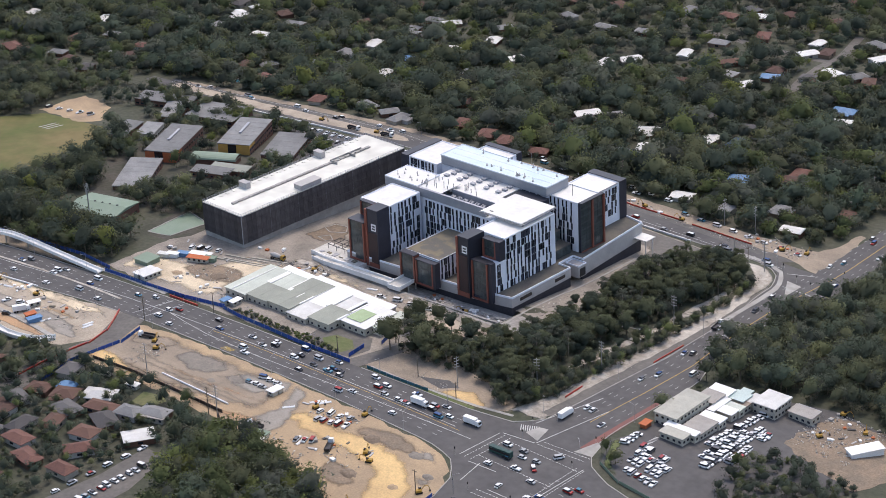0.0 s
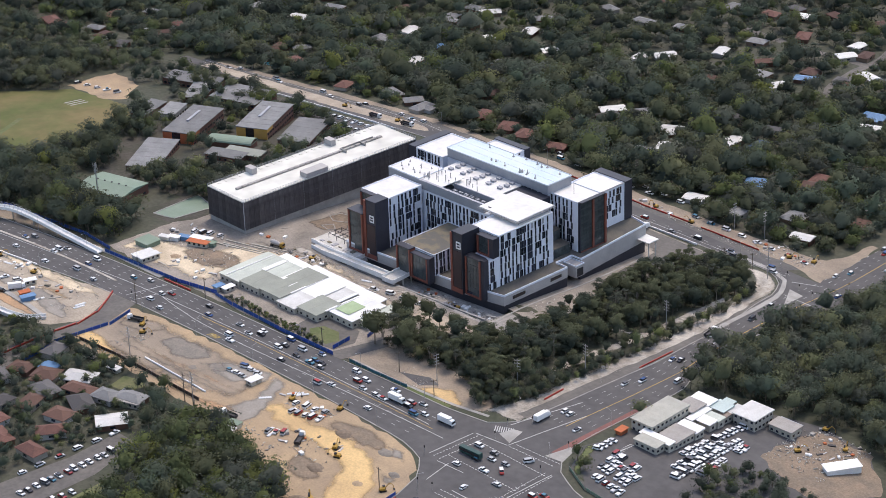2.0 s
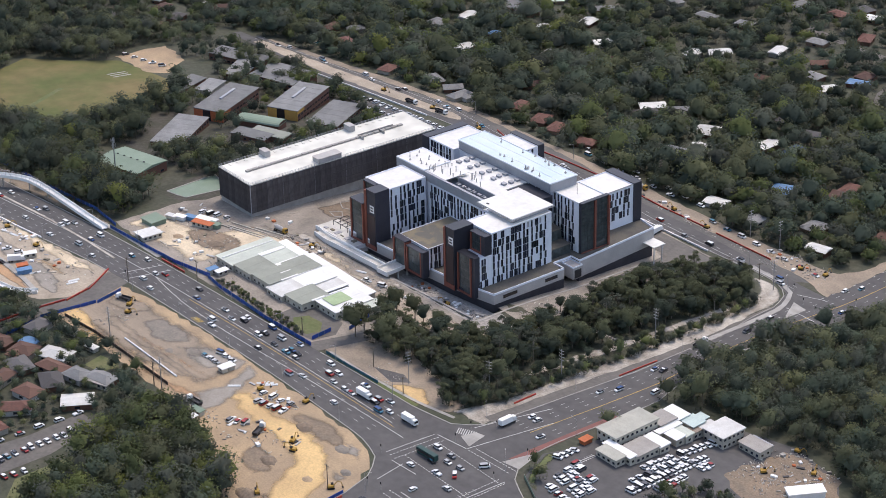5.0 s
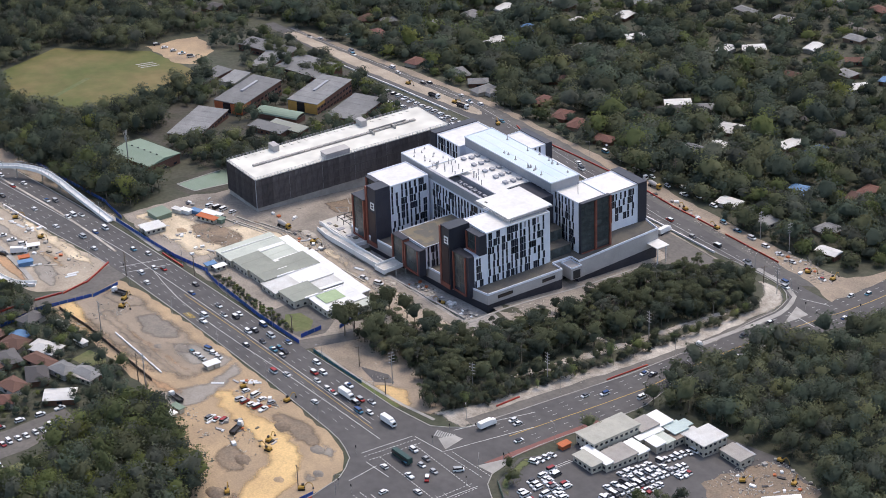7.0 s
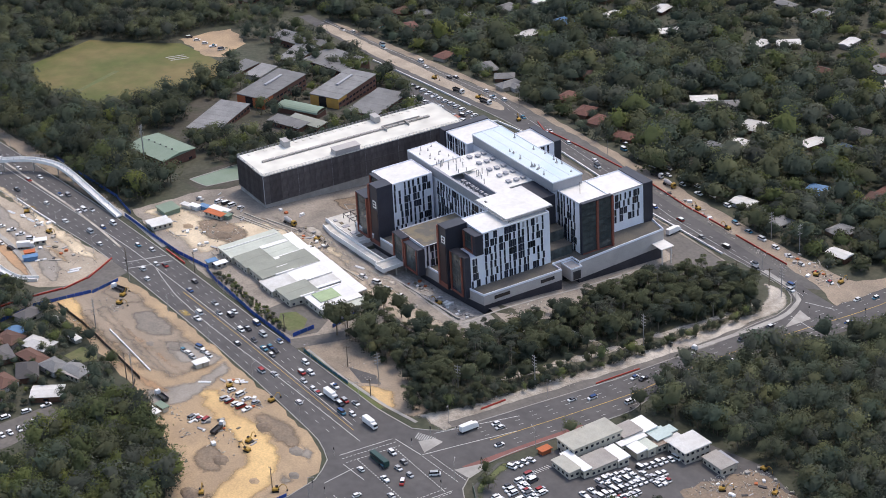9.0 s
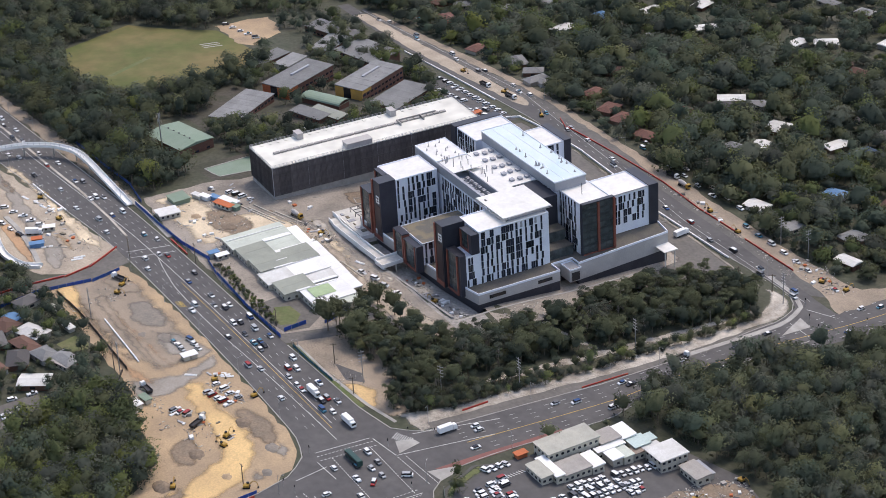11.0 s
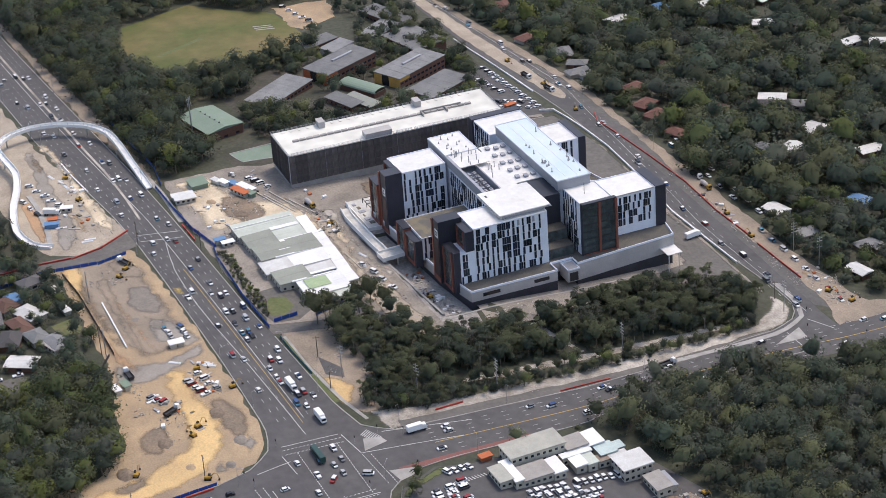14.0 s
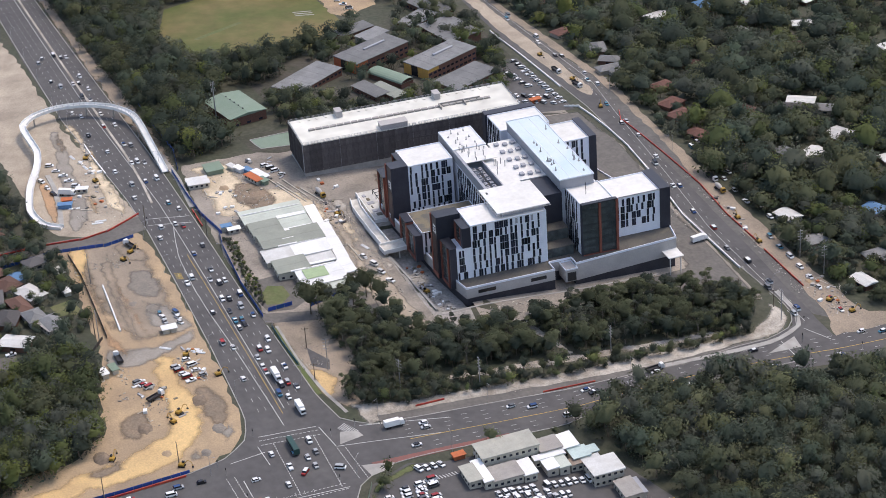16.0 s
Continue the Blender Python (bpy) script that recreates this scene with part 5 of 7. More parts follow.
# the car yard
M_rust = mat("rusted_roof_sheet", (0.24, 0.17, 0.125), (0.3, 0.26, 0.22), scale=0.3, rough=0.8, fine=0.2)
M_tin_cream = mat("cream_grey_roof_sheet", (0.43, 0.42, 0.36), (0.34, 0.335, 0.29), scale=0.15, rough=0.6, fine=0.1)
M_tin_aqua = mat("pale_aqua_roof_sheet", (0.5, 0.6, 0.57), (0.42, 0.51, 0.49), scale=0.15, rough=0.55, fine=0.1)
M_tin_tan = mat("dusty_tan_roof_sheet", (0.36, 0.34, 0.31), (0.28, 0.26, 0.24), scale=0.15, rough=0.65, fine=0.12)
YARD = (("two-storey cream dealership office with a cream-grey roof", 127.4, -27.5, 12.2, 25.6, 6.4, M_tin_cream, 2, 0.5), ("tan-roofed workshop", 130, -9.4, 9.5, 9.6, 4.8, M_tin_tan, 1, 0.5), ("white-roofed workshop", 130.2, -0.9, 10.8, 6.8, 4.9, M_tin_white, 1, 0.6),
        ("pale aqua-roofed workshop", 139.6, 1.2, 7.8, 7.4, 4.7, M_tin_aqua, 1, 0.4), ("small aqua-roofed lean-to", 138.2, 7.4, 5.0, 4.6, 4.2, M_tin_aqua, 1, 0.3), ("pale narrow workshop", 144.8, 4.4, 3.0, 7.6, 4.4, M_tin, 1, 0.4),
        ("white-roofed passage", 136.8, -11.6, 3.2, 13.4, 4.0, M_tin_white, 1, 0.3), ("white-roofed workshop bay", 142.6, -13.3, 8.0, 5.0, 3.7, M_tin_white, 1, 0.5), ("grey-roofed workshop bay", 142.8, -8.1, 8.4, 4.6, 3.8, M_tin_light, 1, 0.4), ("low rust-roofed workshop", 143.9, -2.2, 4.6, 5.4, 3.5, M_rust, 1, 0.4),
        ("low grey-roofed office", 141.8, -33.8, 10.8, 13.8, 3.5, M_tin_tan, 1, 0.3), ("white-roofed link", 141.8, -23.7, 11.4, 5.8, 3.6, M_tin_white, 1, 0.5), ("white-roofed entry office", 138.6, -42.4, 17, 3.6, 3.7, M_tin_white, 1, 0.3), ("low cream office", 138.4, -47.4, 12.6, 5.6, 3.5, M_tin_cream, 1, 0.3),
        ("raised white office on posts", 153.2, 7.1, 12.2, 13.6, 6.0, M_tin, 2, 0.4), ("cream site shed", 168, 11.8, 12.6, 7.2, 3.7, M_tin_tan, 1, 0.5), ("narrow grey container", 166.8, 17.2, 11.4, 2.2, 2.8, M_greymetal, 1, 0.1))
for text, x, y, l, w, h, m, n, rise in YARD:
    hall("yard_building", text + " beside the car yard", "building", x, y, l, w, 1, h, M_cream, m, rise=rise, pane="small", pitch=2.6, storeys=n, group="car yard buildings", sides=(0, 1, 3) if l * w > 60 else (1,))

# site offices and containers
for x, y, l, w, a, h, m, text in ((-190, -79, 10, 9, 2, 3.0, M_green, "green-roofed site shed"), (-173, -91, 11, 4, 85, 3.0, M_tin, "cream portable site office"), (-178, -91, 11, 4, 85, 3.0, M_tin, "cream portable site office"), (-168, -62, 12, 3.6, 20, 2.8, M_orange, "orange-roofed portable site office"),
                                  (-171, -57.5, 12, 3.6, 20, 2.8, M_tin_white, "white portable site office"), (-163, -58, 6, 3, 20, 2.7, M_green, "green shipping container"), (-180, -62, 6, 2.6, 20, 2.6, M_bluetarp, "blue shipping container"), (-184, -66, 6, 2.6, 20, 2.6, M_tin_white, "white shipping container"), (-188, -69, 6, 2.6, 20, 2.6, M_tin, "grey shipping container"),
                                  (-115, -90, 5, 3, 90, 3.2, M_bluetarp, "blue site cabin"), (-111, -87, 6, 3, 90, 2.7, M_tin_white, "white site cabin"), (-180, -162, 7, 3, 75, 2.7, M_bluetarp, "blue shipping container"), (-186, -160, 5, 3, 75, 2.6, M_orange, "orange shipping container"), (-196, -150, 6, 3, 70, 2.8, M_tin_white, "white site cabin"),
                                  (-25, -142, 4, 3, 0, 2.6, M_tin_white, "white site cabin"), (-25, -138.5, 4, 3, 0, 2.6, M_tin_white, "white site cabin"), (0, -172, 6, 2.8, 10, 2.7, M_green, "green site cabin"), (2, -177, 6, 2.8, 10, 2.7, M_tin_white, "white site cabin"), (206, 4, 16, 6, 60, 3.2, M_tin_white, "white depot shed roof"), (121.5, -47, 5, 3, 95, 2.4, M_orange, "orange steel skip bin"), (-219, 119, 6, 2.8, 100, 2.6, M_orange, "orange shipping container"), (-106, -199, 9, 6, 20, 2.8, M_bluetarp, "blue-roofed garden cabin"), (-82, -179, 6, 3, 10, 2.4, M_tin_white, "white garden cabin"), (-104, -178.5, 8, 2.6, 15, 2.4, M_tin_cream, "cream garden cabin"), (-50, -193, 12, 6, 20, 3.0, M_tin_tan, "grey carport cabin")):
    hall("site_cabin", text + " on bare ground", "site cabin", x, y, l, w, a, h - 0.3, M_cream if "cabin" in text or "office" in text else m, m, rise=0.1, pitch=2.6, group="site cabins", sides=(0,) if "office" in text or "cabin" in text else ())

# houses
house_rng = random.Random(33)
placed, shown = [], []


def house(x, y, colour=None, white=False):
    for a, b in placed:
        if math.hypot(a - x, b - y) < 11.5:
            return
    placed.append((x, y))
    if colour:          # houses that stand open among their trees
        shown.append((x, y))
    l, w = house_rng.uniform(11, 16), house_rng.uniform(7.5, 10)
    t = thing("house", "detached suburban house with a " + (colour or "tiled hipped roof") + " among trees", "house", x, y, None, house_rng.choice((8, 20, 98, 110, -15, 60)) + house_rng.uniform(-8, 8), group="houses")
    roof = {"white metal roof": M_tin, "blue metal roof": M_bluetarp, "red tiled roof": M_brick_tile, "grey metal roof": M_schoolroof}.get(colour, M_tile)
    wall = part("wall", Shape().box(-l / 2, l / 2, -w / 2, w / 2, -2.5, 3.0), M_housewall, t)
    s = Shape().hip(-l / 2, l / 2, -w / 2, w / 2, 3.1, house_rng.uniform(1.3, 2.3) if not white else 0.9, None if not white else 0.0, 0.6)
    part("roof", s, roof, t)
    if house_rng.random() < 0.12:
        d = house_rng.uniform(3, 6)
        x0 = house_rng.uniform(-l / 2, 0)
        part("side_wing", Shape().box(x0, x0 + 6, -w / 2 - d, -w / 2, -2.5, 2.8), M_housewall, t)
        part("side_roof", Shape().hip(x0, x0 + 6, -w / 2 - d, -w / 2 + 4, 2.9, 1.3, None, 0.5), roof, t)
    glaze(wall, l, w, 0.9, "wide", 7.5, (0,))


M_brick_tile = mat("terracotta_tiles", (0.17, 0.083, 0.064), (0.125, 0.066, 0.055), scale=0.4, rough=0.85, fine=0.15, bscale=2)
for x, y in ((-332, 313), (-282, 324), (-323, 348), (-227, 354), (-218, 371), (-168, 264), (-119, 264), (-82, 276), (-41, 360), (-131, 455), (-137, 476), (-87, 476), (-96, 433), (-196, 403), (-201, 502), (-127, 375), (-378, 364), (-100, 235), (-594, 218), (-470, 262), (-330, 244), (-387, 293), (-523, 291), (-650, 194), (-36, 189), (-41, -210), (36, 194)):
    house(x, y, "white metal roof", True)
for x, y in ((-31, 237), (-51, 378), (-122, 400), (-338, 281)):
    house(x, y, "blue metal roof")
for x, y in ((-143, 187), (-84, -245), (-67, -253), (-54, -234), (-46, -250), (-10, 268), (-171, 189), (-188, 191), (-215, 197), (-176, 467), (-223, 491), (-516, 190), (-588, 130), (-322, 176), (-387, 190)):
    house(x, y, "red tiled roof")
for x, y in ((-153, 272), (-104, 223), (-250, 427), (-192, 437), (-80, 438), (-280, 420), (-338, 376), (-319, 427), (-103, 500), (-148, 386), (-256, 487), (14, 213), (-8, 190), (-409, 213), (-384, 232), (-266, 185), (-252, 179), (-287, 186), (-393, 363), (-390, 335), (-550, 141), (-554, 196), (-515, 259), (-472, 297), (-542, 145), (-389, 267), (-52, -191), (-62, -198), (-43, -194)):
    house(x, y, "grey metal roof")
for x, y in ((-118, -188), (-117, -221), (-115, -209), (-83, -226), (-88, -214), (-86, -196), (-94, -236), (-65, -210), (-63, -223), (-100, -250), (-130, -250), (-112, -234), (-70, -275), (-160, -205), (-165, -225), (-190, -240), (-205, -215), (-100, -205), (-75, -240), (-76, -203), (-150, -240), (-118, -262), (-90, -268)):
    house(x, y)
for k in range(8):
    for j in range(24):
        x, y = -640 + j * 30 + house_rng.uniform(-9, 9), 205 + k * 52 + house_rng.choice((0, 21)) + house_rng.uniform(-6, 6)
        if house_rng.random() < (0.28 if k < 4 else 0.55) and y < 640 - 1.6 * max(0, x + 140) and y < 650 + 0.72 * (x + 140) and x < 60:
            house(x, y)
for x, y in ((45, 236), (36, 262), (20, 290), (0, 300)):
    house(x, y)
for k in range(9):
    house(-500 + house_rng.uniform(-10, 10) - (k % 3) * 32, 100 + (k // 3) * 36 + house_rng.uniform(-8, 8))

# ---- trees ----


def unit(v):
    return v / np.linalg.norm(v, axis=1)[:, None]


def ball_mesh(steps):
    """Unit directions and triangles of a finely divided octahedron."""
    v = [(1, 0, 0), (0, 1, 0), (-1, 0, 0), (0, -1, 0), (0, 0, 1), (0, 0, -1)]
    f = [(0, 1, 4), (1, 2, 4), (2, 3, 4), (3, 0, 4), (1, 0, 5), (2, 1, 5), (3, 2, 5), (0, 3, 5)]
    for _ in range(steps):
        mid, out = {}, []
        for a, b, c in f:
            e = []
            for p, q in ((a, b), (b, c), (c, a)):
                key = (min(p, q), max(p, q))
                if key not in mid:
                    w = Vector(v[p]) + Vector(v[q])
                    v.append(tuple(w.normalized()))
                    mid[key] = len(v) - 1
                e.append(mid[key])
            out += [(a, e[0], e[2]), (b, e[1], e[0]), (c, e[2], e[1]), tuple(e)]
        f = out
    return np.array(v), np.array(f)


BALL, BALL_FAR = ball_mesh(2), ball_mesh(1)


def crown(seed, leaves, radius, height, size, lobes, open_=0.0, skirt=False, ball=BALL):
    """Vertices, triangles, normals and lobe centres of one crown: small leaf sprays over an uneven inner mass of foliage, with low shrubs below."""
    r = np.random.default_rng(seed)
    k = np.arange(lobes)
    a = k * 2.4 + r.uniform(-0.5, 0.5, lobes)
    rad = radius * (0.78 * np.sqrt((k + 0.2) / lobes) + 0.1 * r.normal(size=lobes) + open_ * 0.1)
    h = height * (0.8 - 0.3 * (rad / radius) ** 2 + 0.1 * r.normal(size=lobes))
    c = np.stack([rad * np.cos(a), rad * np.sin(a), h], 1)
    cr = radius * r.uniform(0.34, 0.56, lobes) * (1 - 0.3 * open_)
    flat = r.uniform(0.6, 0.9, lobes)
    middle = np.array([0, 0, height * 0.52])
    vs, fs, ns, n = [], [], [], 0
    if open_ < 0.2:          # the inner mass, lumpy where the limbs end
        u, tri = ball
        rel = c - middle
        b = u @ rel.T
        disc = b ** 2 - (rel ** 2).sum(1) + (0.74 * cr) ** 2
        reach = np.where(disc > 0, b + np.sqrt(np.maximum(disc, 0)), 0).max(1)
        reach = np.maximum(reach, 0.45 * radius) * r.uniform(0.78, 1.04, len(u)) * (0.92 if ball is BALL_FAR else 1.0)
        core = middle + u * reach[:, None]
        core[:, 2] = np.maximum(core[:, 2], height * (0.12 if skirt else 0.3))
        vs.append(core)
        ns.append(unit(0.95 * u + np.array([0, 0, 0.45]) + 0.06 * r.normal(size=u.shape)))
        fs.append(tri)
        n = len(core)
    pick = r.integers(0, lobes, leaves)
    d = unit(r.normal(size=(leaves, 3)))
    d[:, 2] = np.where(d[:, 2] < -0.3, -d[:, 2], d[:, 2])
    p = c[pick] + d * (cr[pick] * 1.2 * r.uniform(0.45 if open_ < 0.2 else 0.1, 1, leaves) ** 0.5)[:, None] * np.stack([np.ones(leaves), np.ones(leaves), flat[pick]], 1)
    if skirt:          # low shrubby sprays round the stem
        m = leaves // 6
        w, q = r.uniform(0, 6.28, m), radius * r.uniform(0.3, 1.0, m)
        p[:m] = np.stack([q * np.cos(w), q * np.sin(w), height * r.uniform(0.08, 0.45, m)], 1)
    face = unit(d + np.array([0, 0, 0.3]) + 0.6 * r.normal(size=(leaves, 3)))
    t = unit(np.cross(face, r.normal(size=(leaves, 3))))
    b = np.cross(face, t)
    s = (size * r.uniform(0.5, 1.3, leaves))[:, None]
    blade = np.stack([p - t * s * 0.6 - b * s * 0.3, p + t * s * 0.62 - b * s * 0.12, p + b * s * 0.6 - t * s * 0.1], 1)
    vs.append(blade.reshape(-1, 3))
    soft = unit(0.3 * d + 0.85 * unit(p - middle) + np.array([0, 0, 0.5]) + 0.08 * face)
    ns.append(np.repeat(soft, 3, axis=0))
    i = n + 3 * np.arange(leaves)[:, None]
    fs.append(np.concatenate([i, i + 1, i + 2], 1))
    return np.concatenate(vs), np.concatenate(fs), np.concatenate(ns), c


def tri_mesh(name, verts, tris, material, normals, tones=0.5):
    """A smooth-shaded mesh from arrays of vertices, triangles, vertex normals and the tone of each tree."""
    n = len(tris)
    me = bpy.data.meshes.new(name)
    me.vertices.add(len(verts))
    me.vertices.foreach_set("co", np.ascontiguousarray(verts, dtype=np.float32).ravel())
    me.loops.add(3 * n)
    me.loops.foreach_set("vertex_index", np.ascontiguousarray(tris, dtype=np.int32).ravel())
    me.polygons.add(n)
    me.polygons.foreach_set("loop_start", np.arange(0, 3 * n, 3, dtype=np.int32))
    me.polygons.foreach_set("use_smooth", np.ones(n, dtype=bool))
    me.materials.append(material)
    me.update(calc_edges=True)
    me.attributes.new("tone", 'FLOAT', 'POINT').data.foreach_set("value", np.broadcast_to(np.asarray(tones, dtype=np.float32), len(verts)).copy())
    me.normals_split_custom_set_from_vertices(normals.astype(np.float32))
    return me


def trunk_shape(centres, height, r0):
    s = Shape()
    s.rod((0, 0, -0.6), (0.15, 0.1, height * 0.38), r0, r0 * 0.7)
    s.rod((0.15, 0.1, height * 0.38), (0.3, -0.1, height * 0.68), r0 * 0.7, r0 * 0.3)
    for c in centres[:7]:
        s.rod((0.15, 0.1, height * random.Random(int(c[2] * 100)).uniform(0.3, 0.5)), tuple(c), r0 * 0.38, r0 * 0.08, sides=5)
    return s


KINDS = []
for k, (leaves, radius, height, size, material, lobes, gap, text) in enumerate((
        (1150, 5.4, 16.0, 0.72, M_leaf, 11, 0.15, "tall grey-green eucalypt with an open clumped crown"),
        (900, 5.0, 14.0, 0.75, M_leaf_dark, 10, 0.0, "dark green bushy native tree"),
        (900, 4.2, 16.5, 0.66, M_leaf, 9, 0.5, "slender eucalypt with a sparse crown"),
        (800, 5.0, 18.0, 0.6, M_leaf_grey, 8, 1.0, "thin-leaved eucalypt with pale bare limbs"),
        (600, 3.6, 8.5, 0.6, M_leaf_light, 8, 0.0, "small light green garden tree"))):
    v, f, nn, c = crown(100 + k, leaves, radius, height, size, lobes, gap)
    KINDS.append((tri_mesh("crown", v, f, material, nn), trunk_shape(c, height, 0.34).data("trunk", M_bark_pale if gap > 0.2 else M_bark), text))


def plant_tree(x, y, kind, scale, turn, group="trees"):
    crown, trunk, text = KINDS[kind]
    t = thing("tree", text, "tree", x, y, None, turn, group=group)
    t.scale = (scale, scale, scale * random.uniform(0.9, 1.1))
    part("trunk", trunk, None, t)
    part("crown", crown, None, t)


def scatter(poly, spacing, rnd, keep=1.0):
    """Uneven points inside a polygon."""
    xs, ys = [p[0] for p in poly], [p[1] for p in poly]
    out = []
    y = min(ys)
    while y < max(ys):
        x = min(xs)
        while x < max(xs):
            px, py = x + rnd.uniform(-0.5, 0.5) * spacing, y + rnd.uniform(-0.5, 0.5) * spacing
            if rnd.random() < keep and inside(px, py, poly):
                out.append((px, py))
            x += spacing
        y += spacing
    return out


tree_rng = random.Random(21)
CORNER_WOOD = [(-12, -72), (-14, -56), (0, -45), (17, -37), (26, -26), (27, 0), (23, 42), (14, 80), (20, 118), (40, 132), (58, 126), (66, 84), (69, 26), (72, -18), (73, -56), (71, -74), (64, -80), (57, -80), (48, -71), (36, -65.5), (12, -70)]


def on_track(x, y):
    """The bare power line easement through the wood, and a side path."""
    if y < -34:
        return abs(x - (60 + (y + 34) * 0.28)) < 2.6
    return (abs(x - (61 + (y - 30) * 0.03)) < 4.0 and y < 125) or (abs(y - (22 + (x - 40) * 0.38)) < 4.6 and 22 < x < 60)


spots = []
for x, y in scatter(CORNER_WOOD, 5.7, tree_rng):
    if not on_track(x, y):
        spots.append((x, y))
for x, y in spots[:290]:
    plant_tree(x, y, tree_rng.choice((0, 1, 1, 2, 3, 0, 2)), tree_rng.uniform(0.32, 0.55) if x > 62 else tree_rng.uniform(0.55, 0.9) if x > 0 else tree_rng.uniform(0.7, 1.05), tree_rng.uniform(0, 360), "trees of the corner wood")
for x, y, k, w in ((-14.7, -73.6, 0, 1.15), (-18, -66, 0, 0.9), (23, -9, 1, 0.6), (22, 12, 0, 0.5), (19, 27, 1, 0.55), (-21, -44, 0, 0.9), (-27, -40, 1, 0.75), (-13, -39, 0, 0.85), (-5, -40, 1, 0.8), (3, -36, 0, 0.75), (9, -38, 1, 0.8), (16, -30, 1, 0.6), (-16, -52, 1, 0.9), (-22, -50, 0, 0.8)):
    plant_tree(x, y, k, w, 40 * k + x, "trees beside the site")

RADII, HEIGHTS = (5.4, 4.8, 4.2, 5.8, 4.4, 5.0, 2.8, 3.2), (14, 12, 13, 15, 10, 11, 6, 7)
TEMPLATES = [crown(300 + k, 330, RADII[k] * 1.12, HEIGHTS[k], 0.9, 13, 0, True, BALL_FAR)[:3] for k in range(8)]
COARSE = [crown(400 + k, 255, RADII[k] * 1.3, HEIGHTS[k] * 0.85, 1.15, 12, 0, True, BALL_FAR)[:3] for k in range(8)]


def woods(name, points, rnd, lo, hi, materials, text, kinds=range(8), coarse=False):
    """Many trees that nobody could count, as leaves and trunks of one wood."""
    out = [[] for _ in materials]
    count = [0] * len(materials)
    stems = Shape()
    for x, y in points:
        k = rnd.choice(list(kinds))
        s, w = rnd.uniform(lo, hi), rnd.uniform(0, 2 * math.pi)
        if any(math.hypot(x - a, y - b) < 12 for a, b in shown):
            s *= 0.6
        elif any(math.hypot(x - a, y - b) < 13 for a, b in placed):
            s *= 0.75
        elif any(2 < 0.78 * (x - a) - 0.62 * (y - b) < 25 and abs(0.62 * (x - a) + 0.78 * (y - b)) < 9 for a, b in shown):
            s *= 0.55
        tone = min(1, max(0, rnd.gauss(0.5, 0.24)))
        v, f, nn = (COARSE if coarse else TEMPLATES)[k]
        e = rnd.uniform(0.8, 1.25)
        v = v * np.array([s * e, s / e, s * rnd.uniform(0.75, 1.15)])
        c, sn = math.cos(w), math.sin(w)
        g = ground(x, y)
        v = np.stack([v[:, 0] * c - v[:, 1] * sn + x, v[:, 0] * sn + v[:, 1] * c + y, v[:, 2] + g], -1)
        nn = np.stack([nn[:, 0] * c - nn[:, 1] * sn, nn[:, 0] * sn + nn[:, 1] * c, nn[:, 2]], -1)
        i = rnd.randrange(len(materials))
        out[i].append((v, f + count[i], nn, np.full(len(v), tone)))
        count[i] += len(v)
        stems.rod((x, y, g - 0.5), (x, y, g + 7 * s), 0.3 * s, 0.12 * s, sides=4)
    root = tagged(part(name, stems, M_bark), text, "trees", kind="stuff")
    for q, m in zip(out, materials):
        if q:
            part("foliage", tri_mesh("foliage", np.concatenate([a[0] for a in q]), np.concatenate([a[1] for a in q]), m, np.concatenate([a[2] for a in q]), np.concatenate([a[3] for a in q])), None, root)
    return root

# ---- woods and gardens ----
wood_rng = random.Random(77)


def off_school(points):
    """Points clear of the school's buildings."""
    out = []
    for x, y in points:
        for _, bx, by, l, w, a, *_ in SCHOOL:
            c, s = math.cos(radians(a)), math.sin(radians(a))
            u, v = (x - bx) * c + (y - by) * s, (y - by) * c - (x - bx) * s
            if abs(u) < l / 2 + 6.5 and abs(v) < w / 2 + 6.5:
                break
        else:
            if math.hypot(x + 281, y - 51) > 16 and math.hypot(x + 262, y - 37) > 16:
                out.append((x, y))
    return out


MIX = [M_leaf, M_leaf_dark, M_leaf_dark, M_leaf_grey, M_leaf]
BROAD = [M_leaf, M_leaf_dark, M_leaf_grey, M_leaf_dark, M_leaf, M_leaf_dark, M_leaf_light]
woods("corner_wood_undergrowth", [p for p in scatter(CORNER_WOOD, 4.6, wood_rng, 0.9) if not on_track(*p) and (p[0] < 64 or int(p[1]) % 2)] + spots[290:], wood_rng, 0.45, 0.85, MIX, "dense dark understorey of the corner wood", kinds=(4, 5, 6, 7))
woods("east_wood", scatter([(101, 30), (99, 60), (100, 96), (102, 124), (112, 134), (180, 150), (262, 190), (270, 60), (235, 10), (206, 32), (179, 32), (157, 27), (136, 21.5), (122, 15), (112, 8), (108, 20)], 6.4, wood_rng), wood_rng, 0.7, 1.2, MIX, "dense dark bushland beside the road", kinds=range(6))
woods("yard_edge_trees", scatter([(117, -58), (120, -40), (119, -6), (120, 20), (116, 20), (116, -58)], 5.0, wood_rng, 0.6) + scatter([(118, -72), (134, -90), (140, -92), (128, -76)], 5, wood_rng, 0.5) + scatter([(172, -50), (174, -32), (184, -24), (205, -22), (228, -30), (215, -70), (185, -85)], 5.0, wood_rng, 0.95), wood_rng, 0.35, 0.65, BROAD, "scrubby trees along the yard fence")
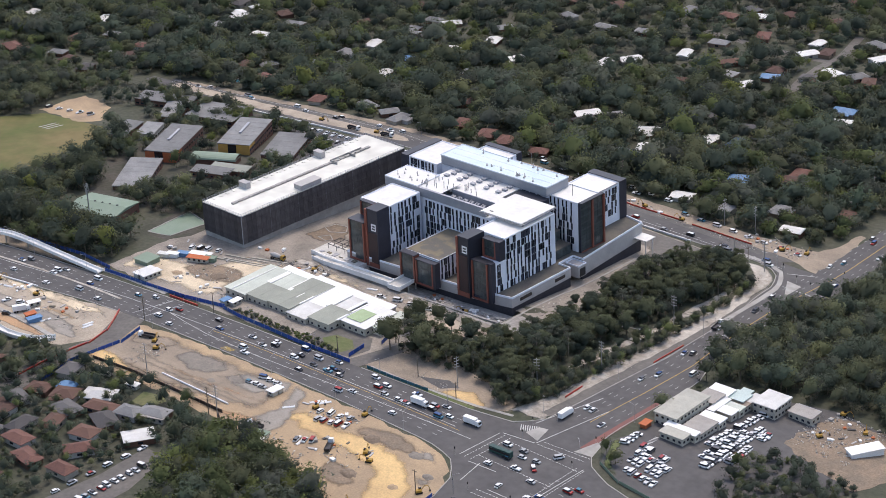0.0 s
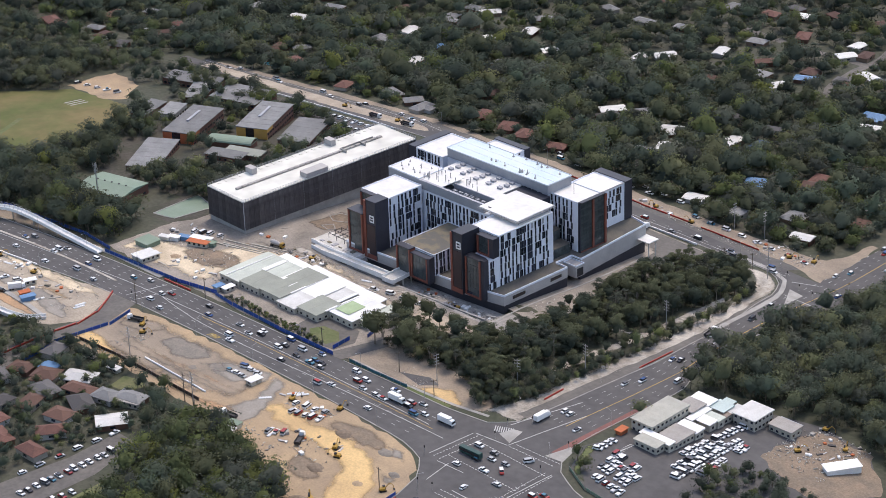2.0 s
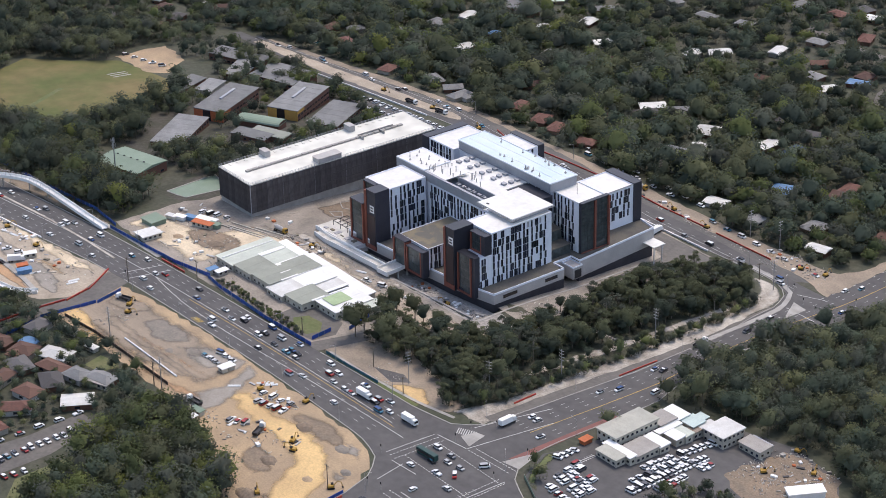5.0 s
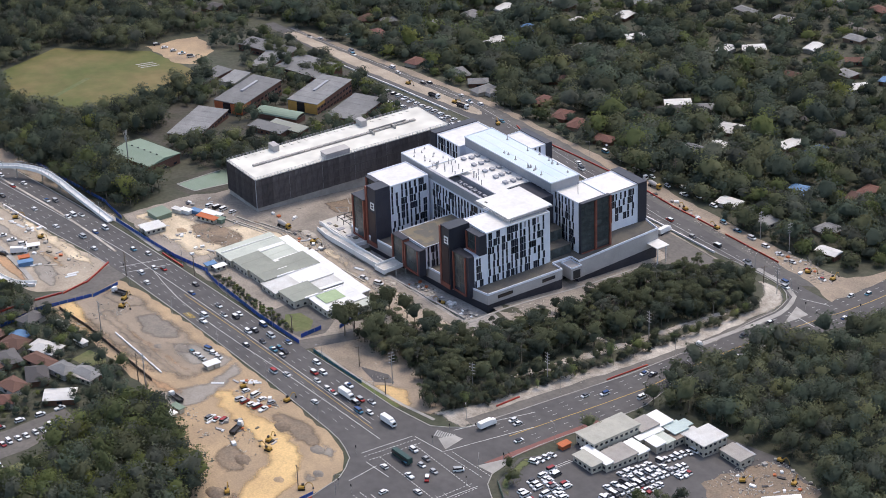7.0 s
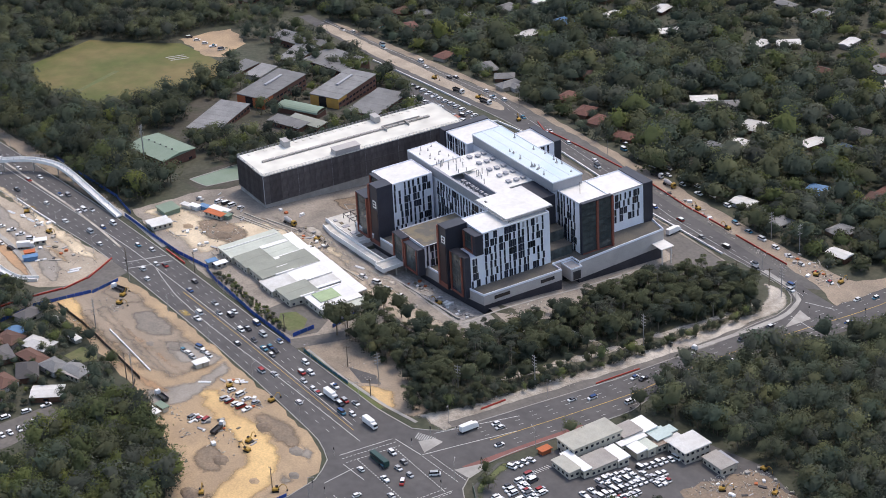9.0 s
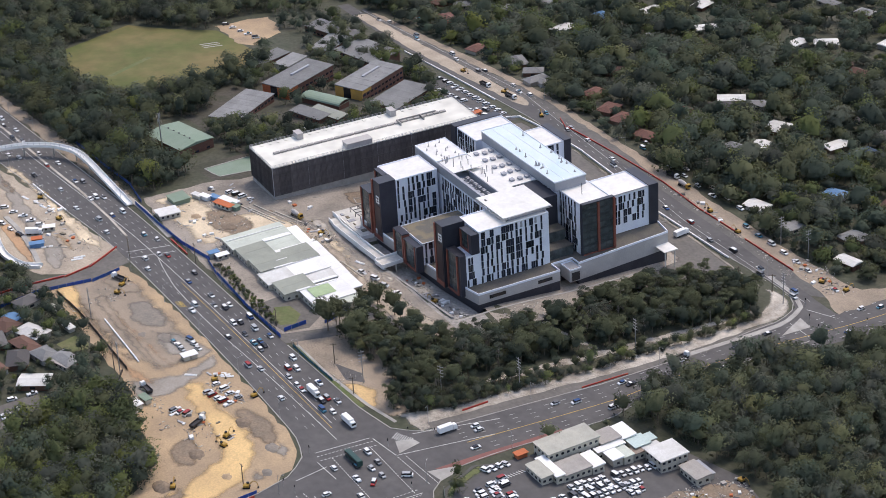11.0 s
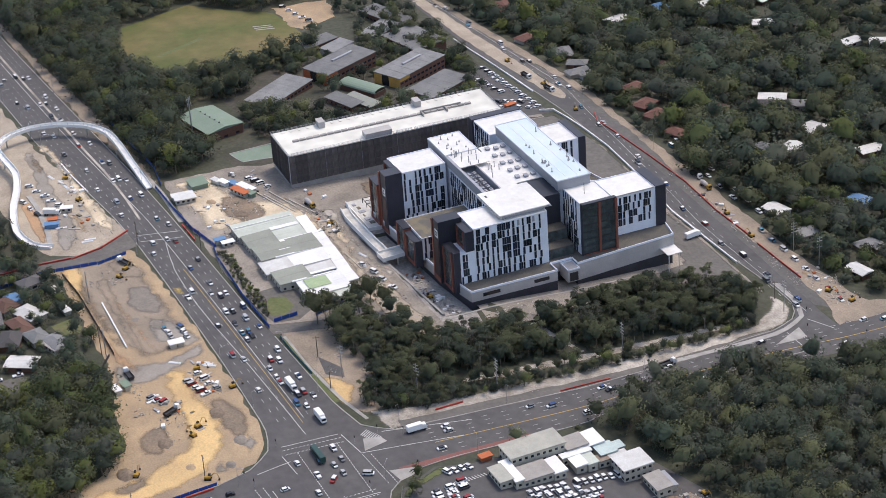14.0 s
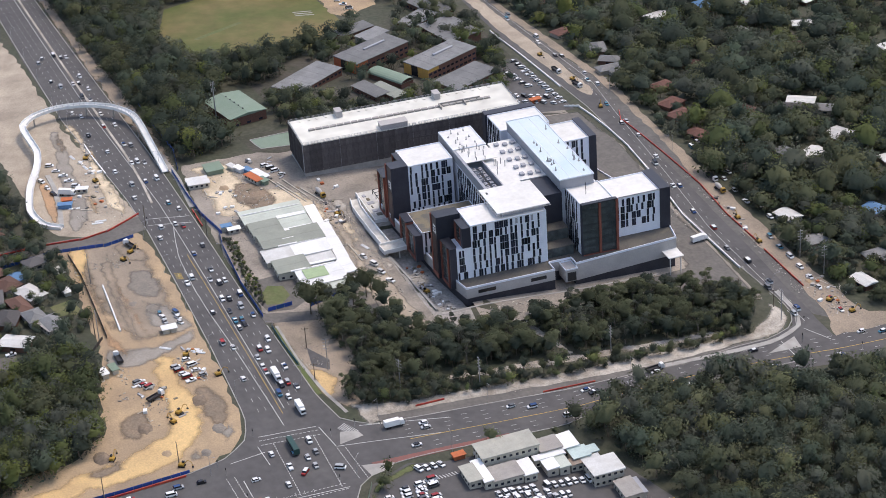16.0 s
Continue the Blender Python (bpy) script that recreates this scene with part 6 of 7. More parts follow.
woods("west_wood", scatter([(-206, -90), (-260, -97), (-330, -102), (-440, -108), (-560, -116), (-620, -118), (-620, -50), (-500, -56), (-470, -50), (-430, -62), (-384, -64), (-350, -52), (-312, -40), (-292, -62), (-245, -68), (-226, -58)], 6.6, wood_rng), wood_rng, 0.75, 1.25, BROAD, "eucalypt belt between the road and the school", kinds=range(6))
OVAL = [(-470, -46), (-492, 5), (-468, 26), (-448, 51), (-394, 55), (-362, 36), (-350, 13), (-338, -43), (-350, -52), (-370, -52), (-384, -62), (-422, -60)]
ring_trees = [p for p in scatter([(-520, -80), (-530, 40), (-480, 62), (-462, 54), (-446, 60), (-400, 64), (-352, 44), (-338, 16), (-326, -46), (-350, -66), (-430, -76)], 6.5, wood_rng, 0.85) if not inside(*p, OVAL) and edge_distance(*p, OVAL) > 2.5 and not (-462 < p[0] < -402 and 48 < p[1] < 95)]
woods("oval_trees", ring_trees + scatter([(-352, -50), (-336, -46), (-328, -20), (-344, 10), (-352, 34), (-360, 34), (-350, 8), (-344, -30)], 4.2, wood_rng) + scatter([(-325, -44), (-296, -34), (-306, -18), (-328, 4), (-338, -10)], 6.5, wood_rng, 0.7) + scatter([(-500, -50), (-520, 10), (-480, 40), (-462, 60), (-470, 100), (-640, 100), (-640, -40)], 7.4, wood_rng), wood_rng, 0.7, 1.1, MIX, "dark tree line round the sports oval", kinds=range(6))
woods("school_trees", scatter([(-245, -28), (-205, -14), (-196, 2), (-200, 60), (-235, 62), (-236, 20), (-262, 12), (-285, -14), (-275, -28)], 5.6, wood_rng, 0.95) + off_school(scatter([(-345, 15), (-300, 22), (-240, 60), (-236, 112), (-330, 132), (-410, 128), (-380, 80), (-350, 60)], 6.6, wood_rng, 0.9)) + scatter([(-345, 70), (-300, 110), (-260, 118), (-330, 132), (-440, 132), (-440, 90), (-380, 84)], 8.0, wood_rng, 0.75) + scatter([(-262, 104), (-244, 100), (-240, 116), (-262, 118)], 7, wood_rng, 0.5), wood_rng, 0.55, 0.9, BROAD, "shade trees between school buildings", kinds=range(6))


LANES = [[(-126, 512), (-120, 492), (-113, 469), (-113, 443), (-106, 405), (-90, 380)], [(-113, 455), (-170, 452), (-240, 462)]]


def on_street(x, y):
    for line in LANES:
        for (x0, y0), (x1, y1) in zip(line, line[1:]):
            f = ((x - x0) * (x1 - x0) + (y - y0) * (y1 - y0)) / ((x1 - x0) ** 2 + (y1 - y0) ** 2)
            f = min(1, max(0, f))
            if math.hypot(x - x0 - f * (x1 - x0), y - y0 - f * (y1 - y0)) < 5.0:
                return True
    return False


streets = Shape()
for line in LANES:
    ribbon(streets, line, 6.5, 0.0, 0.12)
structure("suburban_streets", streets, M_asphalt_old, "worn asphalt lanes between the gardens", "road")


def clear_of(points, gap):
    """Points off the houses and the streets between them."""
    return [(x, y) for x, y in points if all(math.hypot(x - a, y - b) > gap for a, b in placed) and not on_street(x, y)]


NORTH = [(-770, 152), (-440, 156), (-400, 163), (-390, 165), (-300, 172), (-230, 174), (-169, 172.5), (-50, 174.5), (16, 177), (34, 181), (54, 187), (59, 215), (54, 262), (40, 330), (-50, 520), (-140, 640), (-470, 440), (-770, 230)]
near = [p for p in scatter(NORTH, 7.8, wood_rng, 0.96) if p[1] < 330 + 0.25 * (p[0] + 300)]
far = [p for p in scatter(NORTH, 9.6, wood_rng, 0.93) if p[1] >= 330 + 0.25 * (p[0] + 300)]
woods("north_gardens", clear_of(near, 7.0), wood_rng, 0.7, 1.4, BROAD, "dense suburban gardens and street trees", coarse=True)
woods("far_gardens", clear_of(far, 7.6), wood_rng, 0.65, 1.2, BROAD, "distant leafy suburb", coarse=True)
woods("northwest_gardens", clear_of(scatter([(-460, 92), (-440, 134), (-462, 138), (-462, 160), (-740, 160), (-740, 100)], 7.0, wood_rng, 0.8), 9.0), wood_rng, 0.6, 1.0, BROAD, "leafy gardens beyond the school")
def off_parking(points):
    """Points off the suburban street and the lawn beside it."""
    return [p for p in points if not inside(*p, [(-38, -212), (-24, -207), (-8, -224), (12, -246), (14, -300), (-42, -300)]) and not inside(*p, GARDEN_LAWN)]


woods("south_gardens", off_parking(clear_of(scatter([(-150, -178), (-126, -176), (-95, -172), (-45, -172), (-20, -186), (-22, -290), (-120, -290), (-260, -230), (-290, -196), (-230, -190), (-190, -186)], 5.2, wood_rng, 0.92), 5.6)), wood_rng, 0.4, 0.85, BROAD, "gardens and fruit trees behind the houses")
woods("south_bush", off_parking(scatter([(-14, -186), (-2, -181), (16, -184), (48, -186), (64, -196), (72, -212), (84, -240), (86, -275), (-14, -275), (-16, -220)], 5.2, wood_rng)), wood_rng, 0.65, 1.2, [M_leaf, M_leaf_light, M_leaf_light, M_leaf_dark, M_leaf_grey], "tall green bushland beside the road works", kinds=range(6))
woods("median_shrubs", scatter([(-106, -95), (-60, -96), (-36, -95), (-36, -90), (-60, -89), (-106, -89)], 1.9, wood_rng, 0.75) + scatter([(-50, -92), (-36, -95), (-28, -90), (-40, -90)], 3, wood_rng), wood_rng, 0.16, 0.36, [M_leaf, M_leaf_light, M_leaf_grey], "low olive shrubs along the blue hoarding", kinds=(6, 7))
woods("verge_scrub", [(x + wood_rng.uniform(-2, 2), y + wood_rng.uniform(-2, 2)) for x, y, a in along([(66, -72), (73, -50), (73.5, -30), (72.5, 30), (69, 80), (62, 122)], 2.6)], wood_rng, 0.3, 0.6, BROAD, "straggling saplings on the wood's edge")

woods("northeast_bush", clear_of(scatter([(103, 134), (103, 165), (97, 205), (90, 262), (78, 330), (110, 350), (250, 290), (262, 190), (180, 150)], 7.0, wood_rng, 0.95), 8.0), wood_rng, 0.7, 1.1, BROAD, "leafy bush by the far junction", kinds=range(6), coarse=True)

# ---- vehicles ----


def car_parts(l, w, h, bonnet, boot):
    """Meshes of one car: body, greenhouse, roof and a wheel."""
    body, top = Shape(), Shape()
    z0, z1 = 0.3, h * 0.58
    prof = [(-l / 2, z0), (l / 2, z0), (l / 2 + 0.02, z1 * 0.72), (l / 2 - 0.12, z1 * 0.92), (l / 2 - bonnet, z1), (-l / 2 + boot, z1), (-l / 2 + 0.08, z1 * 0.95), (-l / 2, z1 * 0.7)]
    n = len(prof)
    body.v = [(x, -w / 2, z) for x, z in prof] + [(x, w / 2, z) for x, z in prof]
    body.f = [tuple(range(n)), tuple(reversed(range(n, 2 * n)))] + [(i, n + i, n + (i + 1) % n, (i + 1) % n) for i in range(n)]
    x0, x1 = -l / 2 + boot, l / 2 - bonnet
    g = [(x0 - 0.1, z1), (x1 + 0.25, z1), (x1 - 0.45, h - 0.08), (x0 + 0.35, h - 0.08)]
    glass = Shape()
    k = 0.13
    glass.v = [(g[0][0], -w / 2 + 0.06, z1), (g[1][0], -w / 2 + 0.06, z1), (g[1][0], w / 2 - 0.06, z1), (g[0][0], w / 2 - 0.06, z1), (g[3][0], -w / 2 + k, g[3][1]), (g[2][0], -w / 2 + k, g[2][1]), (g[2][0], w / 2 - k, g[2][1]), (g[3][0], w / 2 - k, g[3][1])]
    glass.f = [(0, 1, 5, 4), (1, 2, 6, 5), (2, 3, 7, 6), (3, 0, 4, 7), (4, 5, 6, 7)]
    top.box(g[3][0] - 0.05, g[2][0] + 0.05, -w / 2 + k - 0.03, w / 2 - k + 0.03, h - 0.09, h)
    wheel = Shape().rod((0, -0.11, 0), (0, 0.11, 0), 0.33, sides=10)
    return body, glass, top, wheel


CARS = {}
for key, (l, w, h, bonnet, boot) in {"sedan": (4.6, 1.82, 1.45, 1.25, 0.85), "hatch": (4.1, 1.75, 1.5, 1.05, 0.3), "wagon": (4.75, 1.9, 1.75, 1.15, 0.15), "van": (5.0, 1.95, 2.05, 0.75, 0.08), "ute": (5.2, 1.88, 1.75, 1.3, 2.1)}.items():
    b, g, t, wh = car_parts(l, w, h, bonnet, boot)
    CARS[key] = (b.data("body", M_car), g.data("glass", M_carglass), t.data("roof_panel", M_car), wh.data("wheel", M_tyre), l, w, b.data("body", M_carwhite), t.data("roof_panel", M_carwhite))
car_rng = random.Random(9)
TEXT = {"sedan": "four-door sedan", "hatch": "small hatchback", "wagon": "tall family wagon", "van": "delivery van", "ute": "utility pickup"}


def car(x, y, turn, key=None, white=False, where="on the road", group="cars on the road"):
    key = key or car_rng.choice(("sedan", "sedan", "hatch", "hatch", "wagon", "wagon", "van", "ute"))
    b, g, t, wh, l, w, bw, tw = CARS[key]
    root = thing("car", TEXT[key] + " " + where, "car", x, y, ground(x, y) + 0.12, turn, group=group)
    body = part("body", bw if white else b, None, root)
    part("glass", g, None, body)
    part("roof_panel", tw if white else t, None, body)
    for sx in (-0.31, 0.31):
        for sy in (-0.5, 0.5):
            part("wheel", wh, None, root, m=pose(l * sx, (w - 0.2) * sy, 0.33))


def traffic(line, lanes, turn_back, lo, hi, start=0.0):
    for d in lanes:
        s = start + car_rng.uniform(0, 20)
        pts = along(offset(line, d), 1.0)
        while s < len(pts) - 3:
            x, y, a = pts[int(s)]
            car(x, y, math.degrees(a) + (180 if d < 0 else 0) + (180 if turn_back else 0))
            s += car_rng.uniform(lo, hi)


NEARAXIS = [(-420, -130), (-310, -125.5), (-236, -121), (-160, -116), (-97, -114), (0, -110.5), (76, -107.5)]
traffic(NEARAXIS, (-9, -5.5), False, 28, 64)
traffic(NEARAXIS, (2.2, 5.4, 8.6), False, 24, 64)
traffic([(-60, -112.5), (0, -110.5), (78, -107.5)], (2.2, 5.4, 11.5), False, 12, 30)
traffic([(122, -122), (260, -125)], (-10, -6, 6, 10), False, 11, 40)
traffic(SIDE, (-7, 4.6, 8), True, 30, 90)
traffic([(110, -150), (112, -300)], (-9, -5, 5), False, 10, 22)
traffic(BACK, (-1.7, 1.8), True, 18, 60)
for x, y, a in ((88, -104, 2), (97, -103.5, 2), (107, -106.5, 3), (116, -121, 182), (104, -117, 181), (95, -113, 180), (110, -112, -40), (100, -108, 5), (92, -122, 183), (112, -97, 60), (108, -133, 95)):
    car(x, y, a)
for x0, y0, x1, y1, n, face in ((152, -40, 153.5, 0, 14, 5), (163, -58, 161, -12, 17, 5), (168.5, -50, 166, -14, 14, 185), (157.8, -56, 156.5, -20, 9, 185), (133, -63, 150, -66, 8, 95), (135, -69, 153, -72, 8, 95), (136, -76, 153, -78, 7, 275), (124.5, -66, 124, -56, 4, 20), (140, -84, 156, -86, 6, 95)):
    for k in range(n):
        if car_rng.random() < 0.93:
            f = k / max(1, n - 1)
            car(x0 + (x1 - x0) * f + car_rng.uniform(-0.3, 0.3), y0 + (y1 - y0) * f, face + car_rng.uniform(-3, 3), car_rng.choice(("sedan", "hatch", "wagon", "ute", "van")), True, "parked in the car yard", "cars in the yard")
for x0, y0, x1, y1, n, face in ((-240, 92, -224, 128, 10, 20), (-287, 131, -214, 134, 13, 95), (-268, 120, -244, 124, 5, 95), (-232, 90, -214, 128, 9, 200), (-250, 20, -240, 26, 4, 20), (-456, 60, -420, 66, 5, 70), (-22, -272, -22, -224, 13, 5), (-9, -274, -7, -256, 5, 5), (-36, -262, -34, -214, 6, 88), (-40, -134, -30, -134, 3, 20), (-42, -141, -34, -140, 3, 10), (4, -139, 19, -135, 4, 100), (8, -145, 22, -141, 5, 100), (-240, -160, -205, -152, 5, 70), (-230, -170, -200, -165, 4, 20), (-20, 171, 55, 171, 8, 3), (-185, -52, -170, -46, 4, 100), (14, -164, 20, -160, 3, 110), (-150, 184, -40, 181, 9, 3), (-60, -33, -32, -28, 4, 20), (-130, 178, -60, 176, 6, 3)):
    for k in range(n):
        f = k / max(1, n - 1)
        car(x0 + (x1 - x0) * f + car_rng.uniform(-0.4, 0.4), y0 + (y1 - y0) * f + car_rng.uniform(-0.4, 0.4), face + car_rng.uniform(-6, 6), None, car_rng.random() < 0.5, "parked on open ground", "parked cars")


def truck(x, y, turn, kind, label):
    """A lorry with cab, chassis and a body: box, tray, mixer or coach."""
    t = thing("truck" if kind != "bus" else "bus", label, "truck" if kind != "bus" else "bus", x, y, ground(x, y) + 0.12, turn)
    if kind == "bus":
        b = part("body", Shape().box(-6, 6, -1.25, 1.25, 0.5, 3.1).box(-5.9, 5.9, -1.15, 1.15, 3.1, 3.25), M_bluegreen, t)
        part("glass", Shape().box(-5.8, 6.04, -1.29, 1.29, 1.5, 2.6), M_carglass, b)
        wheels = (-3.8, 3.9)
    else:
        part("chassis", Shape().box(-4.5, 4.4, -0.5, 0.5, 0.6, 1.0), M_darksteel_and_shade, t)
        c = part("cab", Shape().box(2.5, 4.5, -1.2, 1.2, 0.7, 2.2).prism([(2.5, -1.15), (4.2, -1.15), (4.2, 1.15), (2.5, 1.15)], 2.2, 3.0, 0.92), M_yellow if kind == "mixer" else M_tin_white, t)
        part("windscreen", Shape().box(4.2, 4.54, -1.05, 1.05, 1.7, 2.5), M_carglass, c)
        wheels = (-3.6, -2.3, 3.3)
        if kind == "box":
            part("cargo_box", Shape().box(-4.6, 2.3, -1.25, 1.25, 1.0, 3.7), M_tin_white, t)
        elif kind == "tray":
            s = Shape().box(-4.6, 2.3, -1.25, 1.25, 1.0, 1.2).box(-4.6, 2.3, -1.25, -1.15, 1.2, 2.0).box(-4.6, 2.3, 1.15, 1.25, 1.2, 2.0).box(-4.6, -4.5, -1.15, 1.15, 1.2, 2.0)
            part("tray", s, M_darksteel_and_shade, t)
        elif kind == "mixer":
            part("drum", Shape().rod((-4.4, 0, 2.5), (-2.6, 0, 2.4), 0.7, 1.25, sides=12).rod((-2.6, 0, 2.4), (0.2, 0, 2.1), 1.25, 1.2, sides=12).rod((0.2, 0, 2.1), (2.0, 0, 1.8), 1.2, 0.6, sides=12), M_podium, t, "pale mixing drum")
    w = bpy.data.meshes.get("truck_wheel") or Shape().rod((0, -0.16, 0), (0, 0.16, 0), 0.5, sides=10).data("truck_wheel", M_tyre)
    for wx in wheels:
        for wy in (-1.05, 1.05):
            part("wheel", w, None, t, m=pose(wx, wy, 0.5))


M_bluegreen = mat("bus_green", (0.03, 0.075, 0.065), (0.025, 0.06, 0.055), scale=0.5, rough=0.35)
truck(34, -104, 3, "box", "long white box truck on the road")
truck(64, -101, 3, "box", "white box truck waiting at the lights")
truck(91, -112, 182, "bus", "dark green bus at the junction")
truck(82, 62, 98, "tray", "dark tipper truck on the road")
truck(-118, -140, 200, "tray", "tipper truck on the road works")
truck(-9, -168, 185, "tray", "tipper truck on the road works")
truck(30, -159, 120, "tray", "tipper truck on the haul road")
truck(-136, -34, 10, "mixer", "yellow concrete mixer beside the parking garage")
truck(-236, 152, 8, "tray", "tipper truck on the street works")
truck(-262, 149, 6, "tray", "tipper truck on the street works")
truck(89.8, -65.6, 92, "box", "white truck turning onto the side road")
truck(-76, 169, 5, "mixer", "yellow concrete mixer on the road works")
truck(-196, -158, 60, "box", "white service truck on the road works")
truck(-26, 134, 100, "box", "turquoise and white truck by the hospital")
truck(-90, 171, 5, "tray", "crane truck on the road works")


def excavator(x, y, turn, label="yellow excavator with its boom bent on bare earth"):
    t = thing("excavator", label, "excavator", x, y, ground(x, y) + 0.1, turn)
    t.scale = (0.8, 0.8, 0.8)
    for sy in (-1.1, 1.1):
        part("track", Shape().box(-1.9, 1.9, sy - 0.3, sy + 0.3, 0.1, 0.8).box(-1.6, 1.6, sy - 0.3, sy + 0.3, 0, 0.1), M_tyre, t)
    part("body", Shape().box(-1.8, 1.3, -1.25, 1.25, 0.9, 2.1), M_yellow, t)
    part("cab", Shape().box(0.0, 1.4, 0.2, 1.25, 2.1, 3.0), M_carglass, t)
    part("boom", Shape().rod((1.1, -0.3, 1.7), (3.6, -0.3, 4.4), 0.28, 0.24, 4).rod((3.6, -0.3, 4.4), (5.6, -0.3, 3.4), 0.24, 0.2, 4), M_yellow, t)
    part("stick", Shape().rod((5.6, -0.3, 3.4), (6.2, -0.3, 1.0), 0.18, 0.15, 4), M_yellow, t)
    part("bucket", Shape().prism([(5.7, -0.8), (6.7, -0.8), (6.7, 0.2), (5.7, 0.2)], 0.2, 1.0, 0.7), M_darksteel_and_shade, t)


for x, y, a in ((52, -156, 200), (70, -187, 150), (86, -160, 60), (0, -138, 80), (-104, -146, 30), (-111, -141, 120), (22, -128, 100), (-17, 163, 190), (46, 170, 40), (58, 176, 100), (-110, -32, 30), (-20, -14, 200), (183, 2, 60), (196, 20, 120), (179, 28, 10), (-44, 164, 180), (-246, 153, 20), (-292, 150, 10), (-200, 152, 160), (-240, -140, 70), (-206, -141, 20), (46, -152, 120)):
    excavator(x, y, a)


def heap(x, y, r, h, material, label, seed):
    s, rr = Shape(), random.Random(seed)
    rings, n = 5, 14
    for i in range(rings):
        f = i / rings
        for k in range(n):
            a = 2 * math.pi * k / n
            q = r * (1 - f) * rr.uniform(0.8, 1.15)
            px, py = x + q * math.cos(a) * 1.3, y + q * math.sin(a)
            s.v.append((px, py, ground(px, py) - 0.1 + (h * (1 - (1 - f) ** 2) + rr.uniform(-0.1, 0.15) if i else 0)))
    s.v.append((x, y, ground(x, y) + h))
    for i in range(rings - 1):
        s.f += [(i * n + k, i * n + (k + 1) % n, (i + 1) * n + (k + 1) % n, (i + 1) * n + k) for k in range(n)]
    s.f += [((rings - 1) * n + k, (rings - 1) * n + (k + 1) % n, rings * n) for k in range(n)]
    tagged(part("earth_mound", s, material, smooth=True), label, "mound", "mounds of earth")


for k, (x, y, r, h, m, text) in enumerate(((37, -140, 9, 2.2, M_pile, "brown heap of dug earth"), (62, -137, 8, 1.2, M_gravel, "grey heap of gravel"), (50, -168, 9, 2.0, M_pile, "brown heap of dug earth"), (78, -147, 6, 1.6, M_gravel, "grey heap of gravel"), (72, -163, 6, 1.0, M_sand, "pale heap of sand"), (-52, -142, 9, 0.9, M_gravel, "low grey heap of gravel"), (-60, -150, 6, 0.8, M_gravel, "low grey heap of gravel"),
                                        (-146, -68, 11, 2.2, M_pile, "brown heap of dug earth"), (-152, -42, 4, 1.2, M_pile, "small dark heap of earth"), (-168, -78, 7, 1.4, M_sand, "pale heap of sand"), (65, -190, 10, 2.5, M_pile, "brown heap of dug earth"), (24, 170, 5, 1.5, M_sand, "pale heap of sand"))):
    heap(x + 2, y - 1, r * 0.42, h * 0.6, m, text, 50 + k)

# ---- fences, barriers and poles ----


def panels(name, label, category, line, step, height, material, thick=0.08, base=0.0):
    """A fence of separate panels with a post at each joint."""
    pts = along(line, step)
    root = thing(name, label, category, pts[0][0], pts[0][1])
    me = Shape().box(0.05, step - 0.05, -thick / 2, thick / 2, base, height).data("panel", material)
    post = Shape().box(-0.06, 0.06, -0.06, 0.06, -0.3, height + 0.1).data("post", M_steel)
    inv = root.matrix_basis.inverted()
    for (x, y, a), nxt in zip(pts, pts[1:] + pts[-1:]):
        z = ground(x, y)
        m = inv @ pose(x, y, z) @ Matrix.Rotation(a, 4, 'Z')
        part("panel", me, None, root, m=m)
        if "barrier" not in name:
            part("post", post, None, root, m=m)
    return root


panels("hoarding", "long blue cloth-covered site fence along the road", "fence", [(-200, -100), (-168, -99.5), (-138, -98), (-116, -94), (-98, -96.4), (-55, -97.5), (-24, -96), (-26, -82)], 4.2, 2.1, M_blue)
panels("site_fence", "low dark cloth-covered fence beside the wood", "fence", [(24.5, -21), (27, -12), (27.4, 0), (25, 26), (19, 58)], 4.2, 1.6, M_darksteel_and_shade)
panels("hoarding", "blue cloth-covered fence beside the footbridge ramp", "fence", [(-330, -97), (-264, -95), (-228, -93), (-204, -96)], 4.2, 2.0, M_blue)
panels("hoarding", "blue site fence by the access lane", "fence", [(-22, -72), (-26, -60), (-36, -42)], 4.2, 2.0, M_blue)
panels("hoarding", "dull teal cloth fence along the corner footpath", "fence", [(-10, -94.2), (6, -93.6), (24, -92)], 4.2, 1.6, M_teal)
panels("hoarding", "blue fence along the side street", "fence", [(-128, -136), (-124, -150), (-128, -178), (-123, -204)], 4.2, 1.8, M_blue)
panels("hoarding", "blue fence along the haul road exit", "fence", [(92, -158), (95, -185), (97, -215)], 4.2, 1.8, M_blue)
panels("barrier", "red and white water-filled barriers along the side street", "barrier", [(-154, -128), (-148, -136), (-141, -146), (-137, -160), (-139, -180), (-138, -204)], 3.0, 1.0, M_red, 0.5)
panels("barrier", "red barriers along the road edge", "barrier", [(-146, -101), (-128, -100.5)], 3.0, 1.0, M_red, 0.5)
panels("barrier", "red and white barriers at the junction", "barrier", [(94, -160), (97, -190), (99, -222)], 3.0, 1.0, M_red, 0.5)
panels("barrier", "red plastic barriers along the street works", "barrier", [(-192, 160), (-180, 156), (-162, 157.5), (-123, 160), (-86, 162), (-50, 160.5), (-17, 162.5)], 3.0, 0.9, M_red, 0.4)
panels("barrier", "red plastic barriers along the street works", "barrier", [(-9, 162), (12, 163), (28, 164)], 3.0, 0.9, M_red, 0.4)
panels("barrier", "red plastic barriers on the sandy verge", "barrier", [(78, -52), (77, -40)], 2.0, 0.8, M_red, 0.4)
panels("barrier", "red plastic barriers on the verge edge", "barrier", [(85, 6), (83.5, 30)], 2.0, 0.7, M_red, 0.4)
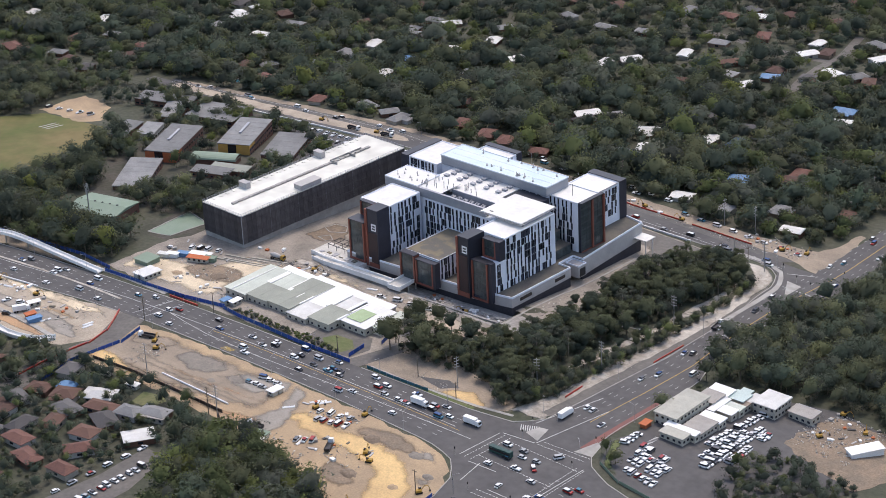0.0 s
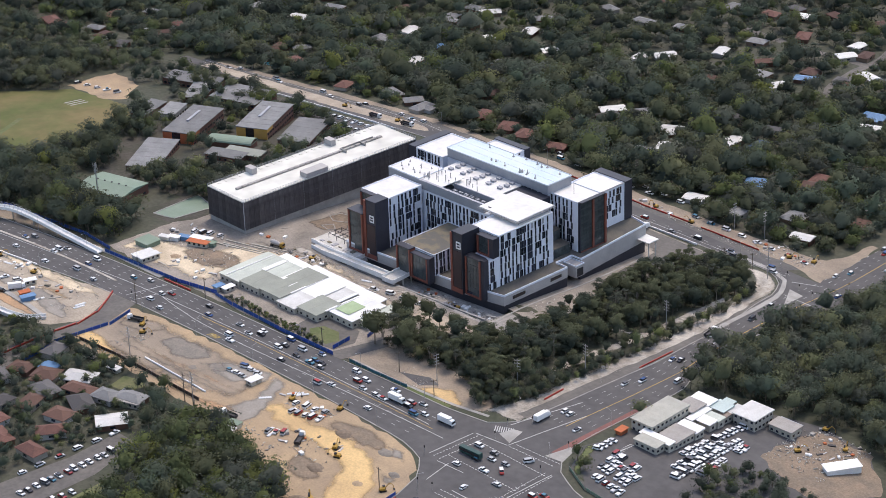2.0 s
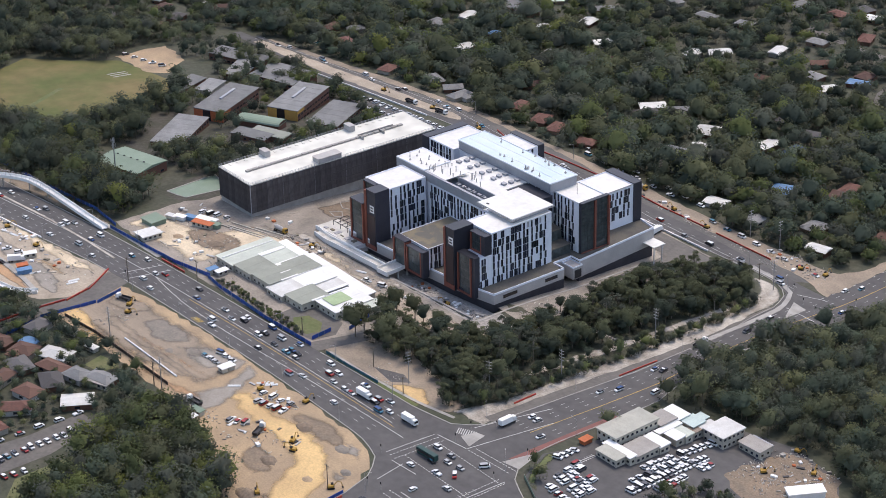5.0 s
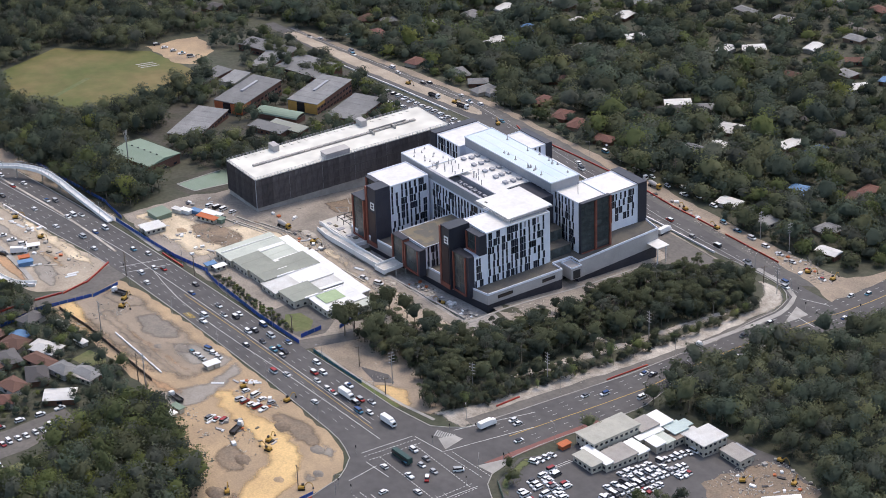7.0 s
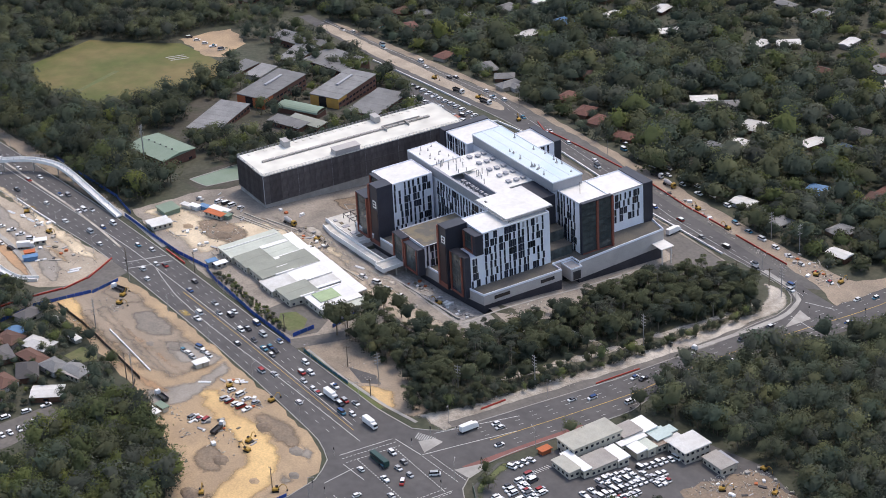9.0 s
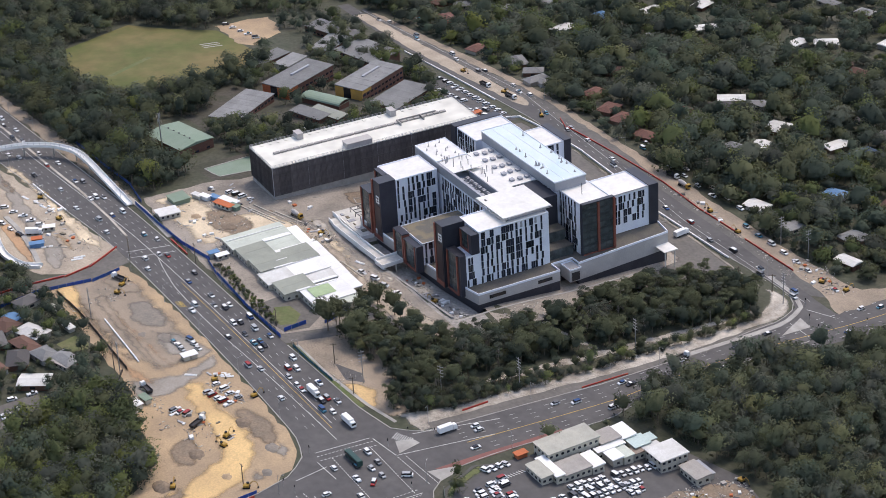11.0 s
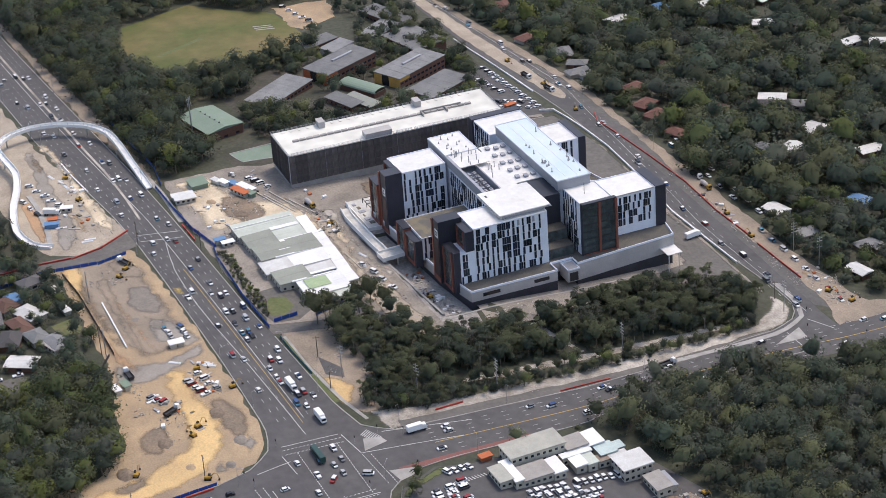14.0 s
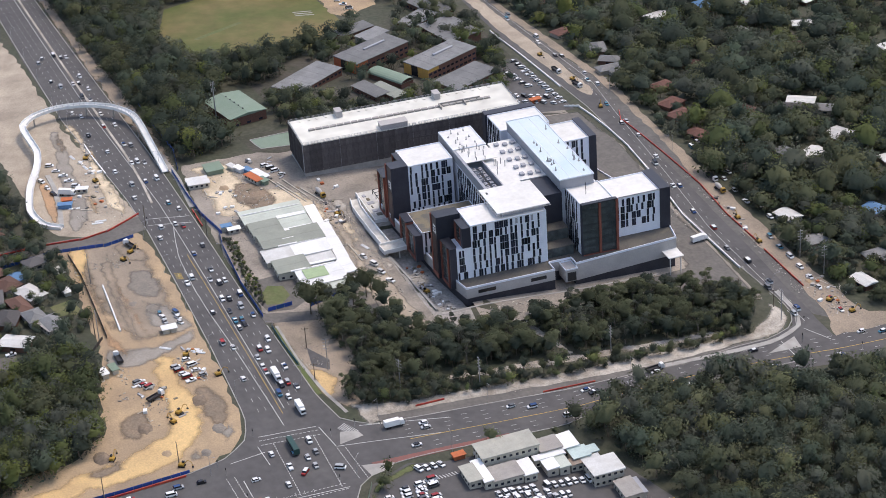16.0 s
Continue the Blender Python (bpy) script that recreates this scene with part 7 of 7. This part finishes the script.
panels("concrete_barrier", "white concrete barrier along the road bend", "barrier", [(-207, 132), (-204.6, 140), (-190, 142), (-169, 143.6), (-144, 144.4), (-100, 142), (-55, 137.8), (-23, 139.5), (4, 141.4)], 3.0, 1.1, M_tin_white, 0.6)
panels("concrete_barrier", "white concrete barrier along the new lane", "barrier", [(-345, 136.4), (-285, 139.8), (-240, 141.6)], 4.0, 1.0, M_tin_white, 0.6)
panels("concrete_barrier", "low white concrete blocks along the wood's edge", "barrier", [(30, -4), (27.5, 10), (24.5, 39), (20.5, 62), (17, 84)], 3.0, 0.7, M_tin_white, 0.5)
panels("boundary_fence", "dark timber fence behind the houses", "fence", [(-122, -171), (-95, -169), (-34, -169), (-20, -178)], 4.0, 1.8, M_darksteel_and_shade)
panels("concrete_barrier", "white concrete barrier across the road works", "barrier", [(-262, -137), (-240, -136), (-216, -134)], 3.0, 0.9, M_tin_white, 0.6)
panels("yard_fence", "green mesh fence round the car yard", "fence", [(128, -88), (143, -95), (165, -97)], 3.0, 1.6, M_green)
pipe = thing("pipe", "long white drainage pipe lying on the sand", "pipe", -82, -161)
for x, y, a in along([(-82, -161), (-30, -162)], 6.0)[:-1]:
    part("pipe_section", Shape().rod((0, 0, 0.45), (5.9, 0, 0.45), 0.45, sides=8), M_tin_white, pipe, m=pipe.matrix_basis.inverted() @ pose(x, y, ground(x, y)) @ Matrix.Rotation(a, 4, 'Z'))
for k, (x, y, a) in enumerate(((-4, -134, 60), (-2, -133, 62), (0, -132, 58), (-10, -146, 50), (-236, -144, 10), (-228, -143, 12), (-220, -141, 8), (-246, -147, 14), (14, -163, 100), (17, -164, 102), (-176, -158, 75), (-152, -150, 80), (-154, -148, 80), (-60, -34, 20), (-70, -30, 20))):
    t = thing("pipe_stack", "white pipes and timber laid in a stack", "pipe stack", x, y, None, a, group="stacks of material")
    for j in range(3):
        part("pipe", Shape().rod((-3, j * 0.5, 0.25), (3, j * 0.5, 0.25), 0.24, sides=6), M_tin_white, t)

lamp_base = Shape().rod((0, 0, -0.3), (0, 0, 9.5), 0.12, 0.07)
lamp_arm = Shape().rod((0, 0, 9.4), (2.4, 0, 10.0), 0.06, 0.05, 5)
lamp_head = Shape().box(2.3, 3.1, -0.16, 0.16, 9.92, 10.08)
LAMP = [s.data(n, M_steel) for s, n in ((lamp_base, "pole"), (lamp_arm, "arm"), (lamp_head, "lamp_head"))]


def street_lamp(x, y, turn):
    t = thing("street_lamp", "tall galvanised street lamp with an outreach arm", "street lamp", x, y, None, turn, group="street lamps")
    for me in LAMP:
        part(me.name, me, None, t)


for x, y, a in along(offset(AXIS, 14.5), 42)[4:]:
    street_lamp(x, y, math.degrees(a) - 90)
for x, y, a in along(offset(AXIS, -16.5), 42)[4:]:
    street_lamp(x, y, math.degrees(a) + 90)
for x, y, a in ((84, -20, 0), (82, 50, 0), (116, -48, 180), (105, 40, 180), (80, -70, -40), (60, 145, -60), (120, -92, 140), (97, -150, 40), (30, 148, 90), (-60, 137, 90), (-130, 166, -90), (-220, 166, -90)):
    street_lamp(x, y, a)


def power_pole(x, y, turn, h=17.0, arms=3):
    t = thing("power_pole", "grey weathered power pole with cross arms and insulators", "power pole", x, y, None, turn, group="power poles")
    part("pole", Shape().rod((0, 0, -0.5), (0, 0, h), 0.26, 0.17), M_steel if h > 15.5 else M_bark, t)
    for k in range(arms):
        z = h - 0.8 - 1.6 * k
        part("cross_arm", Shape().box(-1.5, 1.5, -0.1, 0.1, z - 0.1, z + 0.1).rod((-1.4, 0, z + 0.1), (-1.4, 0, z + 0.45), 0.1, 0.06, 5).rod((1.4, 0, z + 0.1), (1.4, 0, z + 0.45), 0.1, 0.06, 5), M_steel if h > 15.5 else M_bark, t)


for x, y, a, h in ((35.7, -80, 80, 17), (62.6, -54, 30, 16), (74, -20, 5, 17), (66, 47, 5, 17), (56, 139, 10, 17), (44, 141, 60, 10), (38, 125, 20, 15), (14, -84, 70, 11), (42, -88, 70, 9), (-87, -166, 0, 17), (-29, -173, 0, 17), (-34, -174, 0, 15), (-112, -101, 0, 12), (3, 176, 90, 16), (21, 180, 90, 16), (-76, 184, 90, 15), (-134, -128, 0, 14), (-31, -93, 0, 10), (85, -161, 0, 12), (97, -196, 0, 12)):
    power_pole(x, y, a, h, 4 if h > 13 else 1)


def signal(x, y, turn):
    t = thing("traffic_light", "black traffic light on a slim post", "traffic light", x, y, None, turn, group="traffic lights")
    part("post", Shape().rod((0, 0, -0.2), (0, 0, 4.2), 0.08), M_steel, t)
    part("signal_head", Shape().box(-0.22, 0.22, -0.2, 0.1, 3.2, 4.3), M_tyre, t)


for x, y, a in ((84, -82, 30), (90, -72, 0), (116, -76, 60), (93, -146, 100), (100, -144, 0), (122, -100, 0), (121, -140, 0), (130, -150, 0), (76, 140, 0), (86, 138, 0), (62, 148, 0), (90, 164, 0), (-140, -126, 0), (-134, -102, 0), (76, -126, 0), (88, -94, 0)):
    signal(x, y, a)

mast = thing("phone_mast", "grey telecom monopole with antenna panels", "mast", -262, -60)
part("pole", Shape().rod((0, 0, -0.5), (0, 0, 24), 0.45, 0.3, 8), M_steel, mast)
for k in range(6):
    a = k * math.pi / 3
    part("antenna", Shape().box(-0.2, 0.2, -0.1, 0.1, 0, 2.4), M_concrete, mast, m=pose(1.2 * math.cos(a), 1.2 * math.sin(a), 21.5 - (k % 2) * 3.2, 0, 0, math.degrees(a) + 90))
part("head_frame", Shape().rod((-1.2, 0, 22.6), (1.2, 0, 22.6), 0.08).rod((0, -1.2, 22.6), (0, 1.2, 22.6), 0.08).rod((-1.2, 0, 19.6), (1.2, 0, 19.6), 0.08).rod((0, -1.2, 19.6), (0, 1.2, 19.6), 0.08), M_steel, mast)

# footbridge
WAY = [(-155, -168, 0.4), (-162, -177, 0.9), (-180, -181, 1.8), (-209, -176, 3.0), (-232, -168, 4.0), (-252, -164, 4.8), (-275, -166, 5.6), (-294, -167, 6.2), (-306, -158, 6.6), (-311, -143, 6.8), (-307, -127, 6.8), (-296, -113, 6.6), (-280, -105, 6.2), (-262, -103.5, 5.0), (-240, -103.5, 3.4), (-215, -103.5, 1.8), (-192, -103.5, 0.5)]
bridge = thing("footbridge", "curved white footbridge looping over the road on slim piers", "footbridge", -311, -143)
binv = bridge.matrix_basis.inverted()


def way_band(w0, w1, z0, z1):
    s = Shape()
    pts = []
    for (x0, y0, h0), (x1, y1, h1) in zip(WAY, WAY[1:]):
        for k in range(3):
            f = k / 3
            pts.append((x0 + (x1 - x0) * f, y0 + (y1 - y0) * f, h0 + (h1 - h0) * f, math.atan2(y1 - y0, x1 - x0)))
    sm = [pts[0]] + [tuple((a + 2 * b + c) / 4 for a, b, c in zip(p[:3], q[:3], r[:3])) for p, q, r in zip(pts, pts[1:], pts[2:])] + [pts[-1]]
    for i, p in enumerate(sm):
        q, r = sm[max(0, i - 1)], sm[min(len(sm) - 1, i + 1)]
        a = math.atan2(r[1] - q[1], r[0] - q[0])
        nx, ny = -math.sin(a), math.cos(a)
        g = ground(p[0], p[1]) + p[2]
        s.v += [tuple(binv @ Vector((p[0] + nx * w, p[1] + ny * w, g + z))) for w, z in ((w0, z0), (w1, z0), (w1, z1), (w0, z1))]
    for i in range(len(sm) - 1):
        a, b = 4 * i, 4 * i + 4
        s.f += [(a + k, b + k, b + (k + 1) % 4, a + (k + 1) % 4) for k in range(4)]
    return s


part("deck", way_band(-1.7, 1.7, -0.5, 0.0), M_tin_white, bridge, "pale concrete deck")
part("balustrade", way_band(-1.85, -1.7, -0.6, 1.2), M_tin_white, bridge)
part("balustrade", way_band(1.7, 1.85, -0.6, 1.2), M_tin_white, bridge)
for x, y, h in WAY[2:-2]:
    g = ground(x, y)
    part("pier", Shape().rod(binv @ Vector((x, y, g - 0.5)), binv @ Vector((x, y, g + h - 0.4)), 0.4, sides=8), M_concrete, bridge)

for (x0, y0, h0), (x1, y1, h1) in zip(WAY[8:13], WAY[9:14]):
    for k in range(5):
        f = k / 5
        x, y, h = x0 + (x1 - x0) * f, y0 + (y1 - y0) * f, h0 + (h1 - h0) * f
        a = math.atan2(y1 - y0, x1 - x0) + math.pi / 2
        g = ground(x, y) + h
        hoop = Shape()
        arc = [(math.cos(w) * 1.9, 1.0 + math.sin(w) * 2.2) for w in (0, 0.5, 1.05, 1.57, 2.09, 2.64, 3.14)]
        for (u0, z0), (u1, z1) in zip(arc, arc[1:]):
            hoop.rod(binv @ Vector((x + u0 * math.cos(a), y + u0 * math.sin(a), g + z0)), binv @ Vector((x + u1 * math.cos(a), y + u1 * math.sin(a), g + z1)), 0.1, sides=4)
        part("cage_hoop", hoop, M_steel, bridge, "curved steel hoop of the bridge cage")

# entry deck, ramp and bridge beside the hospital
M_fresh = mat("fresh_concrete", (0.66, 0.64, 0.59), (0.46, 0.44, 0.4), scale=0.15, rough=0.9, fine=0.18, bscale=1.2, bump=0.1)
deck = thing("entry_deck", "half-built pale concrete entry deck", "deck", -111, -10, 0.0)
part("deck_slab", Shape().box(-17, 17, -6.5, 7, 4.4, 5.1), M_fresh, deck, "pale concrete deck")
part("deck_edge", Shape().box(-17.3, 17.3, -6.9, -6.5, 3.4, 5.5).box(17, 17.4, -6.5, 4, 0.0, 5.5), M_tin_white, deck)
part("deck_wall", Shape().box(-16.5, 16.6, -6.0, -5.4, 0.5, 4.4).box(16.2, 16.8, -5.4, 3, -1.5, 4.4), M_fresh, deck)
for k in range(6):
    part("form_panel", Shape().box(-13 + k * 4.6, -10.4 + k * 4.6, -4.8 + (k % 2), -3.2 + (k % 3), 5.1, 5.5), M_tan if k % 2 else M_steel, deck)
ramp_thing = thing("entry_ramp", "long white concrete ramp beside the deck", "ramp", -92, -21, 0.0)
RAMP = ((-31, -0.4, 4.2), (-20, -2.2, 5.0), (-6, -2.6, 6.0), (12, -2.2, 6.3), (27, -1.4, 6.2))
for (x0, y0, z0), (x1, y1, z1) in zip(RAMP, RAMP[1:]):
    for name, d0, d1, up, low, m in (("ramp_slab", 0.2, 4.2, 0.0, 0.7, M_fresh), ("ramp_parapet", -0.2, 0.2, 1.2, 1.6, M_tin_white), ("ramp_parapet", 4.2, 4.6, 1.2, 1.4, M_tin_white)):
        s = Shape()
        s.v = [(x0, y0 + d0, z0 - low), (x1, y1 + d0, z1 - low), (x1, y1 + d1, z1 - low), (x0, y0 + d1, z0 - low), (x0, y0 + d0, z0 + up), (x1, y1 + d0, z1 + up), (x1, y1 + d1, z1 + up), (x0, y0 + d1, z0 + up)]
        s.f = [(3, 2, 1, 0), (4, 5, 6, 7), (0, 1, 5, 4), (1, 2, 6, 5), (2, 3, 7, 6), (3, 0, 4, 7)]
        part(name, s, m, ramp_thing)
    for y in (0.5, 3.8):
        part("pier", Shape().rod((x1 - 0.5, y1 + y, -2.5), (x1 - 0.5, y1 + y, z1 - 0.6), 0.35, sides=8), M_fresh, ramp_thing)
gate = thing("entry_bridge", "short white bridge deck from the ramp to the hospital", "bridge", -61, -15.5, 0.0, 4)
part("bridge_slab", Shape().box(-4, 4, -8, 8.2, 5.4, 6.1), M_fresh, gate)
for x in (-4.1, 4.1):
    part("bridge_parapet", Shape().box(x - 0.2, x + 0.2, -8, 8.2, 5.2, 7.3), M_tin_white, gate)
part("bridge_parapet", Shape().box(-4, 4, -8.2, -7.8, 4.6, 7.0), M_tin_white, gate)
for x in (-3, 3):
    for y in (-6.5, 0, 6):
        part("pier", Shape().rod((x, y, -1.5), (x, y, 5.4), 0.4, sides=8), M_fresh, gate)
frame_thing = thing("steel_frame", "bare dark steel frame standing on the entry deck", "steel frame", -110, -5, 5.1, 0)
for i in range(8):
    part("beam", Shape().rod((-13 + i * 3.6, -4, 2.6), (-13 + i * 3.6, 5, 2.6), 0.2, sides=4), M_darksteel_and_shade, frame_thing)
for j in range(3):
    part("beam", Shape().rod((-13, -4 + j * 4.5, 2.6), (12.2, -4 + j * 4.5, 2.6), 0.22, sides=4), M_darksteel_and_shade, frame_thing)
    for i in range(5):
        part("column", Shape().rod((-13 + i * 6.3, -4 + j * 4.5, 0), (-13 + i * 6.3, -4 + j * 4.5, 2.6), 0.2, sides=4), M_darksteel_and_shade, frame_thing)
M_beam = mat("pale_beam", (0.45, 0.42, 0.36), (0.36, 0.33, 0.28), scale=0.3, rough=0.9)
for x, y, l, a in ((-150, -50, 34, 15), (-146, -47, 30, 16), (-150, -44, 26, 15), (-138, -38, 22, 18), (-66, -36, 20, 4)):
    ob = part("concrete_beam", Shape().box(-l / 2, l / 2, -0.35, 0.35, -0.3, 0.5), M_beam, None, m=pose(x, y, ground(x, y), 0, 0, a))
    tagged(ob, "long pale concrete beam laid on the site ground", "beam", "beams on the site")
for x, y, r in ((-143, 17, 7.5), (-138, 4, 5.0)):
    ring = Shape()
    pts = [(x + r * math.cos(k * 0.33), y + 0.8 * r * math.sin(k * 0.33)) for k in range(20)]
    ribbon(ring, pts, 0.6, 0.0, 0.3)
    structure("turning_kerb", ring, M_concrete, "pale kerb ring of a turning circle", "kerb")
# loose building material
mat_rng = random.Random(3)
PAL = [Shape().box(-w, w, -d, d, 0, h).data("crate", m) for w, d, h, m in ((0.9, 0.6, 0.8, M_tin_white), (1.2, 0.6, 0.5, M_tan), (0.7, 0.7, 0.8, M_concrete), (1.6, 0.4, 0.35, M_steel), (0.6, 0.6, 0.6, M_orange), (1.3, 0.5, 0.4, M_darksteel_and_shade), (2.4, 0.25, 0.25, M_pale))]
for x0, x1, y0, y1, n in ((-48, -36, -18, -9, 16), (-30, -14, -17, -8, 20), (-12, 0, -14, -6, 10), (-180, -130, -92, -72, 14), (-130, -100, -40, -28, 16), (-200, -170, -160, -140, 16), (-200, -140, -70, -45, 14), (-250, -215, -145, -136, 14), (176, 205, -2, 28, 20), (-10, 24, -140, -132, 8), (20, 60, 165, 178, 18), (-70, -30, 161, 166, 12), (-20, 15, 20, 110, 0), (-160, -120, -30, -10, 6), (20, 50, -168, -150, 14)):
    for k in range(n):
        x, y = mat_rng.uniform(x0, x1), mat_rng.uniform(y0, y1)
        ob = part("crate", PAL[mat_rng.choice((0, 0, 1, 2, 2, 3, 4, 5, 6, 6, 3))], None, None, m=pose(x, y, ground(x, y) + 0.08, 0, 0, mat_rng.uniform(0, 180)) @ Matrix.Scale(mat_rng.uniform(0.7, 1.5), 4))
        tagged(ob, "wrapped stack of building material on the ground", "material stack", "building material")


def rubble(text, x0, x1, y0, y1, n, seed, size=1.0, base=0.12):
    """Loose offcuts, bags, boards and spoil that nobody could count, strewn in clusters."""
    r, s = random.Random(seed), Shape()
    spots = [(r.uniform(x0, x1), r.uniform(y0, y1)) for _ in range(max(2, n // 9))]
    for k in range(n):
        cx, cy = r.choice(spots)
        x, y = min(x1, max(x0, cx + r.gauss(0, 2.2))), min(y1, max(y0, cy + r.gauss(0, 2.2)))
        l, w, h = size * r.choice((0.4, 0.7, 1.0, 1.6, 2.4)) * r.uniform(0.6, 1.2), size * r.uniform(0.2, 0.7), size * r.uniform(0.15, 0.6)
        a, z = r.uniform(0, math.pi), ground(x, y) + base
        c, q = math.cos(a), math.sin(a)
        s.prism([(x + u * c - v * q, y + u * q + v * c) for u, v in ((-l / 2, -w / 2), (l / 2, -w / 2), (l / 2, w / 2), (-l / 2, w / 2))], z - 0.15, z + h, r.uniform(0.6, 1.0))
    tagged(part("rubble", s, M_rubble), text, "rubble", kind="stuff")


M_rubble = mat("mixed_offcuts", (0.46, 0.43, 0.39), (0.3, 0.27, 0.24), scale=0.3, rough=0.85, fine=0.1, island=0.6)
for k, (text, x0, x1, y0, y1, n, size) in enumerate((
        ("offcuts and bagged waste strewn over the sunken court", -46, 2, -18, -6, 190, 1.0), ("formwork offcuts beside the entry ramp", -132, -96, -40, -24, 150, 1.0), ("boards and spoil round the site offices", -198, -128, -92, -46, 220, 1.0), ("stacked boards along the road works", -266, -230, -139, -134, 90, 1.1),
        ("spoil and boards inside the ramp loop", -225, -150, -158, -136, 120, 0.9), ("offcuts by the side street", -128, -98, -171, -136, 80, 1.0), ("pipes and crates at the works entry", -2, 24, -142, -130, 90, 1.2), ("offcuts beside the haul road", 30, 58, -166, -150, 60, 1.0),
        ("scrap and machine parts heaped in the depot", 173, 206, -12, 28, 330, 1.2), ("rubble along the street works", -100, 40, 158.5, 162.5, 190, 0.9), ("spoil and barriers at the far junction", 26, 66, 165, 182, 130, 1.0), ("rubble behind the hospital", -100, -20, 118, 137, 90, 0.9),
        ("pale stones along the verge", 72, 84, -40, 90, 110, 0.6), ("pale litter along the wood's path", 20, 27, -4, 92, 90, 0.8), ("spoil and boards north of the clinic", -100, -30, -44, -30, 130, 0.9), ("sheets and pallets by the clinic fence", -128, -98, -92, -82, 60, 1.0), ("wrapped packs and offcuts between the court and the wood", 4, 25, -18, 55, 130, 1.0), ("chips and litter under the trees by the site", -40, 20, -40, -26, 120, 0.9), ("litter beside the corner footpath", 2, 34, -90, -74, 60, 0.7), ("litter beside the works compound", 0, 26, -182, -160, 60, 1.1))):
    rubble(text, x0, x1, y0, y1, n, 900 + k, size * 0.68)
pool = thing("swimming_pool", "turquoise garden swimming pool with a pale edge", "pool", -399, 178)
part("coping", Shape().box(-6, 6, -3.2, 3.2, -0.5, 0.25), M_concrete, pool)
part("water", Shape().box(-5.4, 5.4, -2.6, 2.6, 0.0, 0.28), M_pool, pool)
